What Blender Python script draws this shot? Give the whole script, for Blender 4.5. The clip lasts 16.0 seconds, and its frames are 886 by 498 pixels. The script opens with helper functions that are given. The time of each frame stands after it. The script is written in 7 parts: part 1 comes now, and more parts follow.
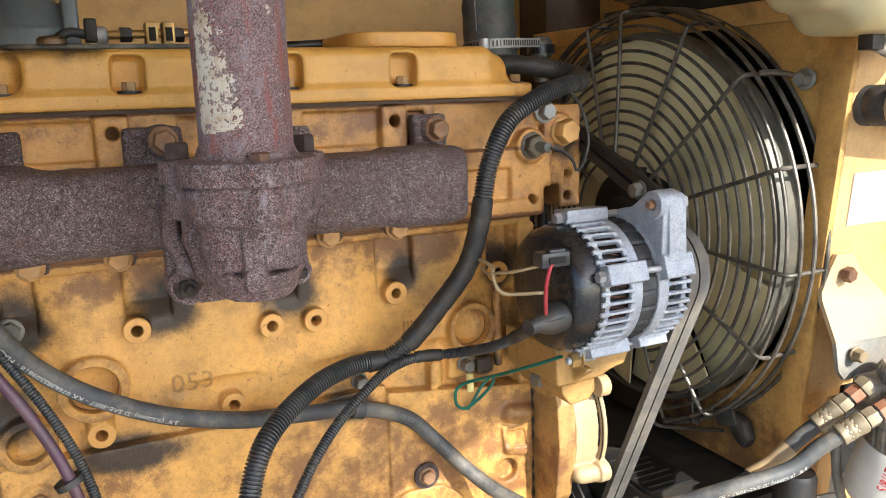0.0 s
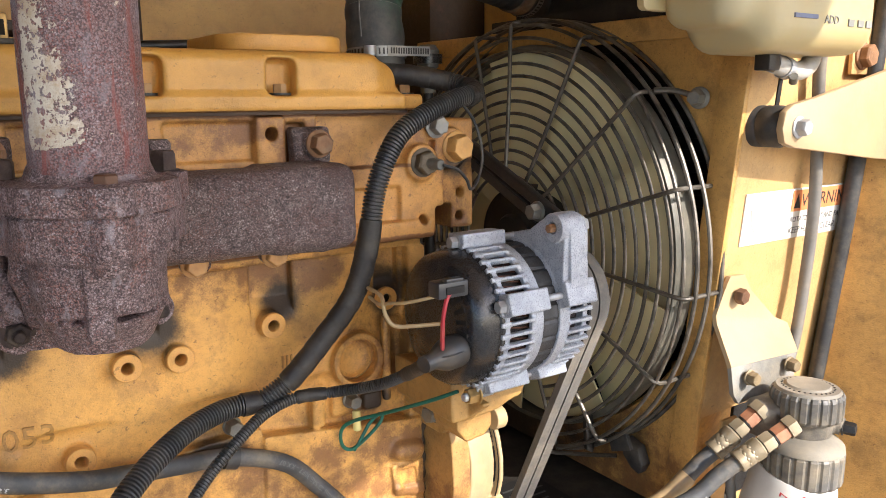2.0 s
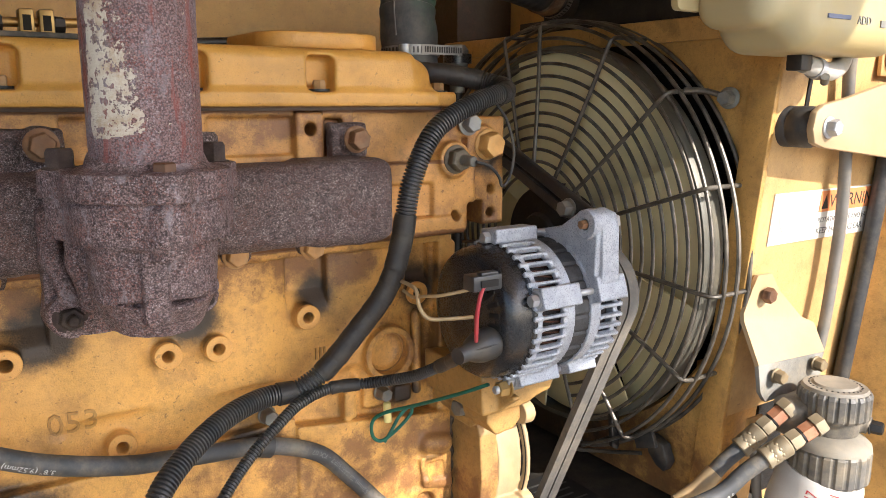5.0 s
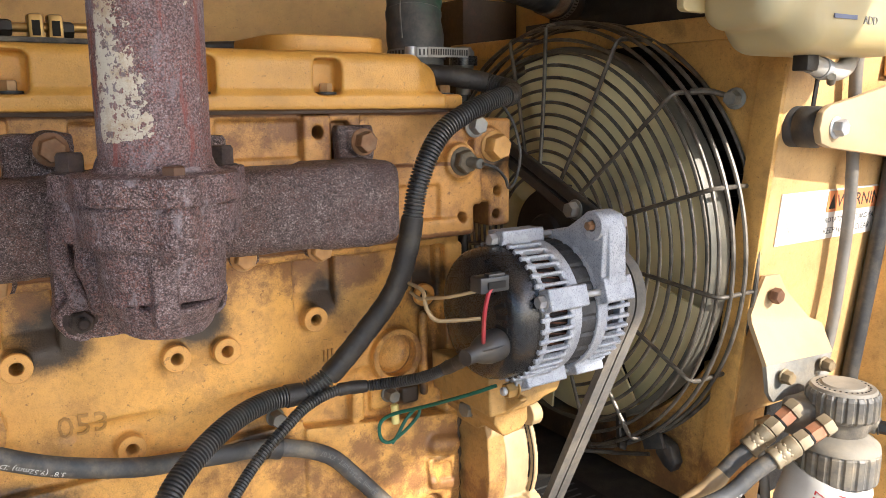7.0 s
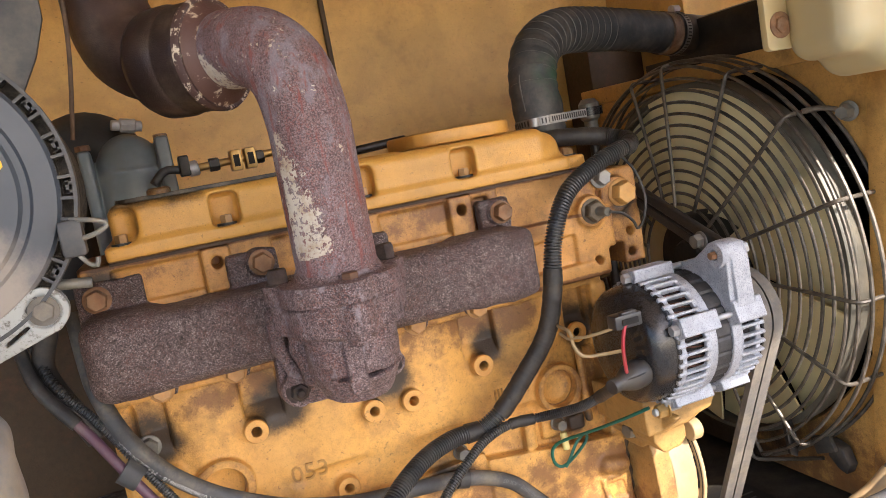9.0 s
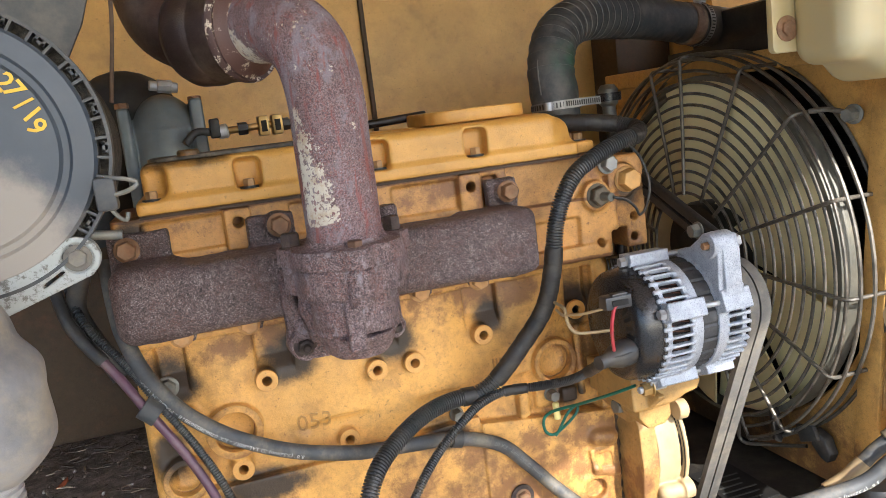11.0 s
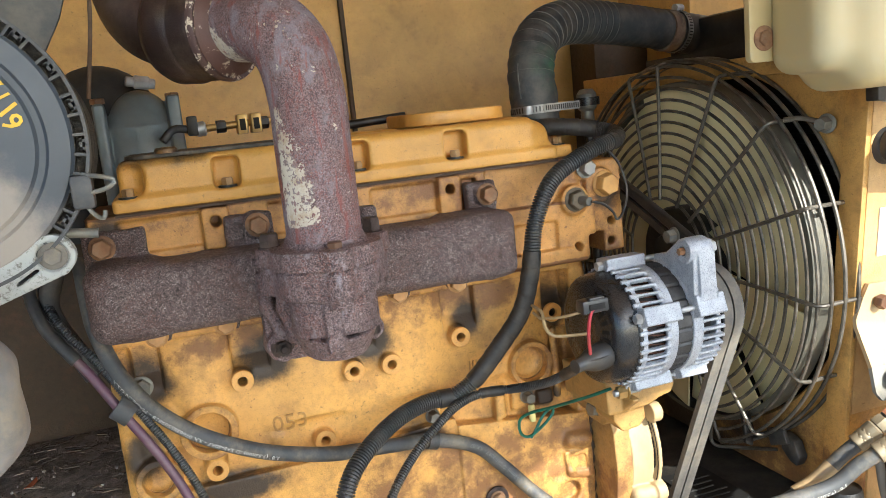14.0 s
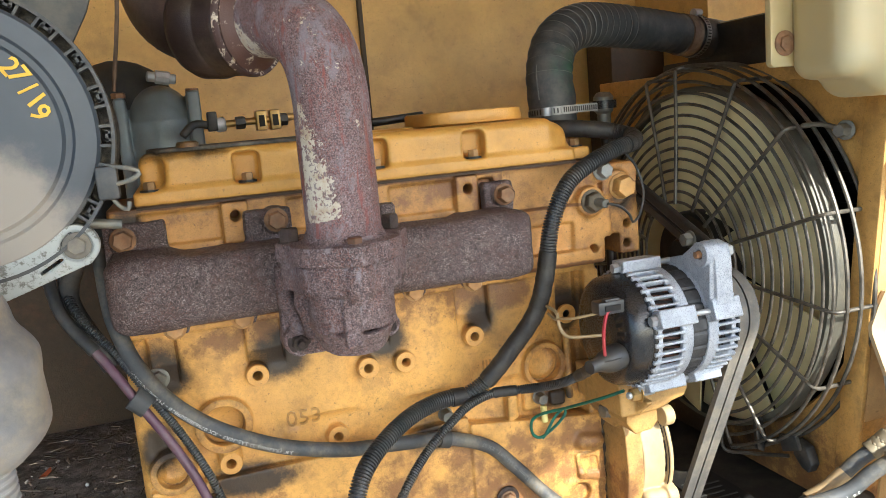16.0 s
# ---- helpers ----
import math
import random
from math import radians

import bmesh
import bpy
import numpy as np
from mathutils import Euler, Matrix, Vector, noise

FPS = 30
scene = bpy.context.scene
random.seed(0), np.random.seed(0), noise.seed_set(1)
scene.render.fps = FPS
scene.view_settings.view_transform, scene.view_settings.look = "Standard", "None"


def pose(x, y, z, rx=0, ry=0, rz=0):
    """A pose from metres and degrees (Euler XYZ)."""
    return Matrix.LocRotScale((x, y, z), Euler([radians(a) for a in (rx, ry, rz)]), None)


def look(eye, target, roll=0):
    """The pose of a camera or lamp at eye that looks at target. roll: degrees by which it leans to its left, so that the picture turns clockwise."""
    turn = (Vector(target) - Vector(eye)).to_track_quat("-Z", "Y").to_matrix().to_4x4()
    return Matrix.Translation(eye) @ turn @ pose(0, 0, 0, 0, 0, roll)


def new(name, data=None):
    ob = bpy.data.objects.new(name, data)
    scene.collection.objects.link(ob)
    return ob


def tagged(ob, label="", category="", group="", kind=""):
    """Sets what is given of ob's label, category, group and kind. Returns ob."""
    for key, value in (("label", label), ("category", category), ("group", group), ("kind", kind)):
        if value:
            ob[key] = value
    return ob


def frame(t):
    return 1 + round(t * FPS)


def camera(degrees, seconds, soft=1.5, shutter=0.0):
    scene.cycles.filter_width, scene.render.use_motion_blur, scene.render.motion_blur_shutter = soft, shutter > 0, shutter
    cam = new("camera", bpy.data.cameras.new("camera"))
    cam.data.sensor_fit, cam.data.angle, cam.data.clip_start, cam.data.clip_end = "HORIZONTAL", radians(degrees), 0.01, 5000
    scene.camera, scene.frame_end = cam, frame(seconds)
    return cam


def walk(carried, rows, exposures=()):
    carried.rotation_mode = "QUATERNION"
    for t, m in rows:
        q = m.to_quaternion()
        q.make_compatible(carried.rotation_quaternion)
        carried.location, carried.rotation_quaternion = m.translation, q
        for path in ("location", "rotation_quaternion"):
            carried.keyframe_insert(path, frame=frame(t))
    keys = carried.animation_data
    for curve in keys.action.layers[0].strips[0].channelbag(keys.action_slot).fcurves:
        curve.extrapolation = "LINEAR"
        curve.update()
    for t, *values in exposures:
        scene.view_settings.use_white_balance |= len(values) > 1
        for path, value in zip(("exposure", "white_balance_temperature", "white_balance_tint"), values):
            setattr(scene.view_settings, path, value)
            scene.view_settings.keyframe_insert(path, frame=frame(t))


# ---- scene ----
cam = camera(59.1, 16.0, soft=0.1)
PATH = [
    (0, (-0.162, -0.748, 1.221), (0.673, 1.027, 0.83), -1.8),
    (0.5, (-0.144, -0.738, 1.22), (0.714, 1.016, 0.788), -3.3),
    (1, (-0.142, -0.712, 1.221), (0.772, 1.001, 0.744), -4.8),
    (1.5, (-0.135, -0.684, 1.221), (0.89, 0.976, 0.78), -2.8),
    (2, (-0.138, -0.679, 1.225), (0.974, 0.939, 0.847), -0.4),
    (2.5, (-0.153, -0.683, 1.22), (0.966, 0.934, 0.851), 0.3),
    (3, (-0.151, -0.679, 1.216), (0.968, 0.934, 0.834), 0.4),
    (3.5, (-0.153, -0.676, 1.214), (0.963, 0.938, 0.826), 0.4),
    (4, (-0.16, -0.677, 1.218), (0.939, 0.951, 0.839), 0.5),
    (6.5, (-0.161, -0.684, 1.22), (0.912, 0.964, 0.854), -0.3),
    (7, (-0.162, -0.682, 1.22), (0.908, 0.967, 0.855), -0.3),
    (7.5, (-0.162, -0.684, 1.225), (0.899, 0.971, 0.859), -0.8),
    (8, (-0.171, -0.698, 1.242), (0.842, 0.993, 0.901), -2.3),
    (8.5, (-0.188, -0.749, 1.264), (0.672, 1.033, 0.972), -6.0),
    (9, (-0.178, -0.8, 1.267), (0.494, 1.065, 1.006), -10.3),
    (9.2, (-0.171, -0.816, 1.27), (0.443, 1.072, 1.022), -10.8),
    (11.3, (-0.168, -0.854, 1.276), (0.431, 1.024, 0.939), -6.4),
    (11.5, (-0.171, -0.854, 1.271), (0.448, 1.017, 0.933), -6.3),
    (12, (-0.171, -0.854, 1.272), (0.461, 1.011, 0.921), -6.2),
    (12.5, (-0.171, -0.853, 1.276), (0.462, 1.011, 0.923), -6.2),
    (13, (-0.17, -0.855, 1.278), (0.468, 1.008, 0.93), -6.1),
    (13.5, (-0.17, -0.856, 1.278), (0.474, 1.007, 0.938), -6.1),
    (14, (-0.172, -0.853, 1.279), (0.471, 1.01, 0.941), -5.9),
    (14.5, (-0.172, -0.852, 1.278), (0.468, 1.014, 0.948), -5.6),
    (15, (-0.171, -0.852, 1.276), (0.468, 1.014, 0.946), -5.5),
    (15.5, (-0.174, -0.855, 1.278), (0.462, 1.012, 0.946), -5.2),
    (16, (-0.182, -0.854, 1.276), (0.442, 1.018, 0.947), -4.9),
]
walk(cam, [(t, look(eye, target, roll)) for t, eye, target, roll in PATH], exposures=[(0, 1.79, 6000, 9), (1.0, 1.73, 6050, 9), (2.0, 1.65, 6250, 14), (7.5, 1.71, 6300, 13), (8.5, 1.82, 6450, 16), (9.2, 1.88, 6500, 18), (11.3, 1.91, 5930, 9), (12.5, 1.91, 5960, 7), (16, 1.92, 5950, 5)])

# ---- light: low sun from beyond the open side, clear sky ----
SUN_WAY = Vector((-0.27, 1.0, -0.65)).normalized()
world = bpy.data.worlds.new("sky")
scene.world = world
world.use_nodes = True
wn = world.node_tree
sky = wn.nodes.new("ShaderNodeTexSky")
sky.sky_type, sky.sun_disc = "NISHITA", False
sky.sun_elevation, sky.sun_rotation = radians(32), radians(165)
wn.nodes["Background"].inputs[1].default_value = 0.145
wn.links.new(sky.outputs[0], wn.nodes["Background"].inputs[0])
sun = new("sun", bpy.data.lights.new("sun", "SUN"))
sun.data.energy, sun.data.angle, sun.data.color = 2.85, radians(0.6), (1.0, 0.93, 0.82)
sun.matrix_world = look((1.0, -4.0, 4.0), Vector((1.0, -4.0, 4.0)) + SUN_WAY)

# ---- tools ----
def finish(bm, sharp=38):
    """Smooth faces, with edges sharper than so many degrees kept sharp."""
    limit = radians(sharp)
    bm.normal_update()
    for f in bm.faces:
        f.smooth = True
    for e in bm.edges:
        if len(e.link_faces) == 2 and e.calc_face_angle(0) > limit:
            e.smooth = False
    return bm


def part(name, bm, material, parent=None, label="", sharp=38):
    """One mesh object under a thing or a part; a bmesh or a mesh."""
    if isinstance(bm, bmesh.types.BMesh):
        finish(bm, sharp)
        me = bpy.data.meshes.new(name)
        bm.to_mesh(me)
        bm.free()
    else:
        me = bm
    me.materials.append(material)
    ob = new(name, me)
    ob.parent = parent
    return tagged(ob, label=label)


def thing(name, label, category, at=(0, 0, 0), group="", kind=""):
    """An empty at a thing's base, which parents its parts."""
    ob = new(name)
    ob.empty_display_size = 0.02
    ob.location = (0, 0, 0)
    return tagged(ob, label, category, group, kind)


def basis(way):
    """A matrix that turns +Z into way."""
    return Vector(way).to_track_quat("Z", "Y").to_matrix().to_4x4()


def box(x0, x1, y0, y1, z0, z1, bevel=0.0, seg=2, bm=None):
    bm = bm or bmesh.new()
    made = bmesh.ops.create_cube(bm, size=1.0)["verts"]
    bmesh.ops.transform(bm, matrix=Matrix.LocRotScale(((x0 + x1) / 2, (y0 + y1) / 2, (z0 + z1) / 2), None, (abs(x1 - x0), abs(y1 - y0), abs(z1 - z0))), verts=made)
    if bevel:
        edges = list({e for v in made for e in v.link_edges})
        bmesh.ops.bevel(bm, geom=edges, offset=bevel, segments=seg, affect="EDGES", profile=0.5)
    return bm


def lathe(profile, at, way, seg=32, bm=None, turn=0.0):
    """A turned body: profile rows of (radius, height along way)."""
    bm = bm or bmesh.new()
    m = Matrix.Translation(at) @ basis(way)
    rings = []
    for r, h in profile:
        if r < 1e-6:
            rings.append([bm.verts.new(m @ Vector((0, 0, h)))])
        else:
            rings.append([bm.verts.new(m @ Vector((r * math.cos(turn + 2 * math.pi * i / seg), r * math.sin(turn + 2 * math.pi * i / seg), h))) for i in range(seg)])
    for a, b in zip(rings, rings[1:]):
        for i in range(seg):
            j = (i + 1) % seg
            if len(a) == 1 and len(b) == 1:
                continue
            if len(a) == 1:
                bm.faces.new((a[0], b[i], b[j]))
            elif len(b) == 1:
                bm.faces.new((a[i], a[j], b[0]))
            else:
                bm.faces.new((a[i], a[j], b[j], b[i]))
    bmesh.ops.recalc_face_normals(bm, faces=bm.faces[:])
    return bm


def rod(p0, p1, r, seg=16, bevel=0.0, r1=None, bm=None):
    p0, p1 = Vector(p0), Vector(p1)
    n, r1 = (p1 - p0).length, r if r1 is None else r1
    b = min(bevel, n / 2)
    rows = [(0, 0), (r - b, 0), (r, b), (r1, n - b), (r1 - b, n), (0, n)] if b else [(0, 0), (r, 0), (r1, n), (0, n)]
    return lathe(rows, p0, p1 - p0, seg, bm)


def bolt(at, way, across, high, washer=0.0, bm=None, turn=0.3):
    """A hexagon head with chamfered corners, on a washer if one is asked for."""
    bm = bm or bmesh.new()
    r, base = across / math.sqrt(3), 0.0
    if washer:
        base = across * 0.13
        lathe([(0, 0), (washer, 0), (washer, base * 0.7), (washer - base * 0.4, base), (0, base)], at, way, 24, bm)
    lathe([(0, base), (r, base), (r, base + high * 0.82), (r * 0.86, base + high), (r * 0.5, base + high), (0, base + high * 0.94)], at, way, 6, bm, turn)
    return bm


def spline(points, step=0.004):
    """Even steps along a smooth line through the points, with the way at each."""
    p = [Vector(q) for q in points]
    p = [2 * p[0] - p[1], *p, 2 * p[-1] - p[-2]]
    fine = []
    for a, b, c, d in zip(p, p[1:], p[2:], p[3:]):
        for i in range(24):
            t = i / 24
            fine.append(0.5 * (2 * b + (c - a) * t + (2 * a - 5 * b + 4 * c - d) * t * t + (3 * b - a - 3 * c + d) * t ** 3))
    fine.append(p[-2])
    out, want, gone = [fine[0]], step, 0.0
    for a, b in zip(fine, fine[1:]):
        n = (b - a).length
        while gone + n >= want and n > 0:
            out.append(a.lerp(b, (want - gone) / n))
            want += step
        gone += n
    return out


def frames(line):
    """A turning frame (place, side, up, ahead) at each point of a line."""
    ways = [(line[min(i + 1, len(line) - 1)] - line[max(i - 1, 0)]).normalized() for i in range(len(line))]
    side = ways[0].cross(Vector((0, 0, 1)))
    side = side.normalized() if side.length > 0.1 else Vector((1, 0, 0))
    out = []
    for p, w in zip(line, ways):
        side = (side - w * side.dot(w)).normalized()
        out.append((p, side, w.cross(side), w))
    return out


def tube(points, r, seg=14, step=0.006, ridges=0.0, pitch=0.004, caps=True, bm=None, line=None):
    """A hose or wire along points. r: radius, or a function of the share of the way. ridges: height of rings, one each pitch."""
    bm = bm or bmesh.new()
    line = line or spline(points, pitch / 5 if ridges else step)
    rings, last = [], len(line) - 1
    for i, (p, a, b, w) in enumerate(frames(line)):
        q = r(i / last) if callable(r) else r
        if ridges:
            q -= ridges * (0, 0, 0, 1, 1)[i % 5]
        rings.append([bm.verts.new(p + q * (math.cos(2 * math.pi * k / seg) * a + math.sin(2 * math.pi * k / seg) * b)) for k in range(seg)])
    for a, b in zip(rings, rings[1:]):
        for k in range(seg):
            bm.faces.new((a[k], a[(k + 1) % seg], b[(k + 1) % seg], b[k]))
    if caps:
        bm.faces.new(rings[0][::-1])
        bm.faces.new(rings[-1])
    bmesh.ops.recalc_face_normals(bm, faces=bm.faces[:])
    return bm


def prism(outline, axis, a0, a1, bevel=0.0, bm=None, m=None):
    """A plate: an outline in the two other axes, from a0 to a1 along the axis."""
    bm = bm or bmesh.new()

    def at(u, v, w):
        return {"x": (w, u, v), "y": (u, w, v), "z": (u, v, w)}[axis]

    low = [bm.verts.new(at(u, v, a0)) for u, v in outline]
    high = [bm.verts.new(at(u, v, a1)) for u, v in outline]
    n = len(outline)
    faces = [bm.faces.new(low), bm.faces.new(high)] + [bm.faces.new((low[i], low[(i + 1) % n], high[(i + 1) % n], high[i])) for i in range(n)]
    if m is not None:
        bmesh.ops.transform(bm, matrix=m, verts=low + high)
    bmesh.ops.recalc_face_normals(bm, faces=bm.faces[:])
    if bevel:
        bmesh.ops.bevel(bm, geom=list({e for v in low + high for e in v.link_edges}), offset=bevel, segments=2, affect="EDGES", profile=0.5)
    return bm


def rounded(u0, u1, v0, v1, r, n=5):
    """The outline of a rectangle with round corners."""
    out = []
    for cu, cv, a in ((u1 - r, v1 - r, 0), (u0 + r, v1 - r, 90), (u0 + r, v0 + r, 180), (u1 - r, v0 + r, 270)):
        out += [(cu + r * math.cos(radians(a + 90 * i / n)), cv + r * math.sin(radians(a + 90 * i / n))) for i in range(n + 1)]
    return out


def words(text, size, m, deep=0.0005, bend=None, align="LEFT", fat=0.0):
    """Lettering in the built-in font as a mesh, laid out by a matrix or a bending function."""
    cu = bpy.data.curves.new("lettering", "FONT")
    cu.body, cu.size, cu.extrude, cu.resolution_u, cu.align_x, cu.offset = text, size, deep, 2, align, fat
    ob = bpy.data.objects.new("lettering", cu)
    me = bpy.data.meshes.new_from_object(ob)
    bpy.data.objects.remove(ob)
    if bend:
        for v in me.vertices:
            v.co = bend(v.co)
    else:
        me.transform(m)
    return me


class Cast:
    """A cast body: solids joined and cut with soft fillets on a grid of cells, then skinned."""

    def __init__(self, low, high, cell):
        self.low, self.cell = np.array(low, float), cell
        n = np.ceil((np.array(high) - self.low) / cell).astype(int) + 1
        self.axes = [self.low[i] + cell * np.arange(n[i]) for i in range(3)]
        self.f = np.full(n, 1.0, np.float32)

    def put(self, far, low, high, k=0.004, cut=False):
        m = 1.5 * k + 3 * self.cell
        s = tuple(slice(max(0, int((low[i] - m - self.low[i]) / self.cell)), max(0, int((high[i] + m - self.low[i]) / self.cell) + 2)) for i in range(3))
        a = self.f[s]
        if not a.size:
            return self
        x, y, z = (self.axes[i][s[i]].reshape([-1 if j == i else 1 for j in range(3)]) for i in range(3))
        b = far(x, y, z).astype(np.float32) * np.ones_like(a)
        if cut:
            a, b = -a, b
        h = np.clip(0.5 + 0.5 * (b - a) / k, 0, 1)
        d = b * (1 - h) + a * h - k * h * (1 - h)
        self.f[s] = -d if cut else d
        return self

    def box(self, x0, x1, y0, y1, z0, z1, r=0.003, k=0.004, cut=False):
        c, e = ((x0 + x1) / 2, (y0 + y1) / 2, (z0 + z1) / 2), ((x1 - x0) / 2 - r, (y1 - y0) / 2 - r, (z1 - z0) / 2 - r)

        def far(x, y, z):
            q = [abs(v - c[i]) - e[i] for i, v in enumerate((x, y, z))]
            return np.sqrt(np.maximum(q[0], 0) ** 2 + np.maximum(q[1], 0) ** 2 + np.maximum(q[2], 0) ** 2) + np.minimum(np.maximum(np.maximum(q[0], q[1]), q[2]), 0) - r

        return self.put(far, (x0, y0, z0), (x1, y1, z1), k, cut)

    def rod(self, p0, p1, r, r1=None, k=0.004, cut=False):
        p0, p1, r1 = np.array(p0, float), np.array(p1, float), r if r1 is None else r1
        n = np.linalg.norm(p1 - p0)
        u = (p1 - p0) / n

        def far(x, y, z):
            t = (x - p0[0]) * u[0] + (y - p0[1]) * u[1] + (z - p0[2]) * u[2]
            d = np.sqrt(np.maximum((x - p0[0]) ** 2 + (y - p0[1]) ** 2 + (z - p0[2]) ** 2 - t * t, 0))
            return np.maximum(np.maximum(d - (r + (r1 - r) * np.clip(t / n, 0, 1)), -t), t - n)

        q = max(r, r1)
        return self.put(far, np.minimum(p0, p1) - q, np.maximum(p0, p1) + q, k, cut)

    def pill(self, p0, p1, r, k=0.004, cut=False):
        p0, p1 = np.array(p0, float), np.array(p1, float)
        w = p1 - p0

        def far(x, y, z):
            t = np.clip(((x - p0[0]) * w[0] + (y - p0[1]) * w[1] + (z - p0[2]) * w[2]) / max(w @ w, 1e-12), 0, 1)
            return np.sqrt((x - p0[0] - t * w[0]) ** 2 + (y - p0[1] - t * w[1]) ** 2 + (z - p0[2] - t * w[2]) ** 2) - r

        return self.put(far, np.minimum(p0, p1) - r, np.maximum(p0, p1) + r, k, cut)

    def slab(self, outline, axis, a0, a1, r=0.0, k=0.002, cut=False, tilt=(0.0, 0.0)):
        """A plate: a polygon in the two other axes, rounded by r, from a0 to a1 along the axis."""
        o = [np.array(p, float) for p in outline]

        def far(x, y, z):
            u, v, w = {"x": (y, z, x), "y": (x, z, y), "z": (x, y, z)}[axis]
            one = np.ones_like(x + y + z)
            u, v, w = u * one, v * one, w * one
            d, s = np.full(one.shape, 9.0), np.ones(one.shape)
            for p, q in zip(o, o[-1:] + o[:-1]):
                e, pu, pv = q - p, u - p[0], v - p[1]
                t = np.clip((pu * e[0] + pv * e[1]) / (e @ e), 0, 1)
                d = np.minimum(d, (pu - e[0] * t) ** 2 + (pv - e[1] * t) ** 2)
                c = np.stack([v >= p[1], v < q[1], e[0] * pv > e[1] * pu])
                s = np.where(c.all(0) | ~c.any(0), -s, s)
            w = w - tilt[0] * (u - o[0][0]) - tilt[1] * (v - o[0][1])
            return np.maximum(s * np.sqrt(d) - r, np.maximum(a0 - w, w - a1))

        lo, hi = np.min(o, 0) - r, np.max(o, 0) + r
        m = abs(tilt[0]) * (hi[0] - lo[0]) + abs(tilt[1]) * (hi[1] - lo[1])
        order = {"x": (2, 0, 1), "y": (0, 2, 1), "z": (0, 1, 2)}[axis]
        low, high = (lo[0], lo[1], a0 - m), (hi[0], hi[1], a1 + m)
        return self.put(far, [low[i] for i in order], [high[i] for i in order], k, cut)

    def rough(self, depth, size, seed=1):
        """Uneven casting: shifts the surface by smooth noise."""
        rnd = np.random.default_rng(seed)
        n = [max(2, int(len(a) * self.cell / size) + 2) for a in self.axes]
        g = rnd.standard_normal(n)
        for i, a in enumerate(self.axes):
            t = np.linspace(0, n[i] - 1.001, len(a))
            k = t.astype(int)
            w = (t - k).reshape([-1 if j == i else 1 for j in range(3)])
            g = np.take(g, k, i) * (1 - w) + np.take(g, k + 1, i) * w
        self.f = self.f + (depth * g).astype(np.float32)
        return self

    def mesh(self, name):
        f, c = self.f, self.cell
        s = f < 0
        count = sum(s[i : s.shape[0] - 1 + i, j : s.shape[1] - 1 + j, k : s.shape[2] - 1 + k].astype(np.int8) for i in (0, 1) for j in (0, 1) for k in (0, 1))
        cells = np.argwhere((count > 0) & (count < 8))
        ids = np.full(count.shape, -1, np.int64)
        ids[tuple(cells.T)] = np.arange(len(cells))
        total, times = np.zeros((len(cells), 3)), np.zeros(len(cells))
        corners = [(i, j, k) for i in (0, 1) for j in (0, 1) for k in (0, 1)]
        value = {q: f[tuple((cells + q).T)] for q in corners}
        for a in corners:
            for n in range(3):
                if a[n] == 0:
                    b = tuple(1 if m == n else a[m] for m in range(3))
                    va, vb = value[a], value[b]
                    hit = (va < 0) != (vb < 0)
                    t = np.where(hit, va / np.where(hit, va - vb, 1), 0)
                    total += hit[:, None] * (np.array(a) + t[:, None] * np.eye(3)[n])
                    times += hit
        verts = self.low + c * (cells + total / times[:, None])
        faces = []
        for n in range(3):
            u, v = [(1, 2), (2, 0), (0, 1)][n]
            lower = [slice(None)] * 3
            upper = [slice(None)] * 3
            lower[n], upper[n] = slice(0, -1), slice(1, None)
            a, b = s[tuple(lower)], s[tuple(upper)]
            e = np.argwhere(a != b)
            e = e[(e[:, u] > 0) & (e[:, v] > 0) & (e[:, u] < count.shape[u]) & (e[:, v] < count.shape[v])]
            du, dv = np.eye(3, dtype=int)[u], np.eye(3, dtype=int)[v]
            quad = np.stack([ids[tuple((e - du - dv).T)], ids[tuple((e - dv).T)], ids[tuple(e.T)], ids[tuple((e - du).T)]], 1)
            inside = a[tuple(e.T)]
            quad[~inside] = quad[~inside][:, ::-1]
            faces.append(quad)
        faces = np.concatenate(faces)
        faces = faces[(faces >= 0).all(1)]
        me = bpy.data.meshes.new(name)
        me.from_pydata(verts.tolist(), [], faces.tolist())
        me.polygons.foreach_set("use_smooth", np.ones(len(me.polygons), bool))
        return me


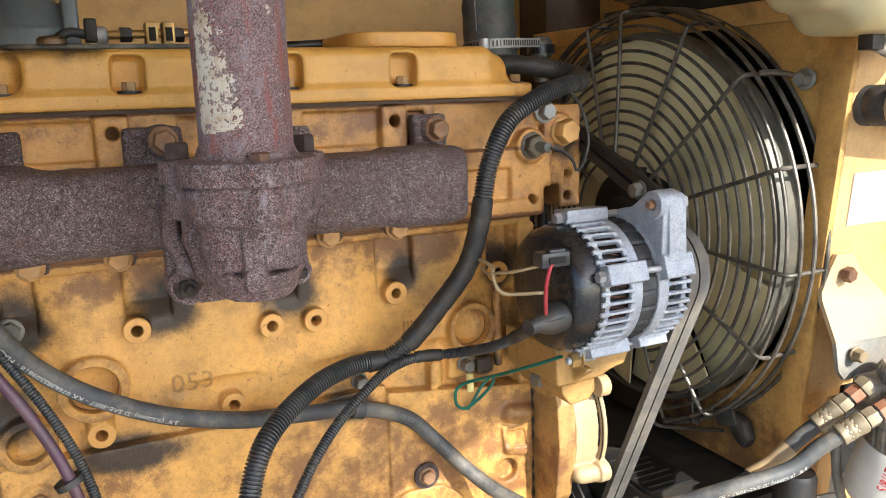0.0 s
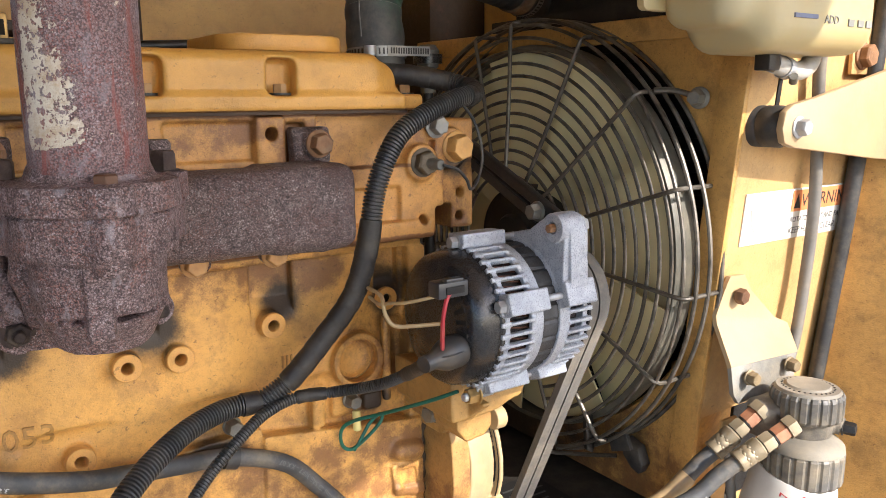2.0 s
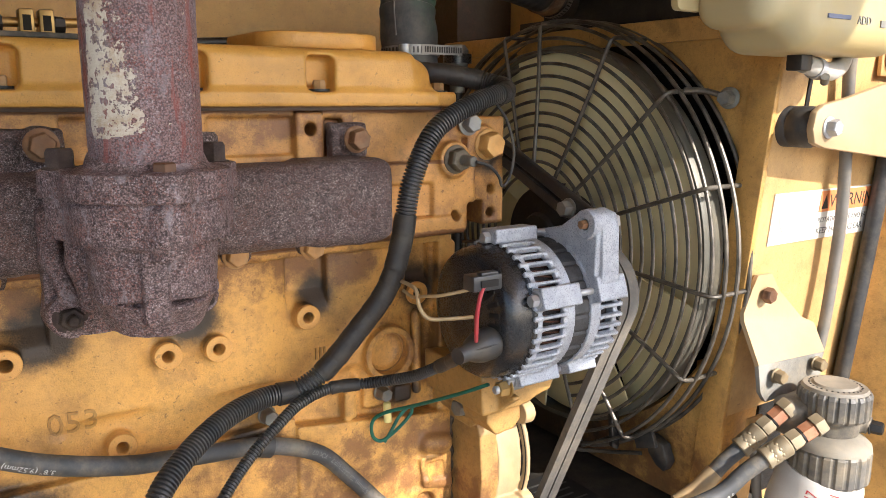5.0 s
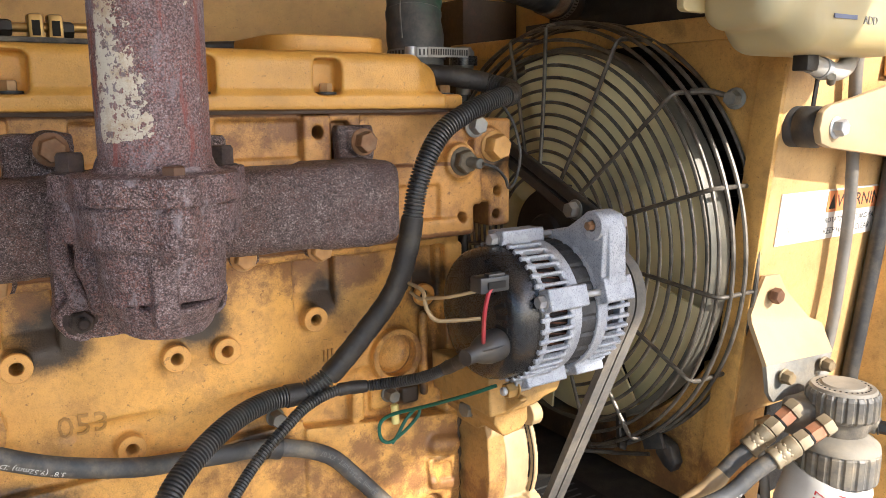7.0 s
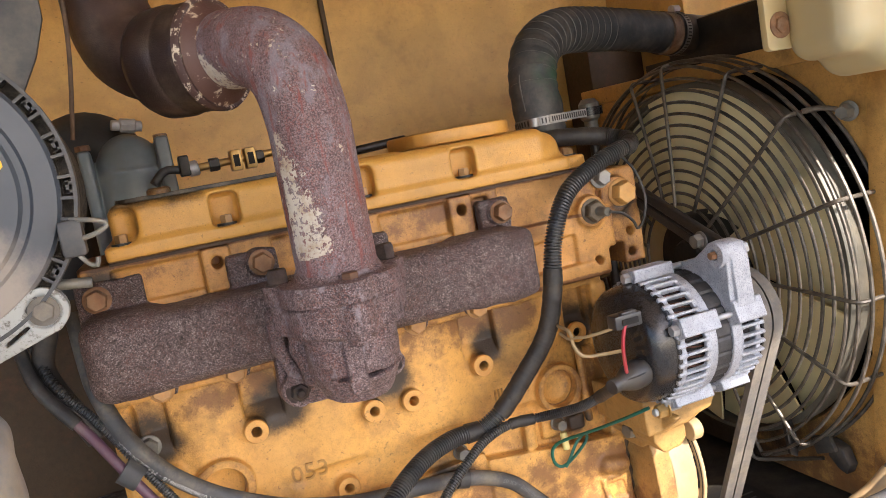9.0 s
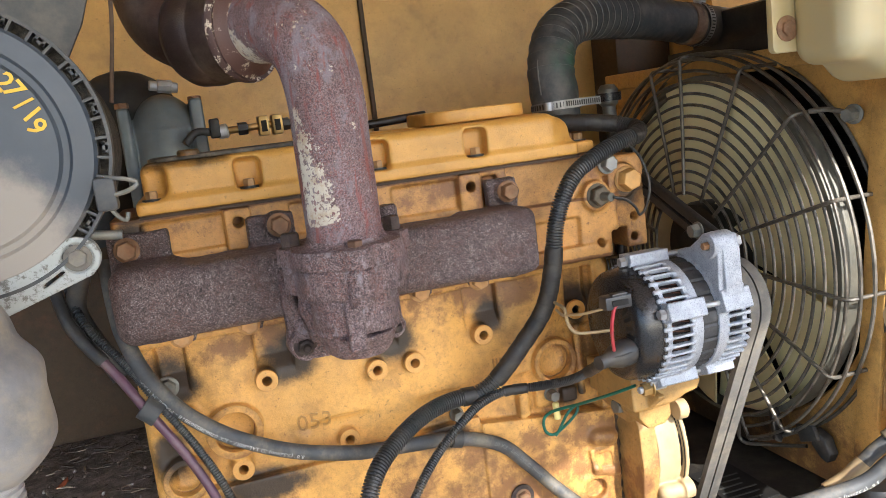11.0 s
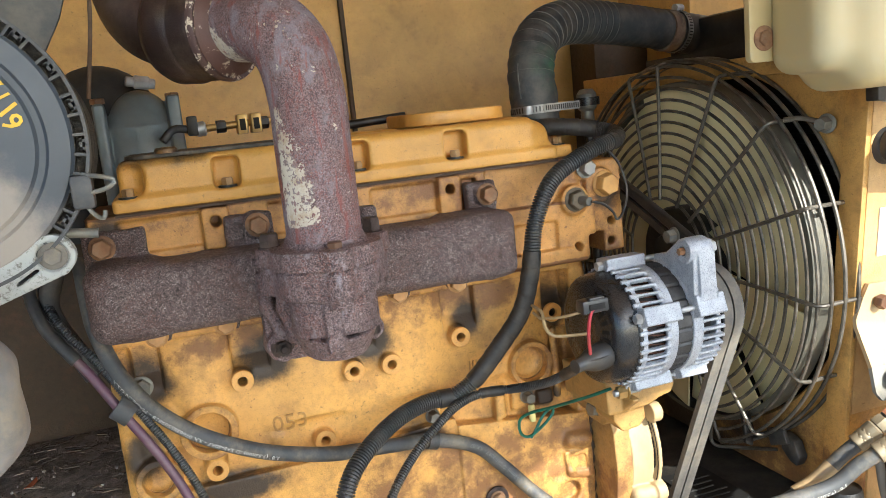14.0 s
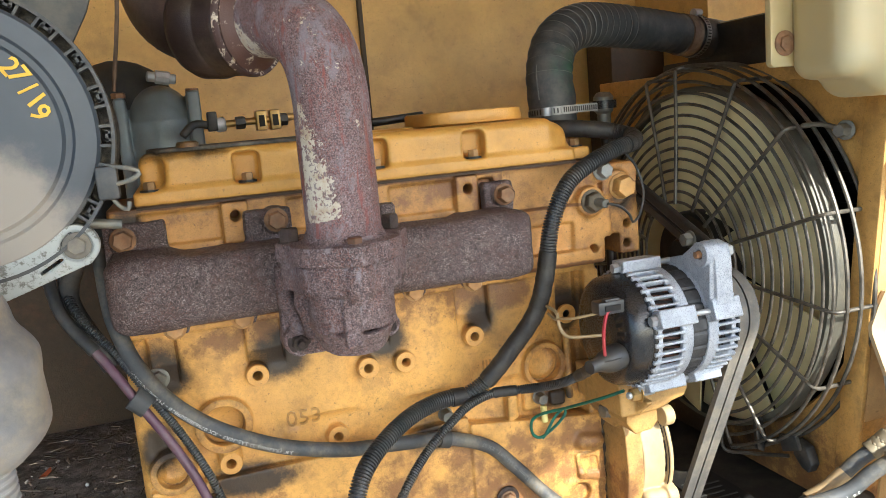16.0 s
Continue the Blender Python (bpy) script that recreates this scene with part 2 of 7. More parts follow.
# ---- materials ----
class Stuff:
    """A node material in the making, in world metres."""

    def __init__(self, name, rough=0.5, metal=0.0):
        self.mat = bpy.data.materials.new(name)
        self.mat.use_nodes = True
        self.tree = self.mat.node_tree
        self.out = self.tree.nodes["Principled BSDF"]
        self.set("Roughness", rough)
        self.set("Metallic", metal)
        self.where = self.node("ShaderNodeNewGeometry").outputs["Position"]

    def node(self, kind, **values):
        n = self.tree.nodes.new(kind)
        for key, value in values.items():
            n.inputs[key].default_value = value
        return n

    def link(self, a, b):
        self.tree.links.new(a, b)

    def set(self, name, value):
        if isinstance(value, bpy.types.NodeSocket):
            self.link(value, self.out.inputs[name])
        else:
            self.out.inputs[name].default_value = (*value, 1) if isinstance(value, tuple) and name == "Base Color" else value
        return self

    def noise(self, scale, detail=4.0, rough=0.6, squash=None):
        n = self.node("ShaderNodeTexNoise", Scale=scale, Detail=detail, Roughness=rough)
        p = self.where
        if squash:
            m = self.node("ShaderNodeVectorMath")
            m.operation = "MULTIPLY"
            m.inputs[1].default_value = squash
            self.link(p, m.inputs[0])
            p = m.outputs[0]
        self.link(p, n.inputs["Vector"])
        return n.outputs["Fac"]

    def step(self, value, low, high):
        n = self.node("ShaderNodeMapRange")
        n.interpolation_type = "SMOOTHSTEP"
        n.inputs["From Min"].default_value, n.inputs["From Max"].default_value = low, high
        self.link(value, n.inputs["Value"])
        return n.outputs["Result"]

    def math(self, kind, a, b=0.0):
        n = self.node("ShaderNodeMath")
        n.operation = kind
        for i, v in enumerate((a, b)):
            if isinstance(v, bpy.types.NodeSocket):
                self.link(v, n.inputs[i])
            else:
                n.inputs[i].default_value = v
        return n.outputs[0]

    def mix(self, fac, a, b):
        n = self.node("ShaderNodeMix")
        n.data_type = "RGBA"
        for key, v in ((0, fac), (6, a), (7, b)):
            if isinstance(v, bpy.types.NodeSocket):
                self.link(v, n.inputs[key])
            else:
                n.inputs[key].default_value = (*v, 1) if isinstance(v, tuple) else v
        return n.outputs[2]

    def near(self, place, inner, outer, stretch=(1, 1, 1)):
        """1 near a place, falling to 0: the shape of a stain or a flaked patch."""
        a = self.node("ShaderNodeVectorMath")
        a.operation = "SUBTRACT"
        a.inputs[1].default_value = place
        self.link(self.where, a.inputs[0])
        b = self.node("ShaderNodeVectorMath")
        b.operation = "MULTIPLY"
        b.inputs[1].default_value = stretch
        self.link(a.outputs[0], b.inputs[0])
        c = self.node("ShaderNodeVectorMath")
        c.operation = "LENGTH"
        self.link(b.outputs[0], c.inputs[0])
        return self.step(c.outputs["Value"], outer, inner)

    def bump(self, height, strength, distance=0.001):
        n = self.node("ShaderNodeBump", Strength=strength, Distance=distance)
        self.link(height, n.inputs["Height"])
        if self.out.inputs["Normal"].links:
            self.link(self.out.inputs["Normal"].links[0].from_socket, n.inputs["Normal"])
        self.link(n.outputs[0], self.out.inputs["Normal"])
        return self

    def color(self, c):
        return self.set("Base Color", c)


def simple(name, color, rough=0.5, metal=0.0, vary=0.25, scale=90.0, grain=0.15, dust=0.0):
    """A plain material with slight variation, grain and, if asked for, settled dust."""
    s = Stuff(name, rough, metal)
    big, fine = s.noise(scale * 0.3), s.noise(scale * 14, 3)
    c = s.mix(s.step(big, 0.3, 0.7), tuple(v * (1 - vary) for v in color), tuple(min(1, v * (1 + vary * 0.6)) for v in color))
    if dust:
        c = s.mix(s.math("MULTIPLY", s.step(s.noise(scale * 0.5, 6, 0.7), 0.4, 0.75), dust), c, (0.33, 0.27, 0.18))
    s.color(c)
    s.set("Roughness", s.math("ADD", s.math("MULTIPLY", fine, 0.25), rough - 0.12))
    return s.bump(fine, grain, 0.0006).mat


def painted(name, base, soot=(), rust=0.3, dirt=0.35, rough=0.42, fade=0.15, brown_at=(), worn=0.0, seams=()):
    """Machine paint over castings: faded, with grime, rust bleeding through and dark patches at given places (soot; on
    the shroud, painted shade).
    """
    s = Stuff(name, rough)
    c = s.mix(s.step(s.noise(9, 5), 0.3, 0.72), tuple(v * (1 - fade) for v in base), tuple(min(1, v * (1 + fade)) for v in base))
    speck = s.noise(850, 3, 0.65)
    brown = s.math("MULTIPLY", s.step(s.math("ADD", s.math("MULTIPLY", s.noise(28, 8, 0.68), 0.86), s.math("MULTIPLY", speck, 0.14)), 0.5, 0.66), rust)
    for place, radius, stretch in brown_at:
        spot = s.math("ADD", s.math("MULTIPLY", s.near(place, radius * 0.3, radius, stretch), 0.55), s.math("SUBTRACT", s.math("ADD", s.math("MULTIPLY", s.noise(24, 8, 0.66), 1.65), s.math("MULTIPLY", speck, 0.35)), 1.0))
        brown = s.math("MAXIMUM", brown, s.math("MULTIPLY", s.step(spot, 0.34, 0.66), 0.85))
    for height, width in seams:
        # rust that creeps out of a joint
        n = s.node("ShaderNodeSeparateXYZ")
        s.link(s.where, n.inputs[0])
        off = s.math("ABSOLUTE", s.math("SUBTRACT", n.outputs[2], height))
        band = s.math("SUBTRACT", s.math("ADD", s.step(off, width, 0.0), s.math("MULTIPLY", s.noise(70, 7, 0.75), 1.4)), 0.95)
        brown = s.math("MAXIMUM", brown, s.math("MULTIPLY", s.step(band, 0.05, 0.5), 0.9))
    if worn:
        # paint chipped off raised edges
        edge = s.node("ShaderNodeNewGeometry").outputs["Pointiness"]
        chip = s.math("ADD", s.step(edge, 0.515, 0.60), s.math("SUBTRACT", s.math("MULTIPLY", s.noise(60, 7, 0.75), 1.6), 1.0))
        brown = s.math("MAXIMUM", brown, s.math("MULTIPLY", s.step(chip, 0.15, 0.6), worn))
    c = s.mix(brown, c, (0.15, 0.058, 0.028))
    grime = s.math("MULTIPLY", s.step(s.math("ADD", s.math("MULTIPLY", s.noise(17, 7, 0.66), 0.86), s.math("MULTIPLY", s.noise(950, 2), 0.14)), 0.5, 0.66), dirt)
    c = s.mix(grime, c, (0.07, 0.045, 0.022))
    pits = s.math("MAXIMUM", s.step(s.noise(420, 2, 0.5), 0.68, 0.72), s.math("MULTIPLY", s.step(s.noise(800, 2, 0.5), 0.63, 0.67), 0.8))
    c = s.mix(s.math("MULTIPLY", pits, 0.16 + 0.5 * rust), c, (0.10, 0.045, 0.02))
    c = s.mix(s.math("MULTIPLY", s.step(s.noise(1000, 2), 0.35, 0.7), 0.2), c, tuple(v * 0.62 for v in base))
    c = s.mix(s.math("MULTIPLY", s.step(s.noise(130, 7, 0.8), 0.46, 0.66), max(0.05, 1.1 * dirt - 0.12)), c, tuple(v * 0.45 for v in base))
    c = s.mix(s.math("MULTIPLY", s.step(s.noise(240, 3, 0.55), 0.67, 0.70), 0.35 + 0.5 * rust), c, (0.09, 0.04, 0.02))
    if soot:
        total = None
        for place, radius, stretch in soot:
            n = s.near(place, radius * 0.15, radius, stretch)
            total = n if total is None else s.math("MAXIMUM", total, n)
        rag = s.math("ADD", s.math("MULTIPLY", s.noise(26, 6, 0.62), 1.9), s.math("MULTIPLY", s.noise(700, 3), 0.35))
        mask = s.step(s.math("ADD", s.math("MULTIPLY", total, 1.3), s.math("SUBTRACT", rag, 1.40)), 0.02, 0.95)
        c = s.mix(s.math("MULTIPLY", mask, 0.96), c, (0.022, 0.016, 0.012))
    s.color(c)
    s.set("Roughness", s.math("ADD", s.math("MULTIPLY", s.noise(120, 4), 0.3), rough - 0.1))
    s.bump(s.noise(700, 3), 0.5, 0.0008)
    return s.bump(s.noise(190, 5), 0.45, 0.0012).mat


YELLOW = (0.71, 0.372, 0.092)
SOOT = [((-0.098, 0, 1.032), 0.052, (0.9, 0.4, 1)), ((0.022, 0, 1.028), 0.05, (0.9, 0.4, 1)), ((0.148, 0, 1.032), 0.038, (1, 0.4, 0.8)), ((-0.222, 0, 1.035), 0.045, (1, 0.4, 0.9)),
        ((0.265, 0, 1.03), 0.04, (1, 0.4, 0.7)), ((-0.14, 0, 0.895), 0.05, (0.5, 0.4, 1.6)), ((0.07, 0, 0.90), 0.045, (0.8, 0.4, 1.2)), ((-0.235, 0, 0.95), 0.04, (1, 0.4, 0.8)), ((0.24, 0, 0.915), 0.035, (1, 0.4, 1))]
block_paint = painted("block_paint", YELLOW, SOOT, 0.35, 0.42, brown_at=[((0.12, 0, 0.82), 0.22, (0.7, 0.5, 1.5)), ((0.290, 0, 0.83), 0.115, (2.2, 0.5, 0.8)), ((0.275, 0, 0.88), 0.16, (1.1, 0.5, 0.6)), ((-0.2, 0, 0.86), 0.13, (0.8, 0.5, 2)), ((0.262, 0, 0.95), 0.10, (1.6, 0.5, 0.8)), ((0.0, 0, 1.06), 0.3, (0.7, 0.3, 7))], worn=0.75, seams=((1.084, 0.006),))
head_paint = painted("head_paint", (0.56, 0.275, 0.07), [((0.335, -0.01, 1.165), 0.04, (1, 1, 1)), ((-0.23, -0.03, 1.2), 0.03, (1, 1, 1))], 0.5, 0.35, worn=0.9, seams=((1.0885, 0.008), (1.213, 0.007), (1.161, 0.004)), brown_at=[((0.318, -0.02, 1.185), 0.085, (0.8, 0.4, 0.8)), ((0.335, -0.01, 1.115), 0.045, (0.8, 0.4, 0.8)), ((0.150, -0.03, 1.19), 0.05, (0.8, 0.4, 1.2)), ((0.0, 0, 1.20), 0.2, (0.6, 0.3, 6))])
cover_paint = painted("cover_paint", (0.64, 0.330, 0.066), [((-0.19, 0, 1.275), 0.07, (0.5, 0.5, 2))], 0.08, 0.2, 0.36, worn=0.35, seams=((1.2145, 0.0035),))
sheet_paint = painted("sheet_paint", (0.62, 0.365, 0.105), (), 0.12, 0.22, 0.38)
# Darker, rustier sheet_paint for parts in shade; its dark patches stand for shade.
shaded_paint = painted("shaded_paint", (0.56, 0.31, 0.085), [((0.56, 0.14, 0.80), 0.24, (1, 1, 1)), ((0.60, 0.09, 1.05), 0.10, (1, 1, 1))], 0.3, 0.5, 0.45, brown_at=[((0.56, -0.02, 0.76), 0.2, (1, 0.7, 1))])
panel_paint = painted("panel_paint", (0.60, 0.37, 0.15), (), 0.12, 0.25, 0.45)


def rusty(name, dark, mid, pale, red, grain=640.0, layered=False, flake=False, soot=0.5, clumps=0.0):
    """Scaled, rusted iron: pebbly scale, each grain of its own shade, with dark gaps between."""
    s = Stuff(name, 0.5)
    warp = s.node("ShaderNodeTexNoise", Scale=grain * 0.9, Detail=2.0)
    s.link(s.where, warp.inputs["Vector"])
    push = s.node("ShaderNodeVectorMath")
    push.operation = "MULTIPLY_ADD"
    push.inputs[1].default_value = (0.0016, 0.0016, 0.0016)
    s.link(warp.outputs["Color"], push.inputs[0])
    s.link(s.where, push.inputs[2])
    cells = s.node("ShaderNodeTexVoronoi", Scale=grain)
    s.link(push.outputs[0], cells.inputs["Vector"])
    shade = s.node("ShaderNodeSeparateColor")
    s.link(cells.outputs["Color"], shade.inputs[0])
    gap = cells.outputs["Distance"]
    tone = s.math("ADD", s.math("MULTIPLY", shade.outputs[0], 0.26), s.math("ADD", s.math("MULTIPLY", s.noise(210, 7, 0.75), 0.45), s.math("MULTIPLY", s.noise(grain * 1.3, 3, 0.7), 0.40)))
    if clumps:
        # scale that hangs together in streaks down the pipe
        tone = s.math("ADD", s.math("MULTIPLY", tone, 1 - clumps * 0.45), s.math("MULTIPLY", s.noise(42, 7, 0.72, (1, 1, 0.45)), clumps * 0.50))
    col = s.mix(s.step(tone, 0.39, 0.62), dark, mid)
    col = s.mix(s.math("MULTIPLY", s.step(tone, 0.60, 0.76), 0.72), col, pale)
    col = s.mix(s.math("MULTIPLY", s.step(s.math("ADD", s.math("MULTIPLY", s.noise(36, 6, 0.72), 0.8), s.math("MULTIPLY", shade.outputs[1], 0.25)), 0.55, 0.66), 0.6), col, red)
    col = s.mix(s.math("MULTIPLY", s.step(gap, 0.40, 0.72), 0.62), col, (0.010, 0.007, 0.007))
    col = s.mix(s.math("MULTIPLY", s.step(s.noise(16, 6, 0.66), 0.47, 0.68), soot), col, (0.026, 0.015, 0.014))
    if layered:
        sheet = s.noise(75, 6, 0.65, (0.4, 0.4, 2.8))
        col = s.mix(s.math("MULTIPLY", s.step(sheet, 0.38, 0.33), 0.5), col, (0.012, 0.008, 0.008))
        col = s.mix(s.math("MULTIPLY", s.step(s.noise(55, 5, 0.7, (1.2, 1.2, 0.7)), 0.56, 0.66), 0.55), col, (0.30, 0.27, 0.29))
        s.bump(sheet, 0.6, 0.003)
    if flake:
        xyz = s.node("ShaderNodeSeparateXYZ")
        s.link(s.where, xyz.inputs[0])
        x, y, z = xyz.outputs
        side = s.math("ADD", s.math("MULTIPLY", x, -0.976), s.math("MULTIPLY", y, 0.218))
        # old paint clings to the side turned away from the engine's heat, less of it higher up
        lean = s.math("SUBTRACT", s.math("SUBTRACT", side, 0.0105), s.math("MULTIPLY", s.math("SUBTRACT", z, 1.215), 0.24))
        keep = s.math("SUBTRACT", s.math("MULTIPLY", lean, 46.0), s.math("MULTIPLY", s.step(z, 1.292, 1.335), 2.2))
        keep = s.math("SUBTRACT", keep, s.math("MULTIPLY", s.math("MULTIPLY", s.step(side, 0.0325, 0.0365), s.step(z, 1.31, 1.29)), 2.0))
        under = s.near((-0.104, -0.118, 1.347), 0.022, 0.047)
        keep = s.math("MAXIMUM", keep, s.math("SUBTRACT", s.math("MULTIPLY", under, 1.3), 0.35))
        keep = s.math("SUBTRACT", keep, s.math("MULTIPLY", s.step(z, 1.2035, 1.1935), 3.0))
        rag = s.math("ADD", s.math("MULTIPLY", s.math("SUBTRACT", s.noise(75, 6, 0.7), 0.5), 2.4), s.math("MULTIPLY", s.math("SUBTRACT", s.noise(330, 3, 0.6), 0.5), 1.1))
        mask = s.step(s.math("ADD", keep, rag), -0.02, 0.10)
        spots = s.math("MAXIMUM", s.step(s.noise(290, 3, 0.55), 0.59, 0.62), s.step(s.noise(170, 4, 0.6), 0.565, 0.590))
        mask = s.math("MULTIPLY", mask, s.math("SUBTRACT", 1.0, s.math("MULTIPLY", spots, 0.9)))
        blue = s.step(s.noise(48, 6, 0.7, (1, 1, 0.5)), 0.48, 0.62)
        col = s.mix(s.math("MULTIPLY", blue, 0.55), col, (0.27, 0.255, 0.285))
        streak = s.step(s.noise(62, 5, 0.65, (1.7, 1.7, 0.25)), 0.54, 0.66)
        col = s.mix(s.math("MULTIPLY", streak, 0.7), col, (0.26, 0.060, 0.040))
        cream = s.mix(s.step(s.noise(70, 5, 0.7), 0.42, 0.68), (0.60, 0.545, 0.45), (0.47, 0.36, 0.24))
        col = s.mix(mask, col, cream)
        s.bump(mask, 0.6, 0.0012)
    s.color(col)
    s.set("Roughness", s.math("ADD", s.math("MULTIPLY", shade.outputs[2], 0.3), 0.38))
    s.bump(s.math("SUBTRACT", 1.0, gap), 0.6, 0.0013)
    return s.bump(s.noise(150, 6, 0.7), 0.55, 0.0026).mat


scale_rust = rusty("scale_rust", (0.030, 0.019, 0.018), (0.180, 0.128, 0.122), (0.56, 0.50, 0.49), (0.16, 0.070, 0.052), 1150, soot=0.40)
layer_rust = rusty("layer_rust", (0.066, 0.038, 0.037), (0.245, 0.168, 0.162), (0.48, 0.42, 0.43), (0.27, 0.115, 0.090), 980, layered=True, soot=0.2)
pipe_rust = rusty("pipe_rust", (0.150, 0.078, 0.074), (0.27, 0.178, 0.176), (0.46, 0.405, 0.425), (0.29, 0.085, 0.065), 1000, flake=True, soot=0.08, clumps=0.5)
dark_rust = simple("dark_rust", (0.045, 0.028, 0.025), 0.6, 0.1, 0.5, 200, 1.0, 0.15)
flare_paint = Stuff("flare_paint", 0.55)
flare_paint.color(flare_paint.mix(flare_paint.step(flare_paint.noise(60, 6, 0.72), 0.56, 0.62), (0.095, 0.046, 0.036), (0.50, 0.41, 0.30)))
flare_paint.bump(flare_paint.noise(400, 4), 0.5, 0.001)
flare_paint = flare_paint.mat
rim_paint = Stuff("rim_paint", 0.55)
rim_paint.color(rim_paint.mix(rim_paint.step(rim_paint.noise(120, 6, 0.72), 0.53, 0.57), (0.075, 0.040, 0.034), (0.58, 0.49, 0.37)))
rim_paint.bump(rim_paint.noise(400, 4), 0.5, 0.001)
rim_paint = rim_paint.mat
dark_pipe = simple("dark_pipe", (0.060, 0.036, 0.030), 0.42, 0.4, 0.45, 50, 0.5, 0.25)
dusty_pocket = simple("dusty_pocket", (0.050, 0.044, 0.037), 0.9, 0, 0.5, 300, 1.0, 0.35)
mid_zinc = simple("mid_zinc", (0.27, 0.27, 0.26), 0.5, 0.4, 0.35, 90, 0.5, 0.3)
dull_zinc = simple("dull_zinc", (0.16, 0.16, 0.145), 0.5, 0.5, 0.35, 90, 0.5, 0.5)
bolt_rust = simple("bolt_rust", (0.26, 0.13, 0.06), 0.6, 0.1, 0.4, 150, 0.8, 0.3)
dark_steel = simple("dark_steel", (0.019, 0.018, 0.018), 0.45, 0.3, 0.3, 60, 0.3, 0.09)
black_rubber = simple("black_rubber", (0.027, 0.028, 0.030), 0.55, 0, 0.3, 60, 0.25, 0.18)
grey_rubber = simple("grey_rubber", (0.058, 0.060, 0.062), 0.6, 0, 0.3, 60, 0.3, 0.45)
loom_plastic = simple("loom_plastic", (0.032, 0.034, 0.037), 0.42, 0, 0.25, 70, 0.15, 0.14)
tape = simple("tape", (0.025, 0.023, 0.022), 0.5, 0, 0.35, 110, 0.6, 0.10)
black_plastic = simple("black_plastic", (0.012, 0.013, 0.016), 0.27, 0, 0.3, 60, 0.12, 0.07)
filter_plastic = simple("filter_plastic", (0.030, 0.033, 0.038), 0.5, 0, 0.2, 25, 0.1, 0.28)
cast_alu = Stuff("cast_alu", 0.55, 0.3)
cast_alu.color(cast_alu.mix(cast_alu.math("MULTIPLY", cast_alu.step(cast_alu.noise(700, 3, 0.6), 0.52, 0.62), 0.6), cast_alu.mix(cast_alu.step(cast_alu.noise(45, 5, 0.7), 0.35, 0.65), (0.31, 0.33, 0.37), (0.43, 0.45, 0.49)), (0.17, 0.18, 0.20)))
cast_alu.bump(cast_alu.noise(600, 3, 0.6), 0.5, 0.0010)
cast_alu = cast_alu.mat
lamination = simple("lamination", (0.06, 0.06, 0.063), 0.5, 0.5, 0.4, 200, 0.4)
zinc = simple("zinc", (0.46, 0.47, 0.48), 0.42, 0.5, 0.3, 90, 0.4)
brass = simple("brass", (0.48, 0.31, 0.11), 0.4, 0.8, 0.3, 90, 0.3, 0.3)
winding_dark = simple("winding_dark", (0.012, 0.007, 0.006), 0.45, 0.3, 0.6, 400, 0.6)
copper = simple("copper", (0.14, 0.072, 0.042), 0.5, 0.4, 0.3, 90, 0.3)
cream_paint = simple("cream_paint", (0.42, 0.30, 0.155), 0.6, 0, 0.25, 60, 0.5, 0.5)
white_paint = simple("white_paint", (0.42, 0.30, 0.165), 0.5, 0, 0.15, 30, 0.3, 0.3)
belt_rubber = simple("belt_rubber", (0.115, 0.108, 0.098), 0.7, 0, 0.3, 60, 0.4, 0.4)
# Darkened brown: stands for shade on bulkhead, recess and rail; also colours the trim.
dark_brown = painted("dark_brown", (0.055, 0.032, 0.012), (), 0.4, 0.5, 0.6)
fan_plastic = simple("fan_plastic", (0.80, 0.71, 0.41), 0.38, 0, 0.22, 14, 0.15, 0.15)
wire_steel = simple("wire_steel", (0.125, 0.11, 0.09), 0.38, 0.4, 0.6, 120, 0.3, 0.2)
red_wire = simple("red_wire", (0.36, 0.022, 0.035), 0.4, 0, 0.3, 60, 0.2, 0.15)
green_wire = simple("green_wire", (0.005, 0.10, 0.065), 0.4)
tan_wire = simple("tan_wire", (0.42, 0.30, 0.16), 0.5)
purple_hose = simple("purple_hose", (0.105, 0.048, 0.075), 0.45, 0, 0.2, 60, 0.2, 0.25)
grey_cast = simple("grey_cast", (0.145, 0.175, 0.185), 0.36, 0.1, 0.25, 40, 0.5, 0.15)
ink_white = simple("ink_white", (0.62, 0.62, 0.6), 0.6)
ink_yellow = simple("ink_yellow", (0.75, 0.45, 0.04), 0.6)
ink_red = simple("ink_red", (0.55, 0.03, 0.03), 0.6)
ink_black = simple("ink_black", (0.02, 0.02, 0.02), 0.6)
label_white = simple("label_white", (0.64, 0.61, 0.55), 0.5, 0, 0.1, 40, 0.2, 0.2)
label_orange = simple("label_orange", (0.70, 0.24, 0.09), 0.5, 0, 0.1)
hole_dark = simple("hole_dark", (0.007, 0.006, 0.005), 0.8)
hose_wire = simple("hose_wire", (0.15, 0.145, 0.13), 0.6, 0.2, 0.4, 120, 0.4)
hose_green = Stuff("hose_green", 0.62)
hose_green.color(hose_green.mix(hose_green.math("MULTIPLY", hose_green.math("MULTIPLY", hose_green.near((0.308, 0.045, 1.322), 0.008, 0.040), hose_green.step(hose_green.noise(40, 5, 0.6), 0.3, 0.6)), 0.75), hose_green.mix(hose_green.step(hose_green.noise(30, 6, 0.7), 0.4, 0.7), (0.034, 0.037, 0.039), (0.085, 0.080, 0.070)), (0.03, 0.105, 0.055)))
hose_green.bump(hose_green.noise(220, 4), 0.3, 0.001)
hose_green = hose_green.mat
tank_plastic = Stuff("tank_plastic", 0.4)
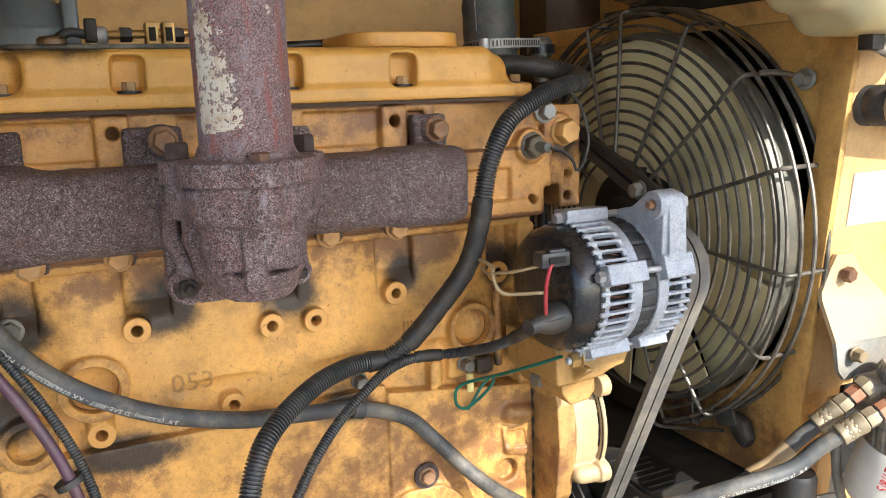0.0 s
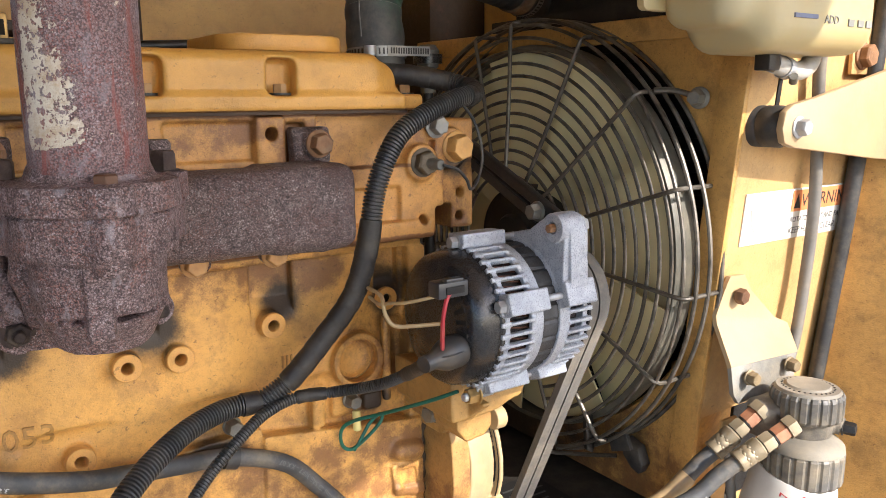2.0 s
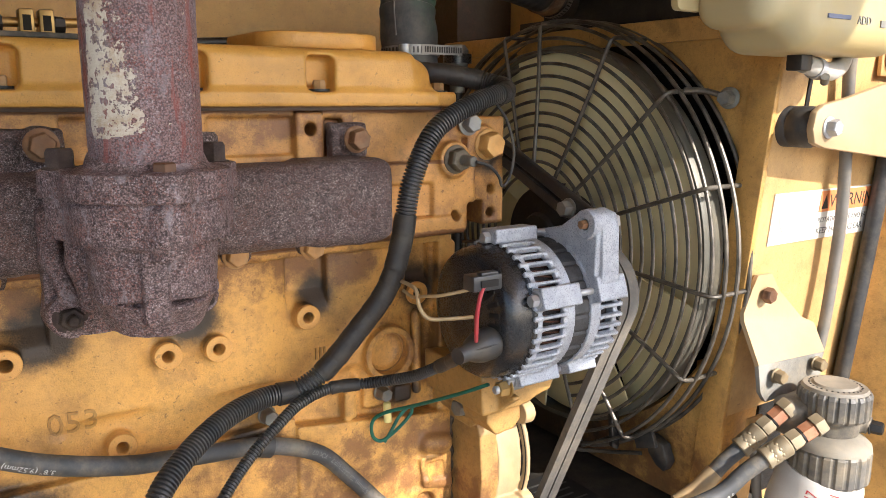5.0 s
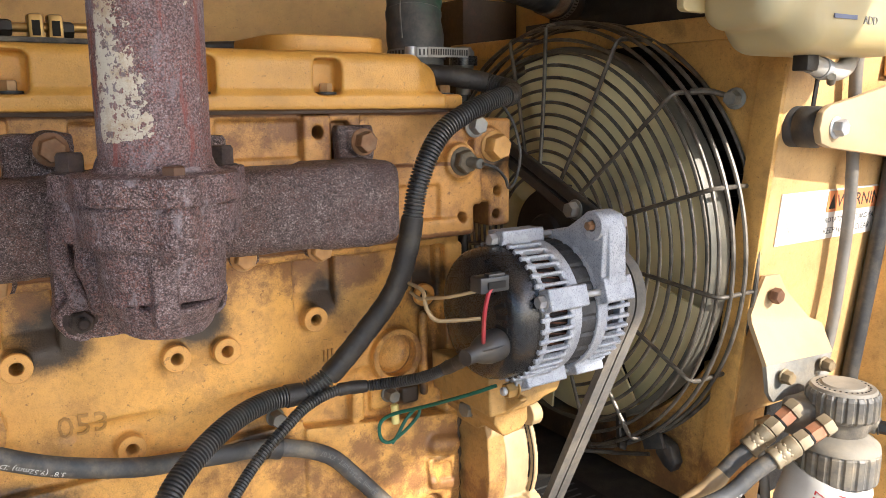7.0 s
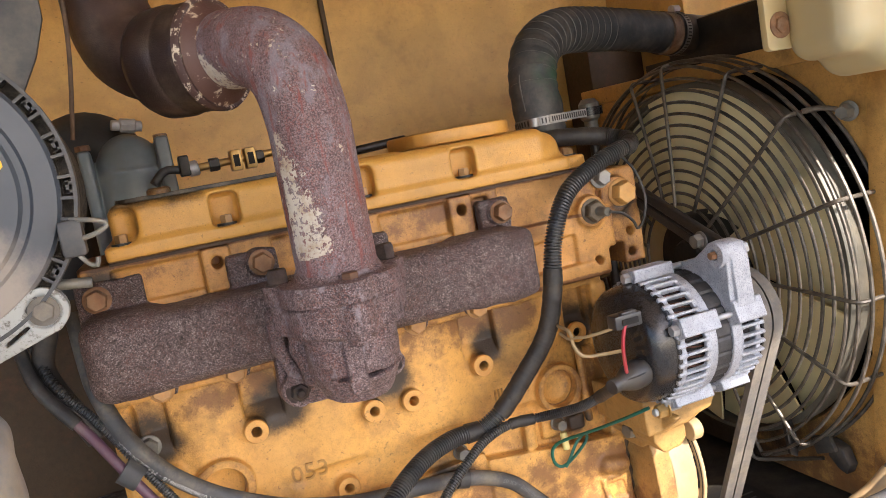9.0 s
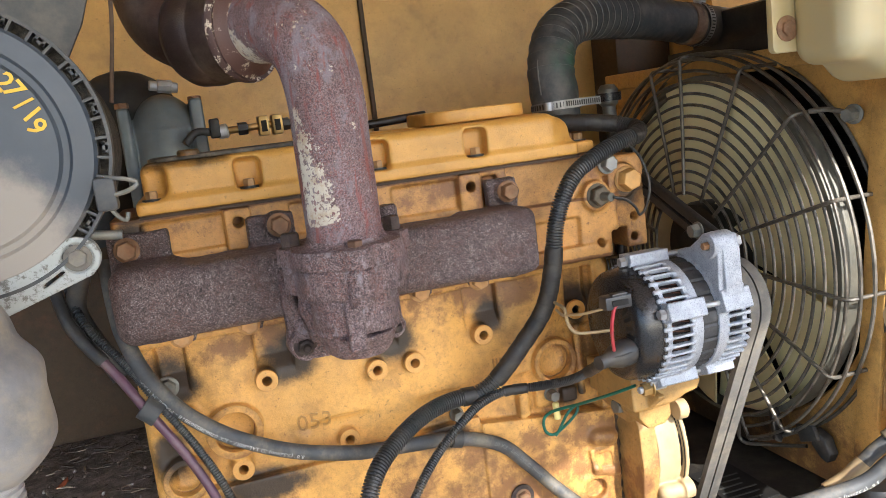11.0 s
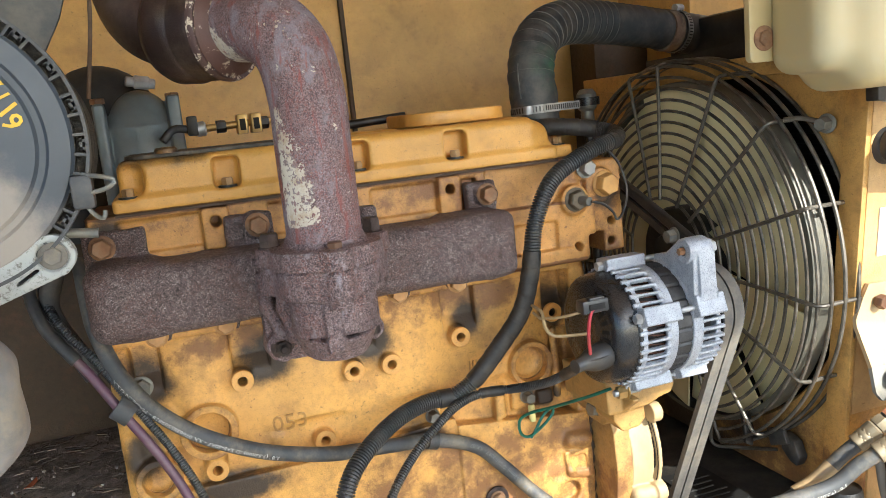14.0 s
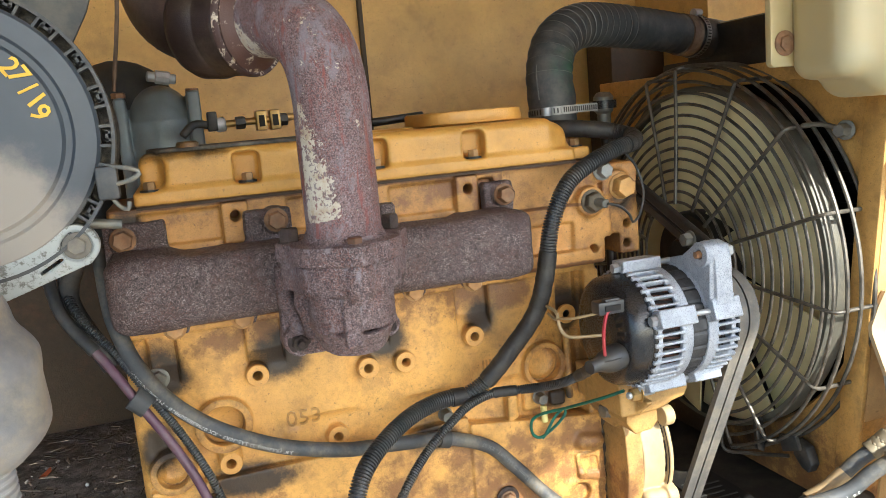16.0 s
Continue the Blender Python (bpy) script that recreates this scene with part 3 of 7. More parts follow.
tank_plastic.color(tank_plastic.mix(tank_plastic.step(tank_plastic.noise(12, 4), 0.3, 0.7), (0.44, 0.345, 0.165), (0.40, 0.345, 0.20)))
tank_plastic.set("Subsurface Weight", 0.35).set("Subsurface Radius", (0.02, 0.016, 0.01))
tank_plastic = tank_plastic.mat
dirt_floor = Stuff("dirt_floor", 0.95)
dirt_floor.color(dirt_floor.mix(dirt_floor.step(dirt_floor.noise(40, 8, 0.75), 0.4, 0.65), (0.11, 0.10, 0.088), (0.34, 0.31, 0.27)))
dirt_floor.bump(dirt_floor.noise(260, 7, 0.8), 1.0, 0.006)
dirt_floor = dirt_floor.mat
ground_soil = Stuff("ground_soil", 0.95)
ground_soil.color(ground_soil.mix(ground_soil.step(ground_soil.noise(3, 8, 0.7), 0.35, 0.65), (0.26, 0.24, 0.21), (0.36, 0.34, 0.30)))
ground_soil.bump(ground_soil.noise(30, 6), 0.6, 0.02)
ground_soil = ground_soil.mat
core_fins = simple("core_fins", (0.012, 0.012, 0.012), 0.6, 0.3, 0.5, 300, 0.6)

# ---- the setting: ground and the sheet-metal engine bay ----
def ground_sheet():
    bm = bmesh.new()
    bmesh.ops.create_grid(bm, x_segments=40, y_segments=40, size=400)
    return tagged(part("ground", bm, ground_soil), "dry bare earth around the machine", "ground", kind="structure")


ground_sheet()
tagged(part("wall_back", box(-0.95, 1.1, 0.52, 0.545, 0.5, 1.76, 0.003), sheet_paint), "yellow painted sheet-metal panel behind the engine", "wall", kind="structure")
tagged(part("trim", box(0.155, 0.163, 0.508, 0.519, 1.0, 1.72, 0.002), dark_brown), "dark rubber seam strip on the yellow panel", "trim", kind="structure")
tagged(part("wall_left", box(-0.99, -0.955, -0.35, 0.545, 0.5, 1.75), sheet_paint), "yellow sheet-metal end wall of the bay", "wall", kind="structure")
tagged(part("wall_right", box(1.105, 1.14, -0.35, 0.545, 0.5, 1.75), sheet_paint), "yellow sheet-metal end wall of the bay", "wall", kind="structure")
tagged(part("floor", box(-0.95, 1.1, -0.30, 0.52, 0.52, 0.56), dirt_floor), "bay floor covered with black oily dirt", "floor", kind="structure")
tagged(part("frame_rail", box(-0.99, 1.14, -0.40, -0.301, 0.25, 0.60, 0.005), sheet_paint), "yellow frame rail below the open side of the bay", "frame", kind="structure")
tagged(part("ceiling", box(-0.99, 1.14, -0.35, 0.545, 1.765, 1.785), sheet_paint), "yellow sheet-metal hood top", "ceiling", kind="structure")


def shade_door():
    """Unseen side door, swung up on its top hinges, added to shade the engine."""
    door = thing("side_door", "unseen yellow sheet-metal door added over the opening to shade the engine", "door", kind="structure")
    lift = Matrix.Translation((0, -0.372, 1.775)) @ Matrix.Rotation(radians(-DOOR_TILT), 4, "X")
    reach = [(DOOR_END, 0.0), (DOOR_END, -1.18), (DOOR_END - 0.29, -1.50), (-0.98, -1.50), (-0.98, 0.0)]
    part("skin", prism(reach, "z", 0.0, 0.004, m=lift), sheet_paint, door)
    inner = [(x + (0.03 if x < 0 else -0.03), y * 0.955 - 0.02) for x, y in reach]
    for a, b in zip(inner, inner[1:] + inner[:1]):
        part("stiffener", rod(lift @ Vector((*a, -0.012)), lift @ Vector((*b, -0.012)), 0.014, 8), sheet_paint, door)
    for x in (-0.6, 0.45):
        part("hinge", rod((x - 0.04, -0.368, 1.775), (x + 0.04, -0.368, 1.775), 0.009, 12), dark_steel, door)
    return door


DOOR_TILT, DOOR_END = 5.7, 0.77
shade_door()
tagged(part("hood_edge", box(-0.99, 0.79, -0.365, -0.352, 1.66, 1.785), sheet_paint), "yellow folded edge of the hood top", "hood edge", kind="structure")
tagged(part("side_tray", box(-0.95, -0.262, -0.22, 0.40, 0.83, 0.862, 0.004), dirt_floor), "steel tray heaped with black oily dirt beside the engine", "tray", kind="structure")
tagged(part("wall_upper_right", box(0.715, 1.10, 0.30, 0.519, 1.30, 1.76), sheet_paint), "yellow sheet-metal corner behind the radiator", "wall", kind="structure")
# Recess and bulkhead carry the shade behind shroud and tray in their colour.
tagged(part("corner_recess", box(0.600, 0.714, 0.428, 0.518, 0.56, 1.392, 0.003), dark_brown), "grimy recess panel behind the radiator shroud, coloured dark for deep shade", "panel", kind="structure")
tagged(part("bulkhead", box(-0.954, -0.27, 0.402, 0.42, 0.56, 1.19, 0.004), dark_brown), "grimy bulkhead behind the dirt tray, coloured dark for the shade there", "bulkhead", kind="structure")


def leaning(ob):
    """Leans a thing with the radiator's side, which is not quite upright."""
    m = Matrix.Identity(4)
    m[1][2], m[1][3] = -0.097, 0.097 * 1.03
    for o in (ob, *ob.children_recursive):
        if o.type == "MESH":
            o.data.transform(m)
    return ob

# ---- the engine ----
engine = thing("engine", "yellow painted four-cylinder diesel engine with rust and soot", "engine")


def engine_block():
    c = Cast((-0.262, -0.026, 0.66), (0.32, 0.17, 1.098), 0.0021)
    c.box(-0.248, 0.300, 0.014, 0.16, 0.89, 1.085, 0.004)
    for x in (-0.167, -0.048, 0.075, 0.203):
        c.rod((x, 0.068, 0.955), (x, 0.068, 1.086), 0.062, k=0.012)
    c.box(-0.248, 0.300, -0.001, 0.16, 1.0745, 1.086, 0.002, 0.002)
    for x, w in ((-0.220, 0.0155), (-0.111, 0.020), (0.013, 0.018), (0.139, 0.021), (0.266, 0.014)):
        # channels under the deck that run out downwards
        def channel(px, py, pz, x=x, w=w):
            deep = 0.026 * np.clip((pz - 0.998) / 0.040, -1, 1)
            return np.maximum(np.maximum(abs(px - x) - w, py - deep), np.maximum(pz - 1.0735, 0.985 - pz))

        c.put(channel, (x - w, -0.02, 0.99), (x + w, 0.04, 1.074), 0.004, True)

    # crankcase, its top sloping down towards the flywheel end
    def skirt(x, y, z):
        front = np.where(x > 0.118, -0.003, 0.0005)
        top = np.where(x > 0.118, 0.904 - 0.13 * (x - 0.137), 0.906 + 0.055 * np.clip(x + 0.05, -0.02, 0.2))
        d = np.maximum(np.maximum(np.maximum(-0.25 - x, x - 0.298), front - y), np.maximum(y - 0.16, 0.68 - z))
        return np.maximum(d, (z - top) * 0.98)

    c.put(skirt, (-0.25, -0.003, 0.68), (0.30, 0.16, 0.93), 0.003)
    # bosses
    for x, y, z, r in ((-0.124, -0.001, 1.015, 0.0122), (0, -0.001, 1.0, 0.0122), (0.045, -0.001, 0.999, 0.0122), (0.133, -0.001, 1.015, 0.0122), (-0.043, -0.001, 0.926, 0.0120), (-0.164, -0.001, 0.921, 0.0122), (0.262, 0.008, 1.02, 0.011)):
        c.rod((x, y, z), (x, 0.05, z), r, k=0.003)
    # core plugs
    for x, z, r in ((-0.166, 0.966, 0.031), (0.222, 0.963, 0.029), (-0.224, 0.924, 0.0245)):
        c.rod((x, -0.003, z), (x, 0.06, z), r, k=0.002)
    c.pill((-0.164, 0.012, 0.935), (-0.164, 0.012, 0.955), 0.012, 0.006)
    c.box(0.192, 0.254, 0.009, 0.05, 0.930, 0.995, 0.006, 0.005)
    c.rod((0.222, -0.002, 0.963), (0.222, 0.06, 0.963), 0.0285, k=0.0015)
    for x, z, r in ((-0.166, 0.966, 0.0225), (0.222, 0.963, 0.0225), (-0.224, 0.924, 0.0175)):
        c.rod((x, -0.02, z), (x, 0.017, z), r, k=0.0015, cut=True)
    # pads, ribs and the rough right-hand end
    c.box(0.195, 0.232, 0.007, 0.05, 0.903, 0.934, 0.004)
    c.box(0.085, 0.10, 0.008, 0.05, 0.915, 0.945, 0.004)
    c.rod((0.205, 0.014, 0.905), (0.205, 0.014, 0.94), 0.004)
    c.rod((0.185, 0.014, 0.905), (0.185, 0.014, 0.94), 0.004)
    c.box(-0.10, -0.085, 0.012, 0.05, 0.90, 0.94, 0.004, 0.006)
    c.box(-0.252, -0.20, 0.004, 0.05, 0.98, 1.0, 0.006, 0.006)
    c.pill((-0.245, 0.02, 0.88), (-0.245, 0.02, 1.06), 0.012, 0.006)
    # lugs and hollows at the front end of the crankcase
    c.pill((0.268, -0.004, 0.853), (0.286, -0.004, 0.850), 0.011, 0.006)
    c.slab([(0.258, 0.836), (0.292, 0.836), (0.294, 0.80), (0.262, 0.806)], "y", -0.008, 0.05, 0.003, 0.004)
    c.slab([(0.266, 0.829), (0.284, 0.829), (0.286, 0.811), (0.270, 0.813)], "y", -0.03, -0.0045, 0.002, 0.002, True)
    c.slab([(0.244, 0.80), (0.294, 0.796), (0.294, 0.70), (0.240, 0.70)], "y", -0.004, 0.05, 0.002, 0.004)
    c.rod((0.263, -0.03, 0.782), (0.263, 0.006, 0.782), 0.0135, k=0.003, cut=True)
    c.pill((0.262, -0.007, 0.812), (0.264, -0.007, 0.811), 0.004, 0.003)
    c.slab([(0.112, 0.776), (0.135, 0.786), (0.175, 0.784), (0.20, 0.765), (0.205, 0.70), (0.10, 0.70)], "y", -0.010, 0.05, 0.004, 0.002)
    c.rod((0.157, -0.008, 0.804), (0.157, 0.05, 0.804), 0.0135, k=0.004)
    c.box(0.284, 0.306, 0.0, 0.10, 0.70, 1.075, 0.004, 0.004)
    c.pill((-0.25, 0.01, 0.835), (-0.20, 0.0, 0.855), 0.012, 0.008)
    c.rod((-0.222, -0.004, 0.868), (-0.222, 0.05, 0.868), 0.017, k=0.005)
    # pocket and rib by the front end
    c.box(0.264, 0.284, -0.03, 0.024, 0.925, 0.998, 0.005, 0.003, True)
    c.pill((0.2575, 0.004, 0.915), (0.2575, 0.004, 1.0), 0.005, 0.004)
    c.box(0.17, 0.184, -0.001, 0.05, 0.90, 0.932, 0.003, 0.003)
    c.box(0.228, 0.25, 0.0, 0.05, 0.905, 0.925, 0.004, 0.004)
    # bolt holes
    for x, z in ((-0.124, 1.015), (0, 1.0), (0.045, 0.999), (0.133, 1.015), (-0.043, 0.926), (-0.164, 0.921), (0.262, 1.02)):
        c.rod((x, -0.02, z), (x, 0.03, z), 0.0052, k=0.001, cut=True)
    c.rough(0.0004, 0.02, 6)
    return part("block", c.mesh("block"), block_paint, engine, "yellow cast-iron cylinder block with soot stains")


block = engine_block()
for x, z, r in ((-0.166, 0.966, 0.0224), (0.222, 0.963, 0.0224), (-0.224, 0.924, 0.0174)):
    part("core_plug", lathe([(0, 0.003), (r - 0.006, 0.0025), (r - 0.003, 0.0005), (r - 0.0015, -0.0035), (r, -0.0035), (r, 0.01)], (x, 0.0125, z), (0, 1, 0), 36), block_paint, engine)


from mathutils.bvhtree import BVHTree


boss_paint = painted("boss_paint", (0.66, 0.335, 0.085), (), 0.2, 0.2)
for x, y, z in ((-0.124, -0.001, 1.015), (0, -0.001, 1.0), (0.045, -0.001, 0.999), (0.133, -0.001, 1.015), (-0.043, -0.001, 0.926), (-0.164, -0.001, 0.921), (0.262, 0.008, 1.02)):
    part("boss_rim", lathe([(0.0054, 0.004), (0.0054, -0.0002), (0.0060, -0.0009), (0.0116, -0.0009), (0.0123, -0.0002), (0.0123, 0.004)], (x, y, z), (0, 1, 0), 32), boss_paint, engine)
for x, y, z, r0, r1 in ((-0.166, -0.003, 0.966, 0.0222, 0.0308), (0.222, -0.003, 0.963, 0.0222, 0.0288), (-0.224, -0.003, 0.924, 0.0172, 0.0245)):
    part("plug_rim", lathe([(r0, 0.006), (r0, -0.0002), (r0 + 0.001, -0.0012), (r1 - 0.001, -0.0012), (r1, -0.0002), (r1, 0.006)], (x, y, z), (0, 1, 0), 48), block_paint, engine)


def raised(text, size, x, z, y, turn=0.0):
    m = pose(x, y, z, 90, 0, 0) @ pose(0, 0, 0, 0, 0, turn)
    tree = BVHTree.FromPolygons([v.co[:] for v in block.data.vertices], [p.vertices[:] for p in block.data.polygons])

    def lay(v):
        p = m @ Vector((v.x, v.y, 0))
        hit = tree.ray_cast(Vector((p.x, -0.1, p.z)), Vector((0, 1, 0)))[0]
        return Vector((p.x, hit.y + (-0.0018 if v.z > 0 else 0.002), p.z))

    return words(text, size, None, 0.001, lay)


# Yellow darkened to stand for the shadow and dirt edging the raised strokes.
number_paint = painted("number_paint", tuple(v * 0.64 for v in YELLOW), (), 0.35, 0.4)
part("casting_number", raised("053", 0.0275, -0.0985, 0.9435, 0.0, 1.5), number_paint, engine, "raised casting number")
part("casting_mark", raised("III", 0.018, 0.144, 0.966, 0.0), number_paint, engine)


def cylinder_head():
    c = Cast((-0.262, -0.045, 1.079), (0.372, 0.16, 1.221), 0.002)
    c.box(-0.250, 0.300, -0.018, 0.15, 1.087, 1.2138, 0.002)
    c.box(-0.248, 0.172, -0.030, 0.10, 1.160, 1.2138, 0.002)
    c.box(-0.248, 0.300, -0.028, 0.10, 1.087, 1.106, 0.003)
    c.box(0.168, 0.300, -0.0225, 0.10, 1.140, 1.161, 0.002, 0.002)
    for x0, x1 in ((-0.222, -0.139), (-0.075, 0.005), (0.036, 0.111)):
        c.box(x0, x1, -0.05, -0.0255, 1.174, 1.207, 0.002, 0.002, True)
    for x in (-0.128, 0.126):
        c.box(x - 0.014, x + 0.013, -0.036, 0.05, 1.168, 1.211, 0.002, 0.002)
        c.rod((x, -0.06, 1.196), (x, 0.0, 1.196), 0.0058, k=0.001, cut=True)
    c.box(0.142, 0.160, -0.05, -0.020, 1.168, 1.205, 0.002, 0.002, True)
    # thermostat end
    c.box(0.292, 0.361, -0.011, 0.06, 1.090, 1.205, 0.003)
    c.box(0.262, 0.315, -0.024, 0.05, 1.087, 1.165, 0.004, 0.004)
    c.rod((0.327, -0.020, 1.175), (0.327, 0.05, 1.175), 0.021, k=0.006)
    c.rod((0.285, -0.030, 1.163), (0.285, 0.05, 1.163), 0.018, k=0.006)
    c.box(0.275, 0.310, -0.020, 0.03, 1.184, 1.207, 0.003, 0.004)
    c.box(0.304, 0.333, -0.05, 0.10, 1.07, 1.117, 0.002, 0.001, True)
    for x, z in ((0.343, 1.103), (0.288, 1.105), (0.344, 1.128)):
        c.rod((x, -0.05, z), (x, 0.03, z), 0.0052, k=0.001, cut=True)
    return part("cylinder_head", c.mesh("cylinder_head"), head_paint, engine, "yellow cylinder head, stained brown by rust")


cylinder_head()
part("head_gasket", box(-0.246, 0.297, -0.004, 0.14, 1.0845, 1.088), dark_steel, engine, "thin black head gasket")


def rocker_cover():
    c = Cast((-0.235, -0.058, 1.208), (0.300, 0.205, 1.282), 0.0019)
    c.box(-0.222, 0.262, -0.039, 0.19, 1.2145, 1.230, 0.004)
    c.box(0.20, 0.288, -0.028, 0.18, 1.2145, 1.230, 0.004, 0.006)
    c.box(-0.214, 0.240, -0.035, 0.185, 1.218, 1.2665, 0.012, 0.006)
    c.box(0.19, 0.264, -0.029, 0.17, 1.218, 1.2615, 0.021, 0.012)
    for x in (-0.111, 0.025, 0.138):
        c.box(x - 0.0135, x + 0.0135, -0.08, -0.016, 1.2285, 1.260, 0.006, 0.003, True)
    c.box(-0.225, -0.190, -0.08, -0.020, 1.231, 1.263, 0.01, 0.006, True)
    c.box(0.262, 0.30, -0.08, 0.02, 1.231, 1.29, 0.006, 0.004, True)
    c.rod((0.126, 0.012, 1.26), (0.126, 0.012, 1.277), 0.008)
    c.rod((0.160, 0.010, 1.26), (0.160, 0.010, 1.278), 0.0075)
    c.box(-0.19, 0.09, 0.03, 0.15, 1.26, 1.2685, 0.002)
    return part("rocker_cover", c.mesh("rocker_cover"), cover_paint, engine, "smooth yellow rocker cover")


rocker_cover()
part("cover_gasket", box(-0.2205, 0.261, -0.0398, 0.18, 1.2122, 1.2150), simple("gasket_brown", (0.06, 0.035, 0.02), 0.8), engine, "dark rocker cover gasket")
part("top_plate", prism(rounded(-0.205, 0.02, -0.030, 0.165, 0.02), "z", 1.2655, 1.2695, 0.001), simple("sooty_plate", (0.05, 0.042, 0.033), 0.6, 0.1, 0.4, 60, 0.6, 0.5), engine, "black dusty plate on the rocker cover")
part("filler_plate", prism(rounded(0.100, 0.224, -0.004, 0.13, 0.034, 8), "z", 1.2675, 1.2830, 0.003), cover_paint, engine, "raised yellow plate on the rocker cover")
part("vent_cap", lathe([(0, 0), (0.011, 0), (0.011, 0.004), (0.009, 0.006), (0, 0.006)], (-0.165, -0.026, 1.2690), (0, 0, 1), 20), cover_paint, engine)
cover_bolt = simple("cover_bolt", (0.30, 0.17, 0.065), 0.5, 0.2, 0.35, 150, 0.5, 0.2)
for x, y in ((-0.206, -0.029), (-0.111, -0.029), (0.025, -0.029), (0.138, -0.029), (0.275, -0.012)):
    part("cover_bolt", bolt((x, y, 1.2310), (0, 0, 1), 0.0105, 0.0075), cover_bolt, engine)
    part("cover_washer", lathe([(0, 0), (0.0095, 0), (0.0095, 0.002), (0, 0.002)], (x, y, 1.2288), (0, 0, 1), 24), dark_steel, engine)
# plugs and sender at the thermostat end
bolt_gold = simple("bolt_gold", (0.55, 0.29, 0.08), 0.5, 0, 0.25, 150, 0.5, 0.2)
part("water_plug", bolt((0.331, -0.019, 1.176), (0, -1, 0), 0.024, 0.014, 0.016), bolt_gold, engine, "large yellow hexagon plug")
sender = part("temperature_sender", bolt((0.285, -0.029, 1.163), (0, -1, 0), 0.021, 0.010, 0.0145), simple("dirty_brass", (0.10, 0.08, 0.055), 0.55, 0.2, 0.4, 80, 0.5, 0.35), engine, "dirty brass temperature sender")
part("terminal", rod((0.286, -0.037, 1.163), (0.289, -0.056, 1.162), 0.0055, 12, 0.001), dull_zinc, sender)
part("clip_bolt", bolt((0.3045, -0.0235, 1.1985), (0, -1, 0), 0.0165, 0.010, 0.0125), mid_zinc, engine, "zinc clip bolt")
part("block_plug", bolt((-0.226, -0.002, 1.031), (0, -1, 0), 0.017, 0.007, 0.012), dull_zinc, engine, "zinc hexagon plug")
part("oil_sender", bolt((0.214, 0.004, 0.921), (0, -1, 0), 0.013, 0.012, 0.009), dull_zinc, engine)
part("block_bolt", bolt((0.157, -0.0095, 0.804), (0, -1, 0), 0.0145, 0.006, 0.0100), bolt_rust, engine)
part("bolt_washer", lathe([(0, 0), (0.0150, 0), (0.0150, 0.003), (0, 0.003)], (0.157, -0.0070, 0.804), (0, -1, 0), 28), dark_rust, engine, "dark stained washer")
rnd = random.Random(9)
part("sealant_bead", tube([(0.2985 + rnd.uniform(-0.001, 0.001), -0.002 + rnd.uniform(-0.001, 0.001), 0.915 - 0.012 * i) for i in range(16)], lambda q: 0.0022 + 0.0011 * math.sin(q * 61), 8, 0.003), simple("sealant", (0.07, 0.045, 0.025), 0.7, 0, 0.4, 200, 0.8), engine, "lumpy dirty sealant bead")
part("skirt_bolt", bolt((-0.222, -0.003, 0.868), (0, -1, 0), 0.02, 0.006), block_paint, engine)


def front_case():
    """The timing case, with a lit barrel and its outer flange."""
    c = Cast((0.297, -0.085, 0.69), (0.340, 0.15, 0.965), 0.002)
    c.slab([(-0.030, 0.905), (-0.048, 0.87), (-0.052, 0.82), (-0.044, 0.76), (-0.02, 0.72), (0.12, 0.72), (0.12, 0.93)], "x", 0.3005, 0.323, 0.006, 0.004)
    c.rod((0.318, 0.030, 0.830), (0.336, 0.030, 0.830), 0.0875, k=0.003)
    return part("front_case", c.mesh("front_case"), case_paint, engine, "dusty yellow timing case")


def front_cover():
    c = Cast((0.318, -0.095, 0.70), (0.372, 0.15, 0.955), 0.0018)
    c.rod((0.322, 0.030, 0.830), (0.3535, 0.030, 0.830), 0.0900, k=0.002)
    c.rod((0.3565, 0.030, 0.830), (0.362, 0.030, 0.830), 0.0955, k=0.002)
    c.rod((0.352, 0.030, 0.830), (0.358, 0.030, 0.830), 0.0875, k=0.002)
    for y, z in ((-0.058, 0.888), (-0.060, 0.783)):
        c.rod((0.350, y, z), (0.3635, y, z), 0.0125, k=0.004)
    c.pill((0.330, -0.056, 0.783), (0.350, -0.058, 0.781), 0.0105, 0.004)
    c.rough(0.0003, 0.008, 3)
    return part("front_cover", c.mesh("front_cover"), cream_paint, engine, "dusty cream-yellow round front cover")


case_paint = painted("case_paint", (0.40, 0.225, 0.07), (), 0.4, 0.5, brown_at=[((0.32, -0.05, 0.78), 0.10, (1, 1, 1))])
front_case()
front_cover()
part("cover_seal", lathe([(0.0870, 0), (0.0885, 0), (0.0885, 0.0032), (0.0870, 0.0032)], (0.3535, 0.030, 0.830), (1, 0, 0), 64), dark_steel, engine)
part("cover_gasket", lathe([(0.094, 0), (0.0955, 0.0006), (0.094, 0.0016)], (0.3550, 0.030, 0.830), (1, 0, 0), 64), dark_steel, engine)

# ---- exhaust ----
manifold = thing("exhaust_manifold", "heavily rusted cast-iron exhaust manifold bolted to the head", "manifold")


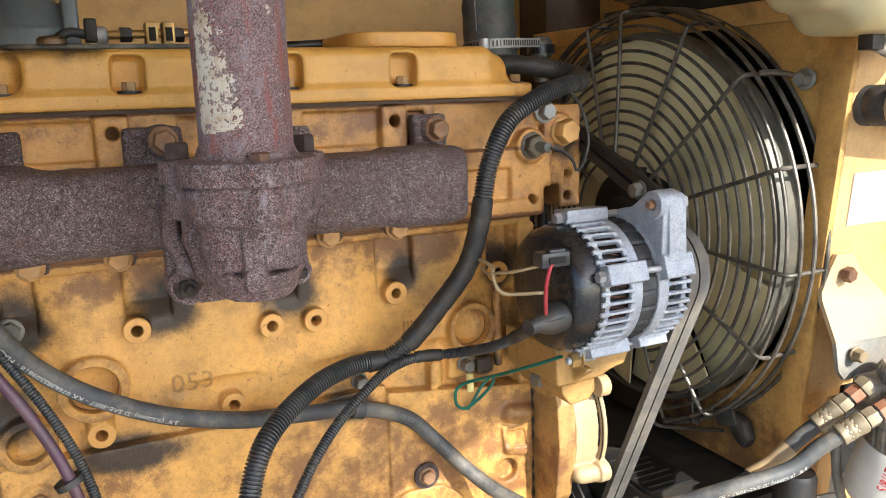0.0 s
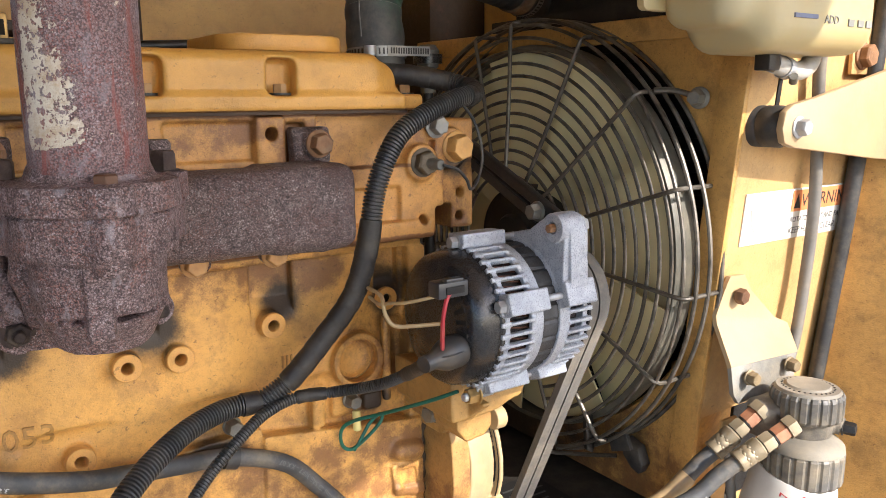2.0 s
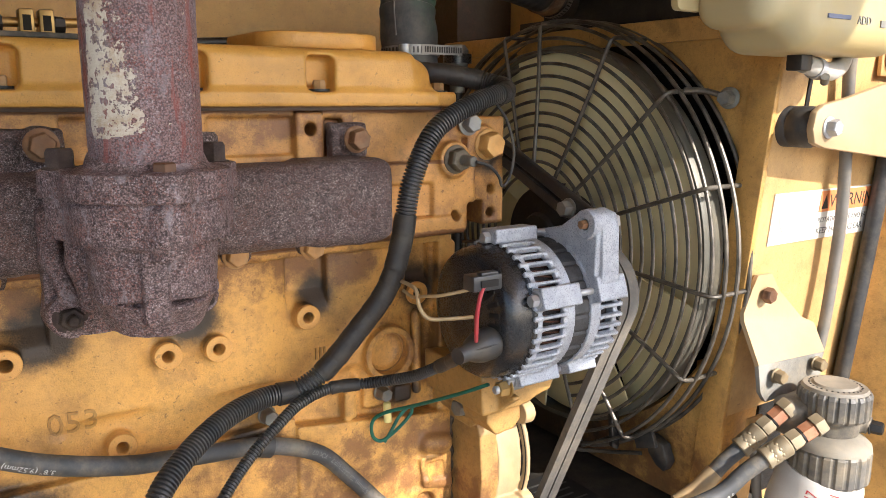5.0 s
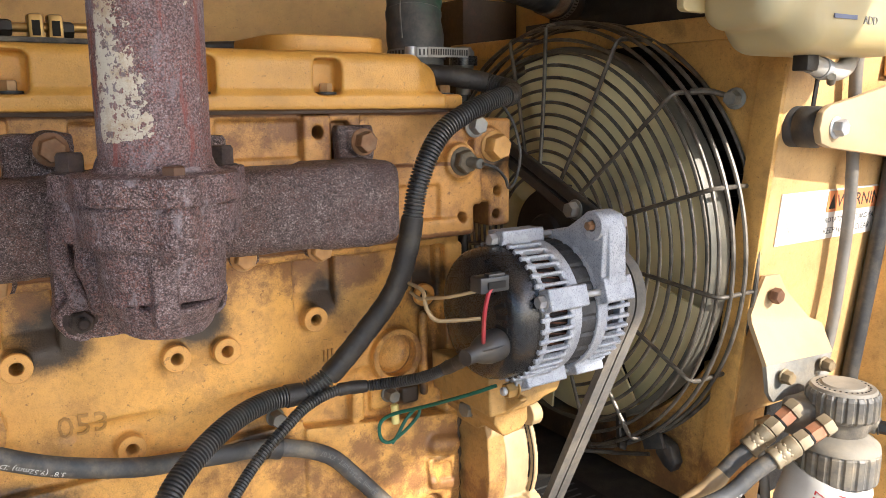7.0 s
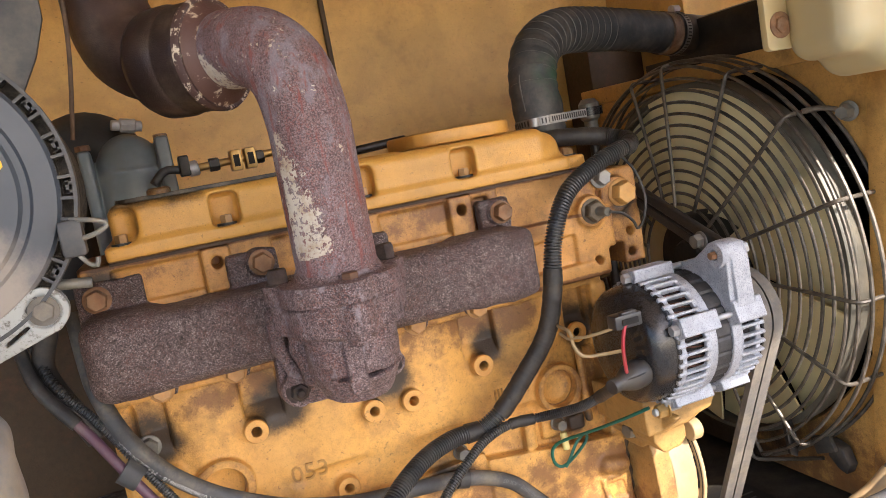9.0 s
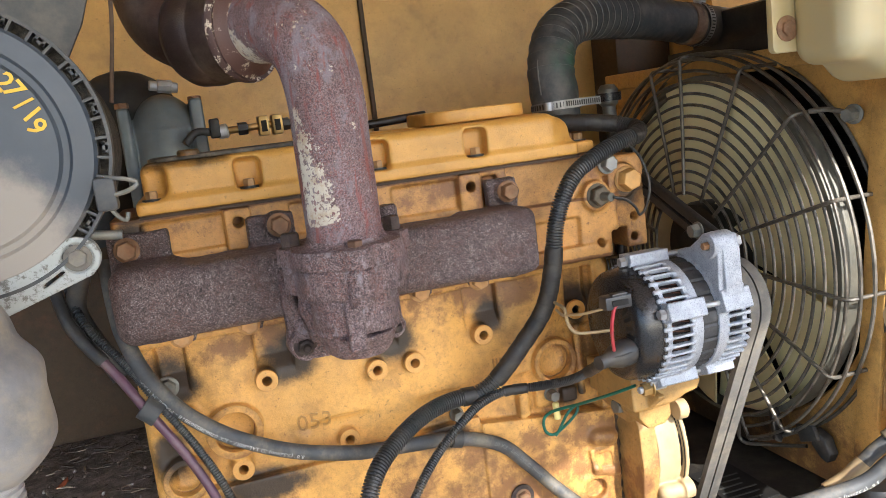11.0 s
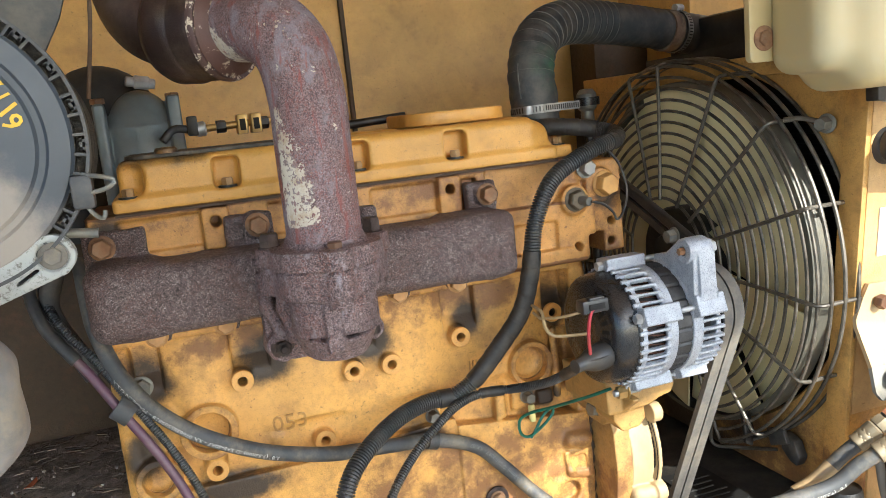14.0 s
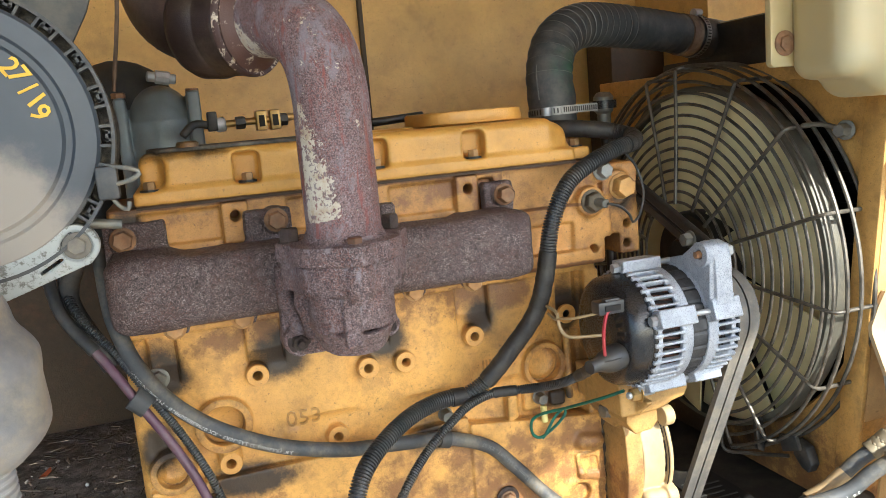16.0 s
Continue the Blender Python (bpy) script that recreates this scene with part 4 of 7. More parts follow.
def manifold_log():
    c = Cast((-0.268, -0.130, 1.085), (0.192, -0.024, 1.212), 0.002)
    c.box(-0.250, 0.168, -0.112, -0.044, 1.104, 1.171, 0.017, 0.004)
    c.box(-0.252, -0.185, -0.103, -0.034, 1.105, 1.174, 0.013, 0.012)
    c.box(0.095, 0.1705, -0.106, -0.034, 1.103, 1.172, 0.010, 0.008)
    c.box(-0.252, 0.176, -0.046, -0.032, 1.098, 1.168, 0.003, 0.004)
    for x, x0, x1 in ((-0.236, -0.254, -0.196), (0.162, 0.141, 0.176)):
        c.box(x0, x1, -0.047, -0.032, 1.15, 1.2015, 0.003, 0.004)
        c.rod((x, -0.052, 1.187), (x, -0.032, 1.187), 0.0135, k=0.003)
    c.box(-0.122, -0.074, -0.048, -0.032, 1.15, 1.200, 0.003, 0.004)
    c.rod((-0.090, -0.053, 1.189), (-0.090, -0.032, 1.189), 0.0135, k=0.003)
    for x in (-0.198, -0.132, 0.051, 0.120):
        c.rod((x, -0.048, 1.093), (x, -0.032, 1.093), 0.012, k=0.004)
    c.rough(0.00035, 0.004, 2).rough(0.0006, 0.018, 3)
    return part("log", c.mesh("log"), scale_rust, manifold)


manifold_log()
bolt_tan = simple("bolt_tan", (0.50, 0.26, 0.09), 0.5, 0, 0.3, 150, 0.5, 0.3)
for x, z in ((-0.236, 1.187), (-0.090, 1.189), (0.162, 1.187)):
    part("manifold_bolt", bolt((x, -0.052, z), (0, -1, 0), 0.017, 0.010, 0.0122), bolt_rust, manifold, "rust-orange hexagon bolt")
for x in (-0.198, -0.132, 0.051, 0.120):
    part("manifold_bolt", bolt((x - 0.003, -0.050, 1.0935), (0, -1, 0), 0.0165, 0.008, 0.0115), bolt_tan, manifold, "yellow painted hexagon bolt")

outlet = thing("exhaust_outlet", "rusted cast exhaust outlet housing under the pipe", "exhaust housing")


def outlet_body():
    c = Cast((-0.122, -0.262, 1.042), (0.034, -0.05, 1.212), 0.0015)
    three = [(-0.0935, -0.166), (-0.050, -0.234), (0.000, -0.162)]
    ax, ay = -0.0495, -0.190
    # cup below the flanges, with a vertical rib
    c.rod((ax, ay, 1.106), (ax, ay, 1.150), 0.0368, 0.0390, k=0.004)
    c.rod((ax, ay + 0.004, 1.0865), (ax, ay, 1.108), 0.0290, 0.0368, k=0.005)
    c.slab([(-0.0635, -0.2285), (-0.052, -0.2295), (-0.048, -0.20), (-0.060, -0.20)], "z", 1.093, 1.140, 0.0012, 0.003)
    # two flange plates with a joint between
    c.rod((ax, ay, 1.139), (ax, ay, 1.1625), 0.0460, k=0.0015)
    c.slab(three, "z", 1.139, 1.1625, 0.0110, 0.004)
    c.rod((ax, ay, 1.161), (ax, ay, 1.1655), 0.0440, k=0.001)
    c.slab(three, "z", 1.161, 1.1655, 0.0090, 0.001)
    c.rod((ax, ay, 1.1645), (ax, ay, 1.1805), 0.0495, 0.0485, k=0.001)
    c.slab(three, "z", 1.1645, 1.1805, 0.0138, 0.003)
    c.rod((three[1][0], three[1][1] + 0.001, 1.131), (three[1][0], three[1][1] + 0.001, 1.145), 0.0092, 0.0108, k=0.003)
    c.rod((ax, ay, 1.178), (ax, ay, 1.190), 0.0375, 0.0325, k=0.004)
    # elbow into the manifold and its bolting face
    c.pill((ax, -0.180, 1.119), (-0.046, -0.085, 1.124), 0.0315, 0.006)
    c.slab([(-0.098, 1.076), (-0.080, 1.066), (-0.015, 1.066), (0.004, 1.074), (0.006, 1.100), (-0.004, 1.155), (-0.099, 1.158)], "y", -0.112, -0.095, 0.005, 0.004)
    c.rod((-0.0895, -0.121, 1.0775), (-0.0895, -0.09, 1.0775), 0.0150, k=0.004)
    c.rod((0.0005, -0.119, 1.0790), (0.0005, -0.09, 1.0790), 0.0115, k=0.004)
    # curved webs between face and cup
    for dx, dy in ((0.0, 0.0), (0.0125, -0.017)):
        c.pill((-0.0985 + dx, -0.116 + dy, 1.146), (-0.0980 + dx, -0.119 + dy, 1.118), 0.0062, 0.006)
        c.pill((-0.0980 + dx, -0.119 + dy, 1.118), (-0.0890 + dx * 0.8, -0.123 + dy, 1.090), 0.0062, 0.006)
    c.slab([(-0.080, 1.150), (-0.060, 1.150), (-0.060, 1.092), (-0.074, 1.096)], "y", -0.158, -0.10, 0.002, 0.006)
    c.slab([(-0.030, 1.150), (-0.004, 1.150), (-0.010, 1.100), (-0.030, 1.095)], "y", -0.158, -0.10, 0.002, 0.006)
    c.rough(0.0003, 0.0035, 4).rough(0.0005, 0.012, 5)
    return part("housing", c.mesh("housing"), layer_rust, outlet)


outlet_body()
for at, high in (((-0.0935, -0.165, 1.1795), 0.011), ((0.0, -0.160, 1.1795), 0.012)):
    part("housing_bolt", bolt(at, (0, 0, 1), 0.0150, high, 0.0105), dark_rust, outlet, "dark rusted hexagon bolt")
part("housing_bolt", bolt((-0.0495, -0.231, 1.1795), (0, 0, 1), 0.0120, 0.0055, 0.0085), copper, outlet, "orange-rusted hexagon bolt")
for at, r in (((-0.0895, -0.119, 1.0775), 0.0115), ((0.0005, -0.117, 1.0790), 0.0085)):
    nut = part("flange_nut", bolt(at, (0, -1, 0), r * 1.25, 0.008, r), dark_rust, outlet)
    part("stud", lathe([(0, 0), (0.0042, 0), (0.0042, 0.0145), (0.003, 0.016), (0, 0.016)], at, (0, -1, 0), 12), dark_rust, nut)
part("ear", lathe([(0, 0), (0.0105, 0), (0.0105, 0.030), (0.0085, 0.033), (0, 0.033)], (0.0105, -0.1035, 1.165), (0, 0, 1), 20), scale_rust, outlet)

stack = thing("exhaust_pipe", "bent rusty exhaust pipe with flaking cream paint", "exhaust pipe")
PIPE = [(-0.0495, -0.1925, 1.180), (-0.0495, -0.1925, 1.26), (-0.0495, -0.1925, 1.305), (-0.0545, -0.185, 1.3410), (-0.0665, -0.165, 1.3640), (-0.0820, -0.136, 1.3730), (-0.0995, -0.103, 1.3750)]
part("pipe", tube(PIPE, 0.0322, 56, 0.003), pipe_rust, stack)
RIM, OUT = (-0.0958, -0.1103, 1.375), (-0.70, 0.71, 0.05)
part("flare", lathe([(0.0322, -0.020), (0.0335, -0.014), (0.0370, -0.006), (0.0425, 0.000), (0.0452, 0.003), (0.0440, 0.006)], RIM, OUT, 56), flare_paint, stack, "flared pipe end with flaking paint")
part("collar_rim", lathe([(0.0430, 0.001), (0.0462, 0.000), (0.0478, 0.003), (0.0472, 0.0075), (0.0445, 0.009)], RIM, OUT, 64), rim_paint, stack, "rolled rim with chipped cream paint")
part("collar", lathe([(0.0445, 0.0085), (0.0449, 0.0095)] + [(0.0448 + 0.0009 * (i % 2), 0.011 + 0.0017 * i) for i in range(14)] + [(0.0465, 0.036), (0.0475, 0.040), (0.0470, 0.058), (0.0430, 0.066), (0.034, 0.069)], RIM, OUT, 64), dark_pipe, stack, "dark ribbed clamp collar joining two pipes", sharp=60)
part("elbow", tube([(-0.1249, -0.0812, 1.3786), (-0.1477, -0.0593, 1.385), (-0.1641, -0.0429, 1.3995), (-0.1723, -0.0329, 1.425), (-0.175, -0.0283, 1.4706), (-0.1759, -0.0283, 1.76)], 0.0368, 40, 0.006), dark_pipe, stack, "dark rusted pipe elbow")

# ---- alternator ----
AC = (0.0, -0.1135, 1.0285)  # its axis runs along x
alternator = thing("alternator", "alternator with black rear cover and grey cast brackets", "alternator")


def around(c, x0, x1, r0, r1, count, share, cut=True, phase=0.0, k=0.001):
    """Slots or fins round the alternator's axis, between two radii."""
    def far(x, y, z):
        a = np.arctan2(z - AC[2], y - AC[1]) + phase
        r = np.sqrt((y - AC[1]) ** 2 + (z - AC[2]) ** 2)
        step = 2 * np.pi / count
        off = np.abs((a + step / 2) % step - step / 2) * r
        half = share * step * r1 / 2
        return np.maximum(np.maximum(off - half, np.maximum(x0 - x, x - x1)), np.maximum(r0 - r, r - r1))

    return c.put(far, (x0, AC[1] - r1, AC[2] - r1), (x1, AC[1] + r1, AC[2] + r1), k, cut)


def disc(c, x0, x1, r, r1=None, k=0.002, cut=False):
    return c.rod((x0, AC[1], AC[2]), (x1, AC[1], AC[2]), r, r1, k, cut)


def at_turn(deg, r):
    return AC[1] + r * math.cos(radians(deg)), AC[2] + r * math.sin(radians(deg))


def tangent_lug(c, x0, x1, deg, r, half, high):
    """A square lug on the rim, its sides along the radius."""
    y, z = at_turn(deg, r)
    u, v = math.cos(radians(deg)), math.sin(radians(deg))
    corners = [(y + a * u - b * v, z + a * v + b * u) for a, b in ((-high, -half), (high, -half), (high, half), (-high, half))]
    c.slab(corners, "x", x0, x1, 0.0015, 0.002)


def rear_bracket():
    c = Cast((0.258, -0.200, 0.942), (0.330, -0.028, 1.114), 0.0011)
    disc(c, 0.271, 0.3145, 0.0650)
    disc(c, 0.268, 0.311, 0.0600, cut=True)
    around(c, 0.2665, 0.3045, 0.0628, 0.0666, 40, 0.42, cut=False, phase=0.0785, k=0.0015)
    around(c, 0.2765, 0.3005, 0.05, 0.08, 40, 0.56)
    tangent_lug(c, 0.268, 0.3165, 86, 0.0690, 0.0105, 0.0055)
    tangent_lug(c, 0.269, 0.3135, 161, 0.0690, 0.0085, 0.0065)
    tangent_lug(c, 0.276, 0.3235, 250, 0.0675, 0.0110, 0.0065)
    tangent_lug(c, 0.270, 0.3135, 340, 0.0675, 0.0090, 0.0060)
    return part("rear_bracket", c.mesh("rear_bracket"), cast_alu, alternator, "grey cast rear bracket with cooling slots")


def front_bracket():
    c = Cast((0.324, -0.205, 0.942), (0.386, -0.028, 1.140), 0.0011)
    disc(c, 0.3335, 0.3715, 0.0655, 0.0610)
    disc(c, 0.330, 0.366, 0.0585, cut=True)
    around(c, 0.3455, 0.374, 0.0610, 0.0660, 40, 0.40, cut=False, phase=0.0785, k=0.0015)
    around(c, 0.3480, 0.3655, 0.05, 0.08, 40, 0.52)
    # mounting ear, a wing plate and its outer leg
    ey, ez = -0.1690, 1.1110
    c.slab([(ey + 0.008, ez + 0.010), (-0.135, 1.1035), (-0.110, 1.0975), (-0.082, 1.089), (-0.085, 1.070), (-0.130, 1.072), (-0.160, 1.050), (-0.178, 1.056), (ey - 0.010, ez - 0.004)], "x", 0.3345, 0.3420, 0.002, 0.002)
    c.rod((0.3305, ey, ez), (0.3560, ey, ez), 0.0135, k=0.002)
    c.slab([(ey + 0.006, ez + 0.0115), (ey - 0.008, ez + 0.0085), (ey - 0.0125, ez - 0.004), (-0.1835, 1.060), (-0.173, 1.052)], "x", 0.3400, 0.3610, 0.0015, 0.002)
    tangent_lug(c, 0.3345, 0.3700, 161, 0.0690, 0.0100, 0.0065)
    tangent_lug(c, 0.3345, 0.3700, 250, 0.0665, 0.0130, 0.0060)
    tangent_lug(c, 0.3345, 0.3700, 340, 0.0665, 0.0090, 0.0060)
    c.rod((0.322, ey, ez), (0.37, ey, ez), 0.0050, k=0.001, cut=True)
    return part("front_bracket", c.mesh("front_bracket"), cast_alu, alternator, "grey cast front bracket with mounting ear")


rear_bracket()
front_bracket()
part("ear_bolt", bolt((0.3315, -0.1690, 1.1110), (-1, 0, 0), 0.0075, 0.006), bolt_rust, alternator, "rusty bolt end in the mounting ear")
part("ear_nut", bolt((0.3565, -0.1690, 1.1110), (1, 0, 0), 0.0150, 0.0110, 0.0115), zinc, alternator)


def stator():
    bm = bmesh.new()
    seg, rows = 144, (0.311, 0.336)
    rings = [[bm.verts.new((x, AC[1] + (0.0632 - 0.0014 * (i % 6 == 0)) * math.cos(2 * math.pi * i / seg), AC[2] + (0.0632 - 0.0014 * (i % 6 == 0)) * math.sin(2 * math.pi * i / seg))) for i in range(seg)] for x in rows]
    for i in range(seg):
        bm.faces.new((rings[0][i], rings[0][(i + 1) % seg], rings[1][(i + 1) % seg], rings[1][i]))
    bmesh.ops.recalc_face_normals(bm, faces=bm.faces[:])
    return part("stator", bm, lamination, alternator, "dark laminated stator ring", sharp=10)


stator()
part("winding", lathe([(0.045, 0), (0.0555, 0.002), (0.0575, 0.020), (0.0575, 0.040), (0.045, 0.042), (0.045, 0.07), (0.0560, 0.072), (0.0560, 0.092), (0.02, 0.094)], (0.270, AC[1], AC[2]), (1, 0, 0), 48), winding_dark, alternator, "dark copper winding behind the slots")
strand = simple("winding_strand", (0.14, 0.055, 0.03), 0.4, 0.5, 0.5, 400, 0.3)
for i in range(26):
    a, b = radians(92 + 5.1 * i), radians(92 + 5.1 * i + 4.5)
    part("strand", tube([(0.274, *at_turn(math.degrees(a), 0.0580)), (0.289, *at_turn(math.degrees((a + b) / 2), 0.0592)), (0.304, *at_turn(math.degrees(b), 0.0580))], 0.0008, 5, 0.004), strand, alternator)
part("rear_cover", lathe([(0, 0.002), (0.020, 0.001), (0.030, 0.0), (0.034, 0.002), (0.050, 0.003), (0.0575, 0.006), (0.0608, 0.011), (0.0618, 0.018), (0.0625, 0.028), (0.0645, 0.0295), (0.0645, 0.034), (0, 0.034)], (0.2385, AC[1], AC[2]), (1, 0, 0), 84), black_plastic, alternator, "black plastic rear cover")
for i in range(7):
    a = radians(118 + 13 * i)
    m = Matrix.Translation((0.2412, AC[1], AC[2])) @ Matrix.Rotation(a, 4, "X")
    bm = box(-0.0012, 0.006, 0.034, 0.050, -0.0022, 0.0022, 0.0006)
    bmesh.ops.transform(bm, matrix=m, verts=bm.verts[:])
    part("vent_rib", bm, hole_dark, alternator)
pulley = part("pulley", lathe([(0, 0), (0.030, 0), (0.045, 0.003), (0.048, 0.005), (0.041, 0.009), (0.041, 0.010), (0.048, 0.015), (0.048, 0.017), (0.041, 0.022), (0.041, 0.024), (0.048, 0.029), (0.048, 0.031), (0, 0.031)], (0.3825, AC[1], AC[2]), (1, 0, 0), 48), dark_steel, alternator, "black twin-groove pulley")
part("fan_disc", lathe([(0.02, 0), (0.056, 0.000), (0.0595, 0.002), (0.0595, 0.0040), (0.055, 0.006), (0.02, 0.006)], (0.3740, AC[1], AC[2]), (1, 0, 0), 64), black_plastic, alternator, "black cooling fan disc")
for a, x in ((86, 0.2685), (161, 0.2695), (250, 0.2765), (340, 0.2705)):
    y, z = at_turn(a, 0.0680)
    part("through_bolt", bolt((x, y, z), (-1, 0, 0), 0.0100, 0.0065, 0.0072), zinc, alternator)
    part("bolt_shank", rod((0.311, y, z), (0.337, y, z), 0.0032, 10), zinc, alternator)
grey_plug = simple("grey_plug", (0.028, 0.030, 0.034), 0.35, 0, 0.3, 60, 0.2, 0.06)
boot_rubber = simple("boot_rubber", (0.026, 0.026, 0.027), 0.42, 0, 0.3, 60, 0.2, 0.12)
plug = part("connector", box(0.206, 0.236, -0.172, -0.156, 1.0645, 1.078, 0.0015), grey_plug, alternator, "dark grey moulded plug")
part("clip", box(0.213, 0.230, -0.1735, -0.166, 1.078, 1.081, 0.001), grey_plug, plug)
part("clip", box(0.213, 0.231, -0.1735, -0.1718, 1.068, 1.074, 0.0005), hole_dark, plug)
boot = part("terminal_boot", lathe([(0, -0.012), (0.0072, -0.012), (0.0076, 0.0), (0.011, 0.007), (0.0140, 0.016), (0.0148, 0.028), (0.0142, 0.032), (0.0, 0.032)], (0.208, -0.160, 1.010), (1, 0.25, 0.06), 28), boot_rubber, alternator, "black rubber terminal boot")
part("boot_seam", tube([(0.212, -0.1680, 1.014), (0.222, -0.1712, 1.015), (0.234, -0.1700, 1.016)], 0.0007, 6, 0.003), boot_rubber, boot)
nut = part("pivot_nut", bolt((0.272, -0.136, 0.958), (-1, 0, 0), 0.013, 0.010, 0.009), brass, alternator, "brass-coloured pivot nut")
part("pivot_stud", rod((0.256, -0.136, 0.958), (0.29, -0.136, 0.958), 0.004, 12, 0.001), zinc, nut)

bracket = thing("alternator_bracket", "yellow cast bracket carrying the alternator", "bracket")


def bracket_body():
    c = Cast((0.252, -0.16, 0.855), (0.372, 0.03, 0.966), 0.0018)
    c.slab([(0.268, 0.958), (0.350, 0.948), (0.355, 0.940), (0.351, 0.932), (0.336, 0.929), (0.322, 0.923), (0.270, 0.921)], "y", -0.104, 0.0, 0.003, 0.003)
    c.slab([(0.281, 0.930), (0.314, 0.930), (0.315, 0.904), (0.309, 0.898), (0.290, 0.896), (0.281, 0.908)], "y", -0.098, 0.0, 0.004, 0.004)
    c.slab([(-0.126, 0.940), (-0.02, 0.940), (-0.02, 0.888), (-0.055, 0.888)], "x", 0.285, 0.294, 0.002, 0.003)
    c.box(0.290, 0.36, -0.03, 0.01, 0.89, 0.942, 0.004)
    return part("body", c.mesh("body"), painted("bracket_paint", (0.44, 0.25, 0.075), (), 0.4, 0.5), bracket)


bracket_body()
part("bracket_bolt", bolt((0.285, -0.047, 0.907), (-1, -0.15, 0), 0.016, 0.010, 0.011), dull_zinc, bracket)

arm = thing("adjusting_arm", "black slotted alternator adjusting arm", "bracket")


def slotted_arm():
    c = Cast((0.352, -0.165, 1.085), (0.374, 0.06, 1.215), 0.0014)
    c.pill((0.363, -0.140, 1.108), (0.363, 0.035, 1.185), 0.013, 0.002)
    c.box(0.34, 0.3585, -0.2, 0.1, 1.05, 1.25, 0.001, 0.001, True)
    c.box(0.3675, 0.39, -0.2, 0.1, 1.05, 1.25, 0.001, 0.001, True)
    c.pill((0.363, -0.105, 1.1235), (0.363, 0.01, 1.174), 0.0042, 0.001, True)
    return part("plate", c.mesh("plate"), dark_steel, arm)


slotted_arm()
part("arm_bolt", bolt((0.3585, -0.118, 1.118), (-1, 0, 0), 0.014, 0.009, 0.010), dull_zinc, arm)

# ---- belts ----
def belt(x, name):
    """A V-belt round alternator and crank pulley."""
    ca, ra, cb, rb = Vector((-0.1135, 1.0285)), 0.047, Vector((0.095, 0.64)), 0.078
    d = cb - ca
    n, base = d.length, math.atan2(d.y, d.x)
    spread = math.acos((ra - rb) / n)
    path = [ca + ra * Vector((math.cos(a), math.sin(a))) for a in np.linspace(base + spread, base + 2 * math.pi - spread, 20)]
    path += [cb + rb * Vector((math.cos(a), math.sin(a))) for a in np.linspace(base - spread, base + spread, 20)]
    mid = sum(path, Vector((0, 0))) / len(path)
    bm, rings = bmesh.new(), []
    for i, p in enumerate(path):
        t = (path[(i + 1) % len(path)] - path[i - 1]).normalized()
        out = Vector((t.y, -t.x))
        out = out if out.dot(p - mid) > 0 else -out
        rings.append([bm.verts.new((x + w, *(p + h * out))) for w, h in ((-0.0064, 0.003), (0.0064, 0.003), (0.0045, -0.006), (-0.0045, -0.006))])
    for a, b in zip(rings, rings[1:] + rings[:1]):
        for k in range(4):
            bm.faces.new((a[k], a[(k + 1) % 4], b[(k + 1) % 4], b[k]))
    bmesh.ops.recalc_face_normals(bm, faces=bm.faces[:])
    return tagged(part(name, bm, belt_rubber), "dusty grey V-belt running to the alternator pulley", "belt", "pair of belts")


belt(0.3915, "v_belt")
belt(0.4065, "v_belt")
crank = thing("crank_pulley", "black twin-groove crank pulley low on the engine", "pulley")
part("wheel", lathe([(0, 0), (0.070, 0), (0.080, 0.002), (0.080, 0.004), (0.070, 0.009), (0.070, 0.011), (0.080, 0.016), (0.080, 0.018), (0.070, 0.023), (0.070, 0.025), (0.080, 0.030), (0, 0.032)], (0.3825, 0.095, 0.64), (1, 0, 0), 48), dark_steel, crank)
part("shaft", rod((0.30, 0.095, 0.64), (0.39, 0.095, 0.64), 0.03, 24), dark_steel, crank)

# ---- cooling: fan, guard, shroud, radiator ----
FY, FZ = 0.090, 1.045  # the fan's axis
shroud = thing("fan_shroud", "yellow sheet-metal fan shroud in front of the radiator", "shroud")


def shroud_plate():
    """A plate with a round opening, its rim turned in."""
    bm, seg = bmesh.new(), 96
    y0, y1, z0, z1, r = -0.176, 0.40, 0.745, 1.300, 0.258
    def edge(a):
        c, s = math.cos(a), math.sin(a)
        k = min(((y1 - FY) if c > 0 else (FY - y0)) / max(abs(c), 1e-6), ((z1 - FZ) if s > 0 else (FZ - z0)) / max(abs(s), 1e-6))
        return FY + k * c, FZ + k * s
    angles = sorted({round(2 * math.pi * i / seg, 6) for i in range(seg)} | {round(math.atan2(z - FZ, y - FY) % (2 * math.pi), 6) for y in (y0, y1) for z in (z0, z1)})
    rows = []
    for a in angles:
        rim = (FY + r * math.cos(a), FZ + r * math.sin(a))
        out = edge(a)
        rows.append([bm.verts.new((0.562, *out)), bm.verts.new((0.562, *rim)), bm.verts.new((0.566, FY + (r - 0.004) * math.cos(a), FZ + (r - 0.004) * math.sin(a))),
                     bm.verts.new((0.625, FY + (r - 0.004) * math.cos(a), FZ + (r - 0.004) * math.sin(a))), bm.verts.new((0.625, *out))])
    for a, b in zip(rows, rows[1:] + rows[:1]):
        for k in range(5):
            bm.faces.new((a[k], b[k], b[(k + 1) % 5], a[(k + 1) % 5]))
    bmesh.ops.recalc_face_normals(bm, faces=bm.faces[:])
    return leaning(part("plate", bm, shaded_paint, shroud))


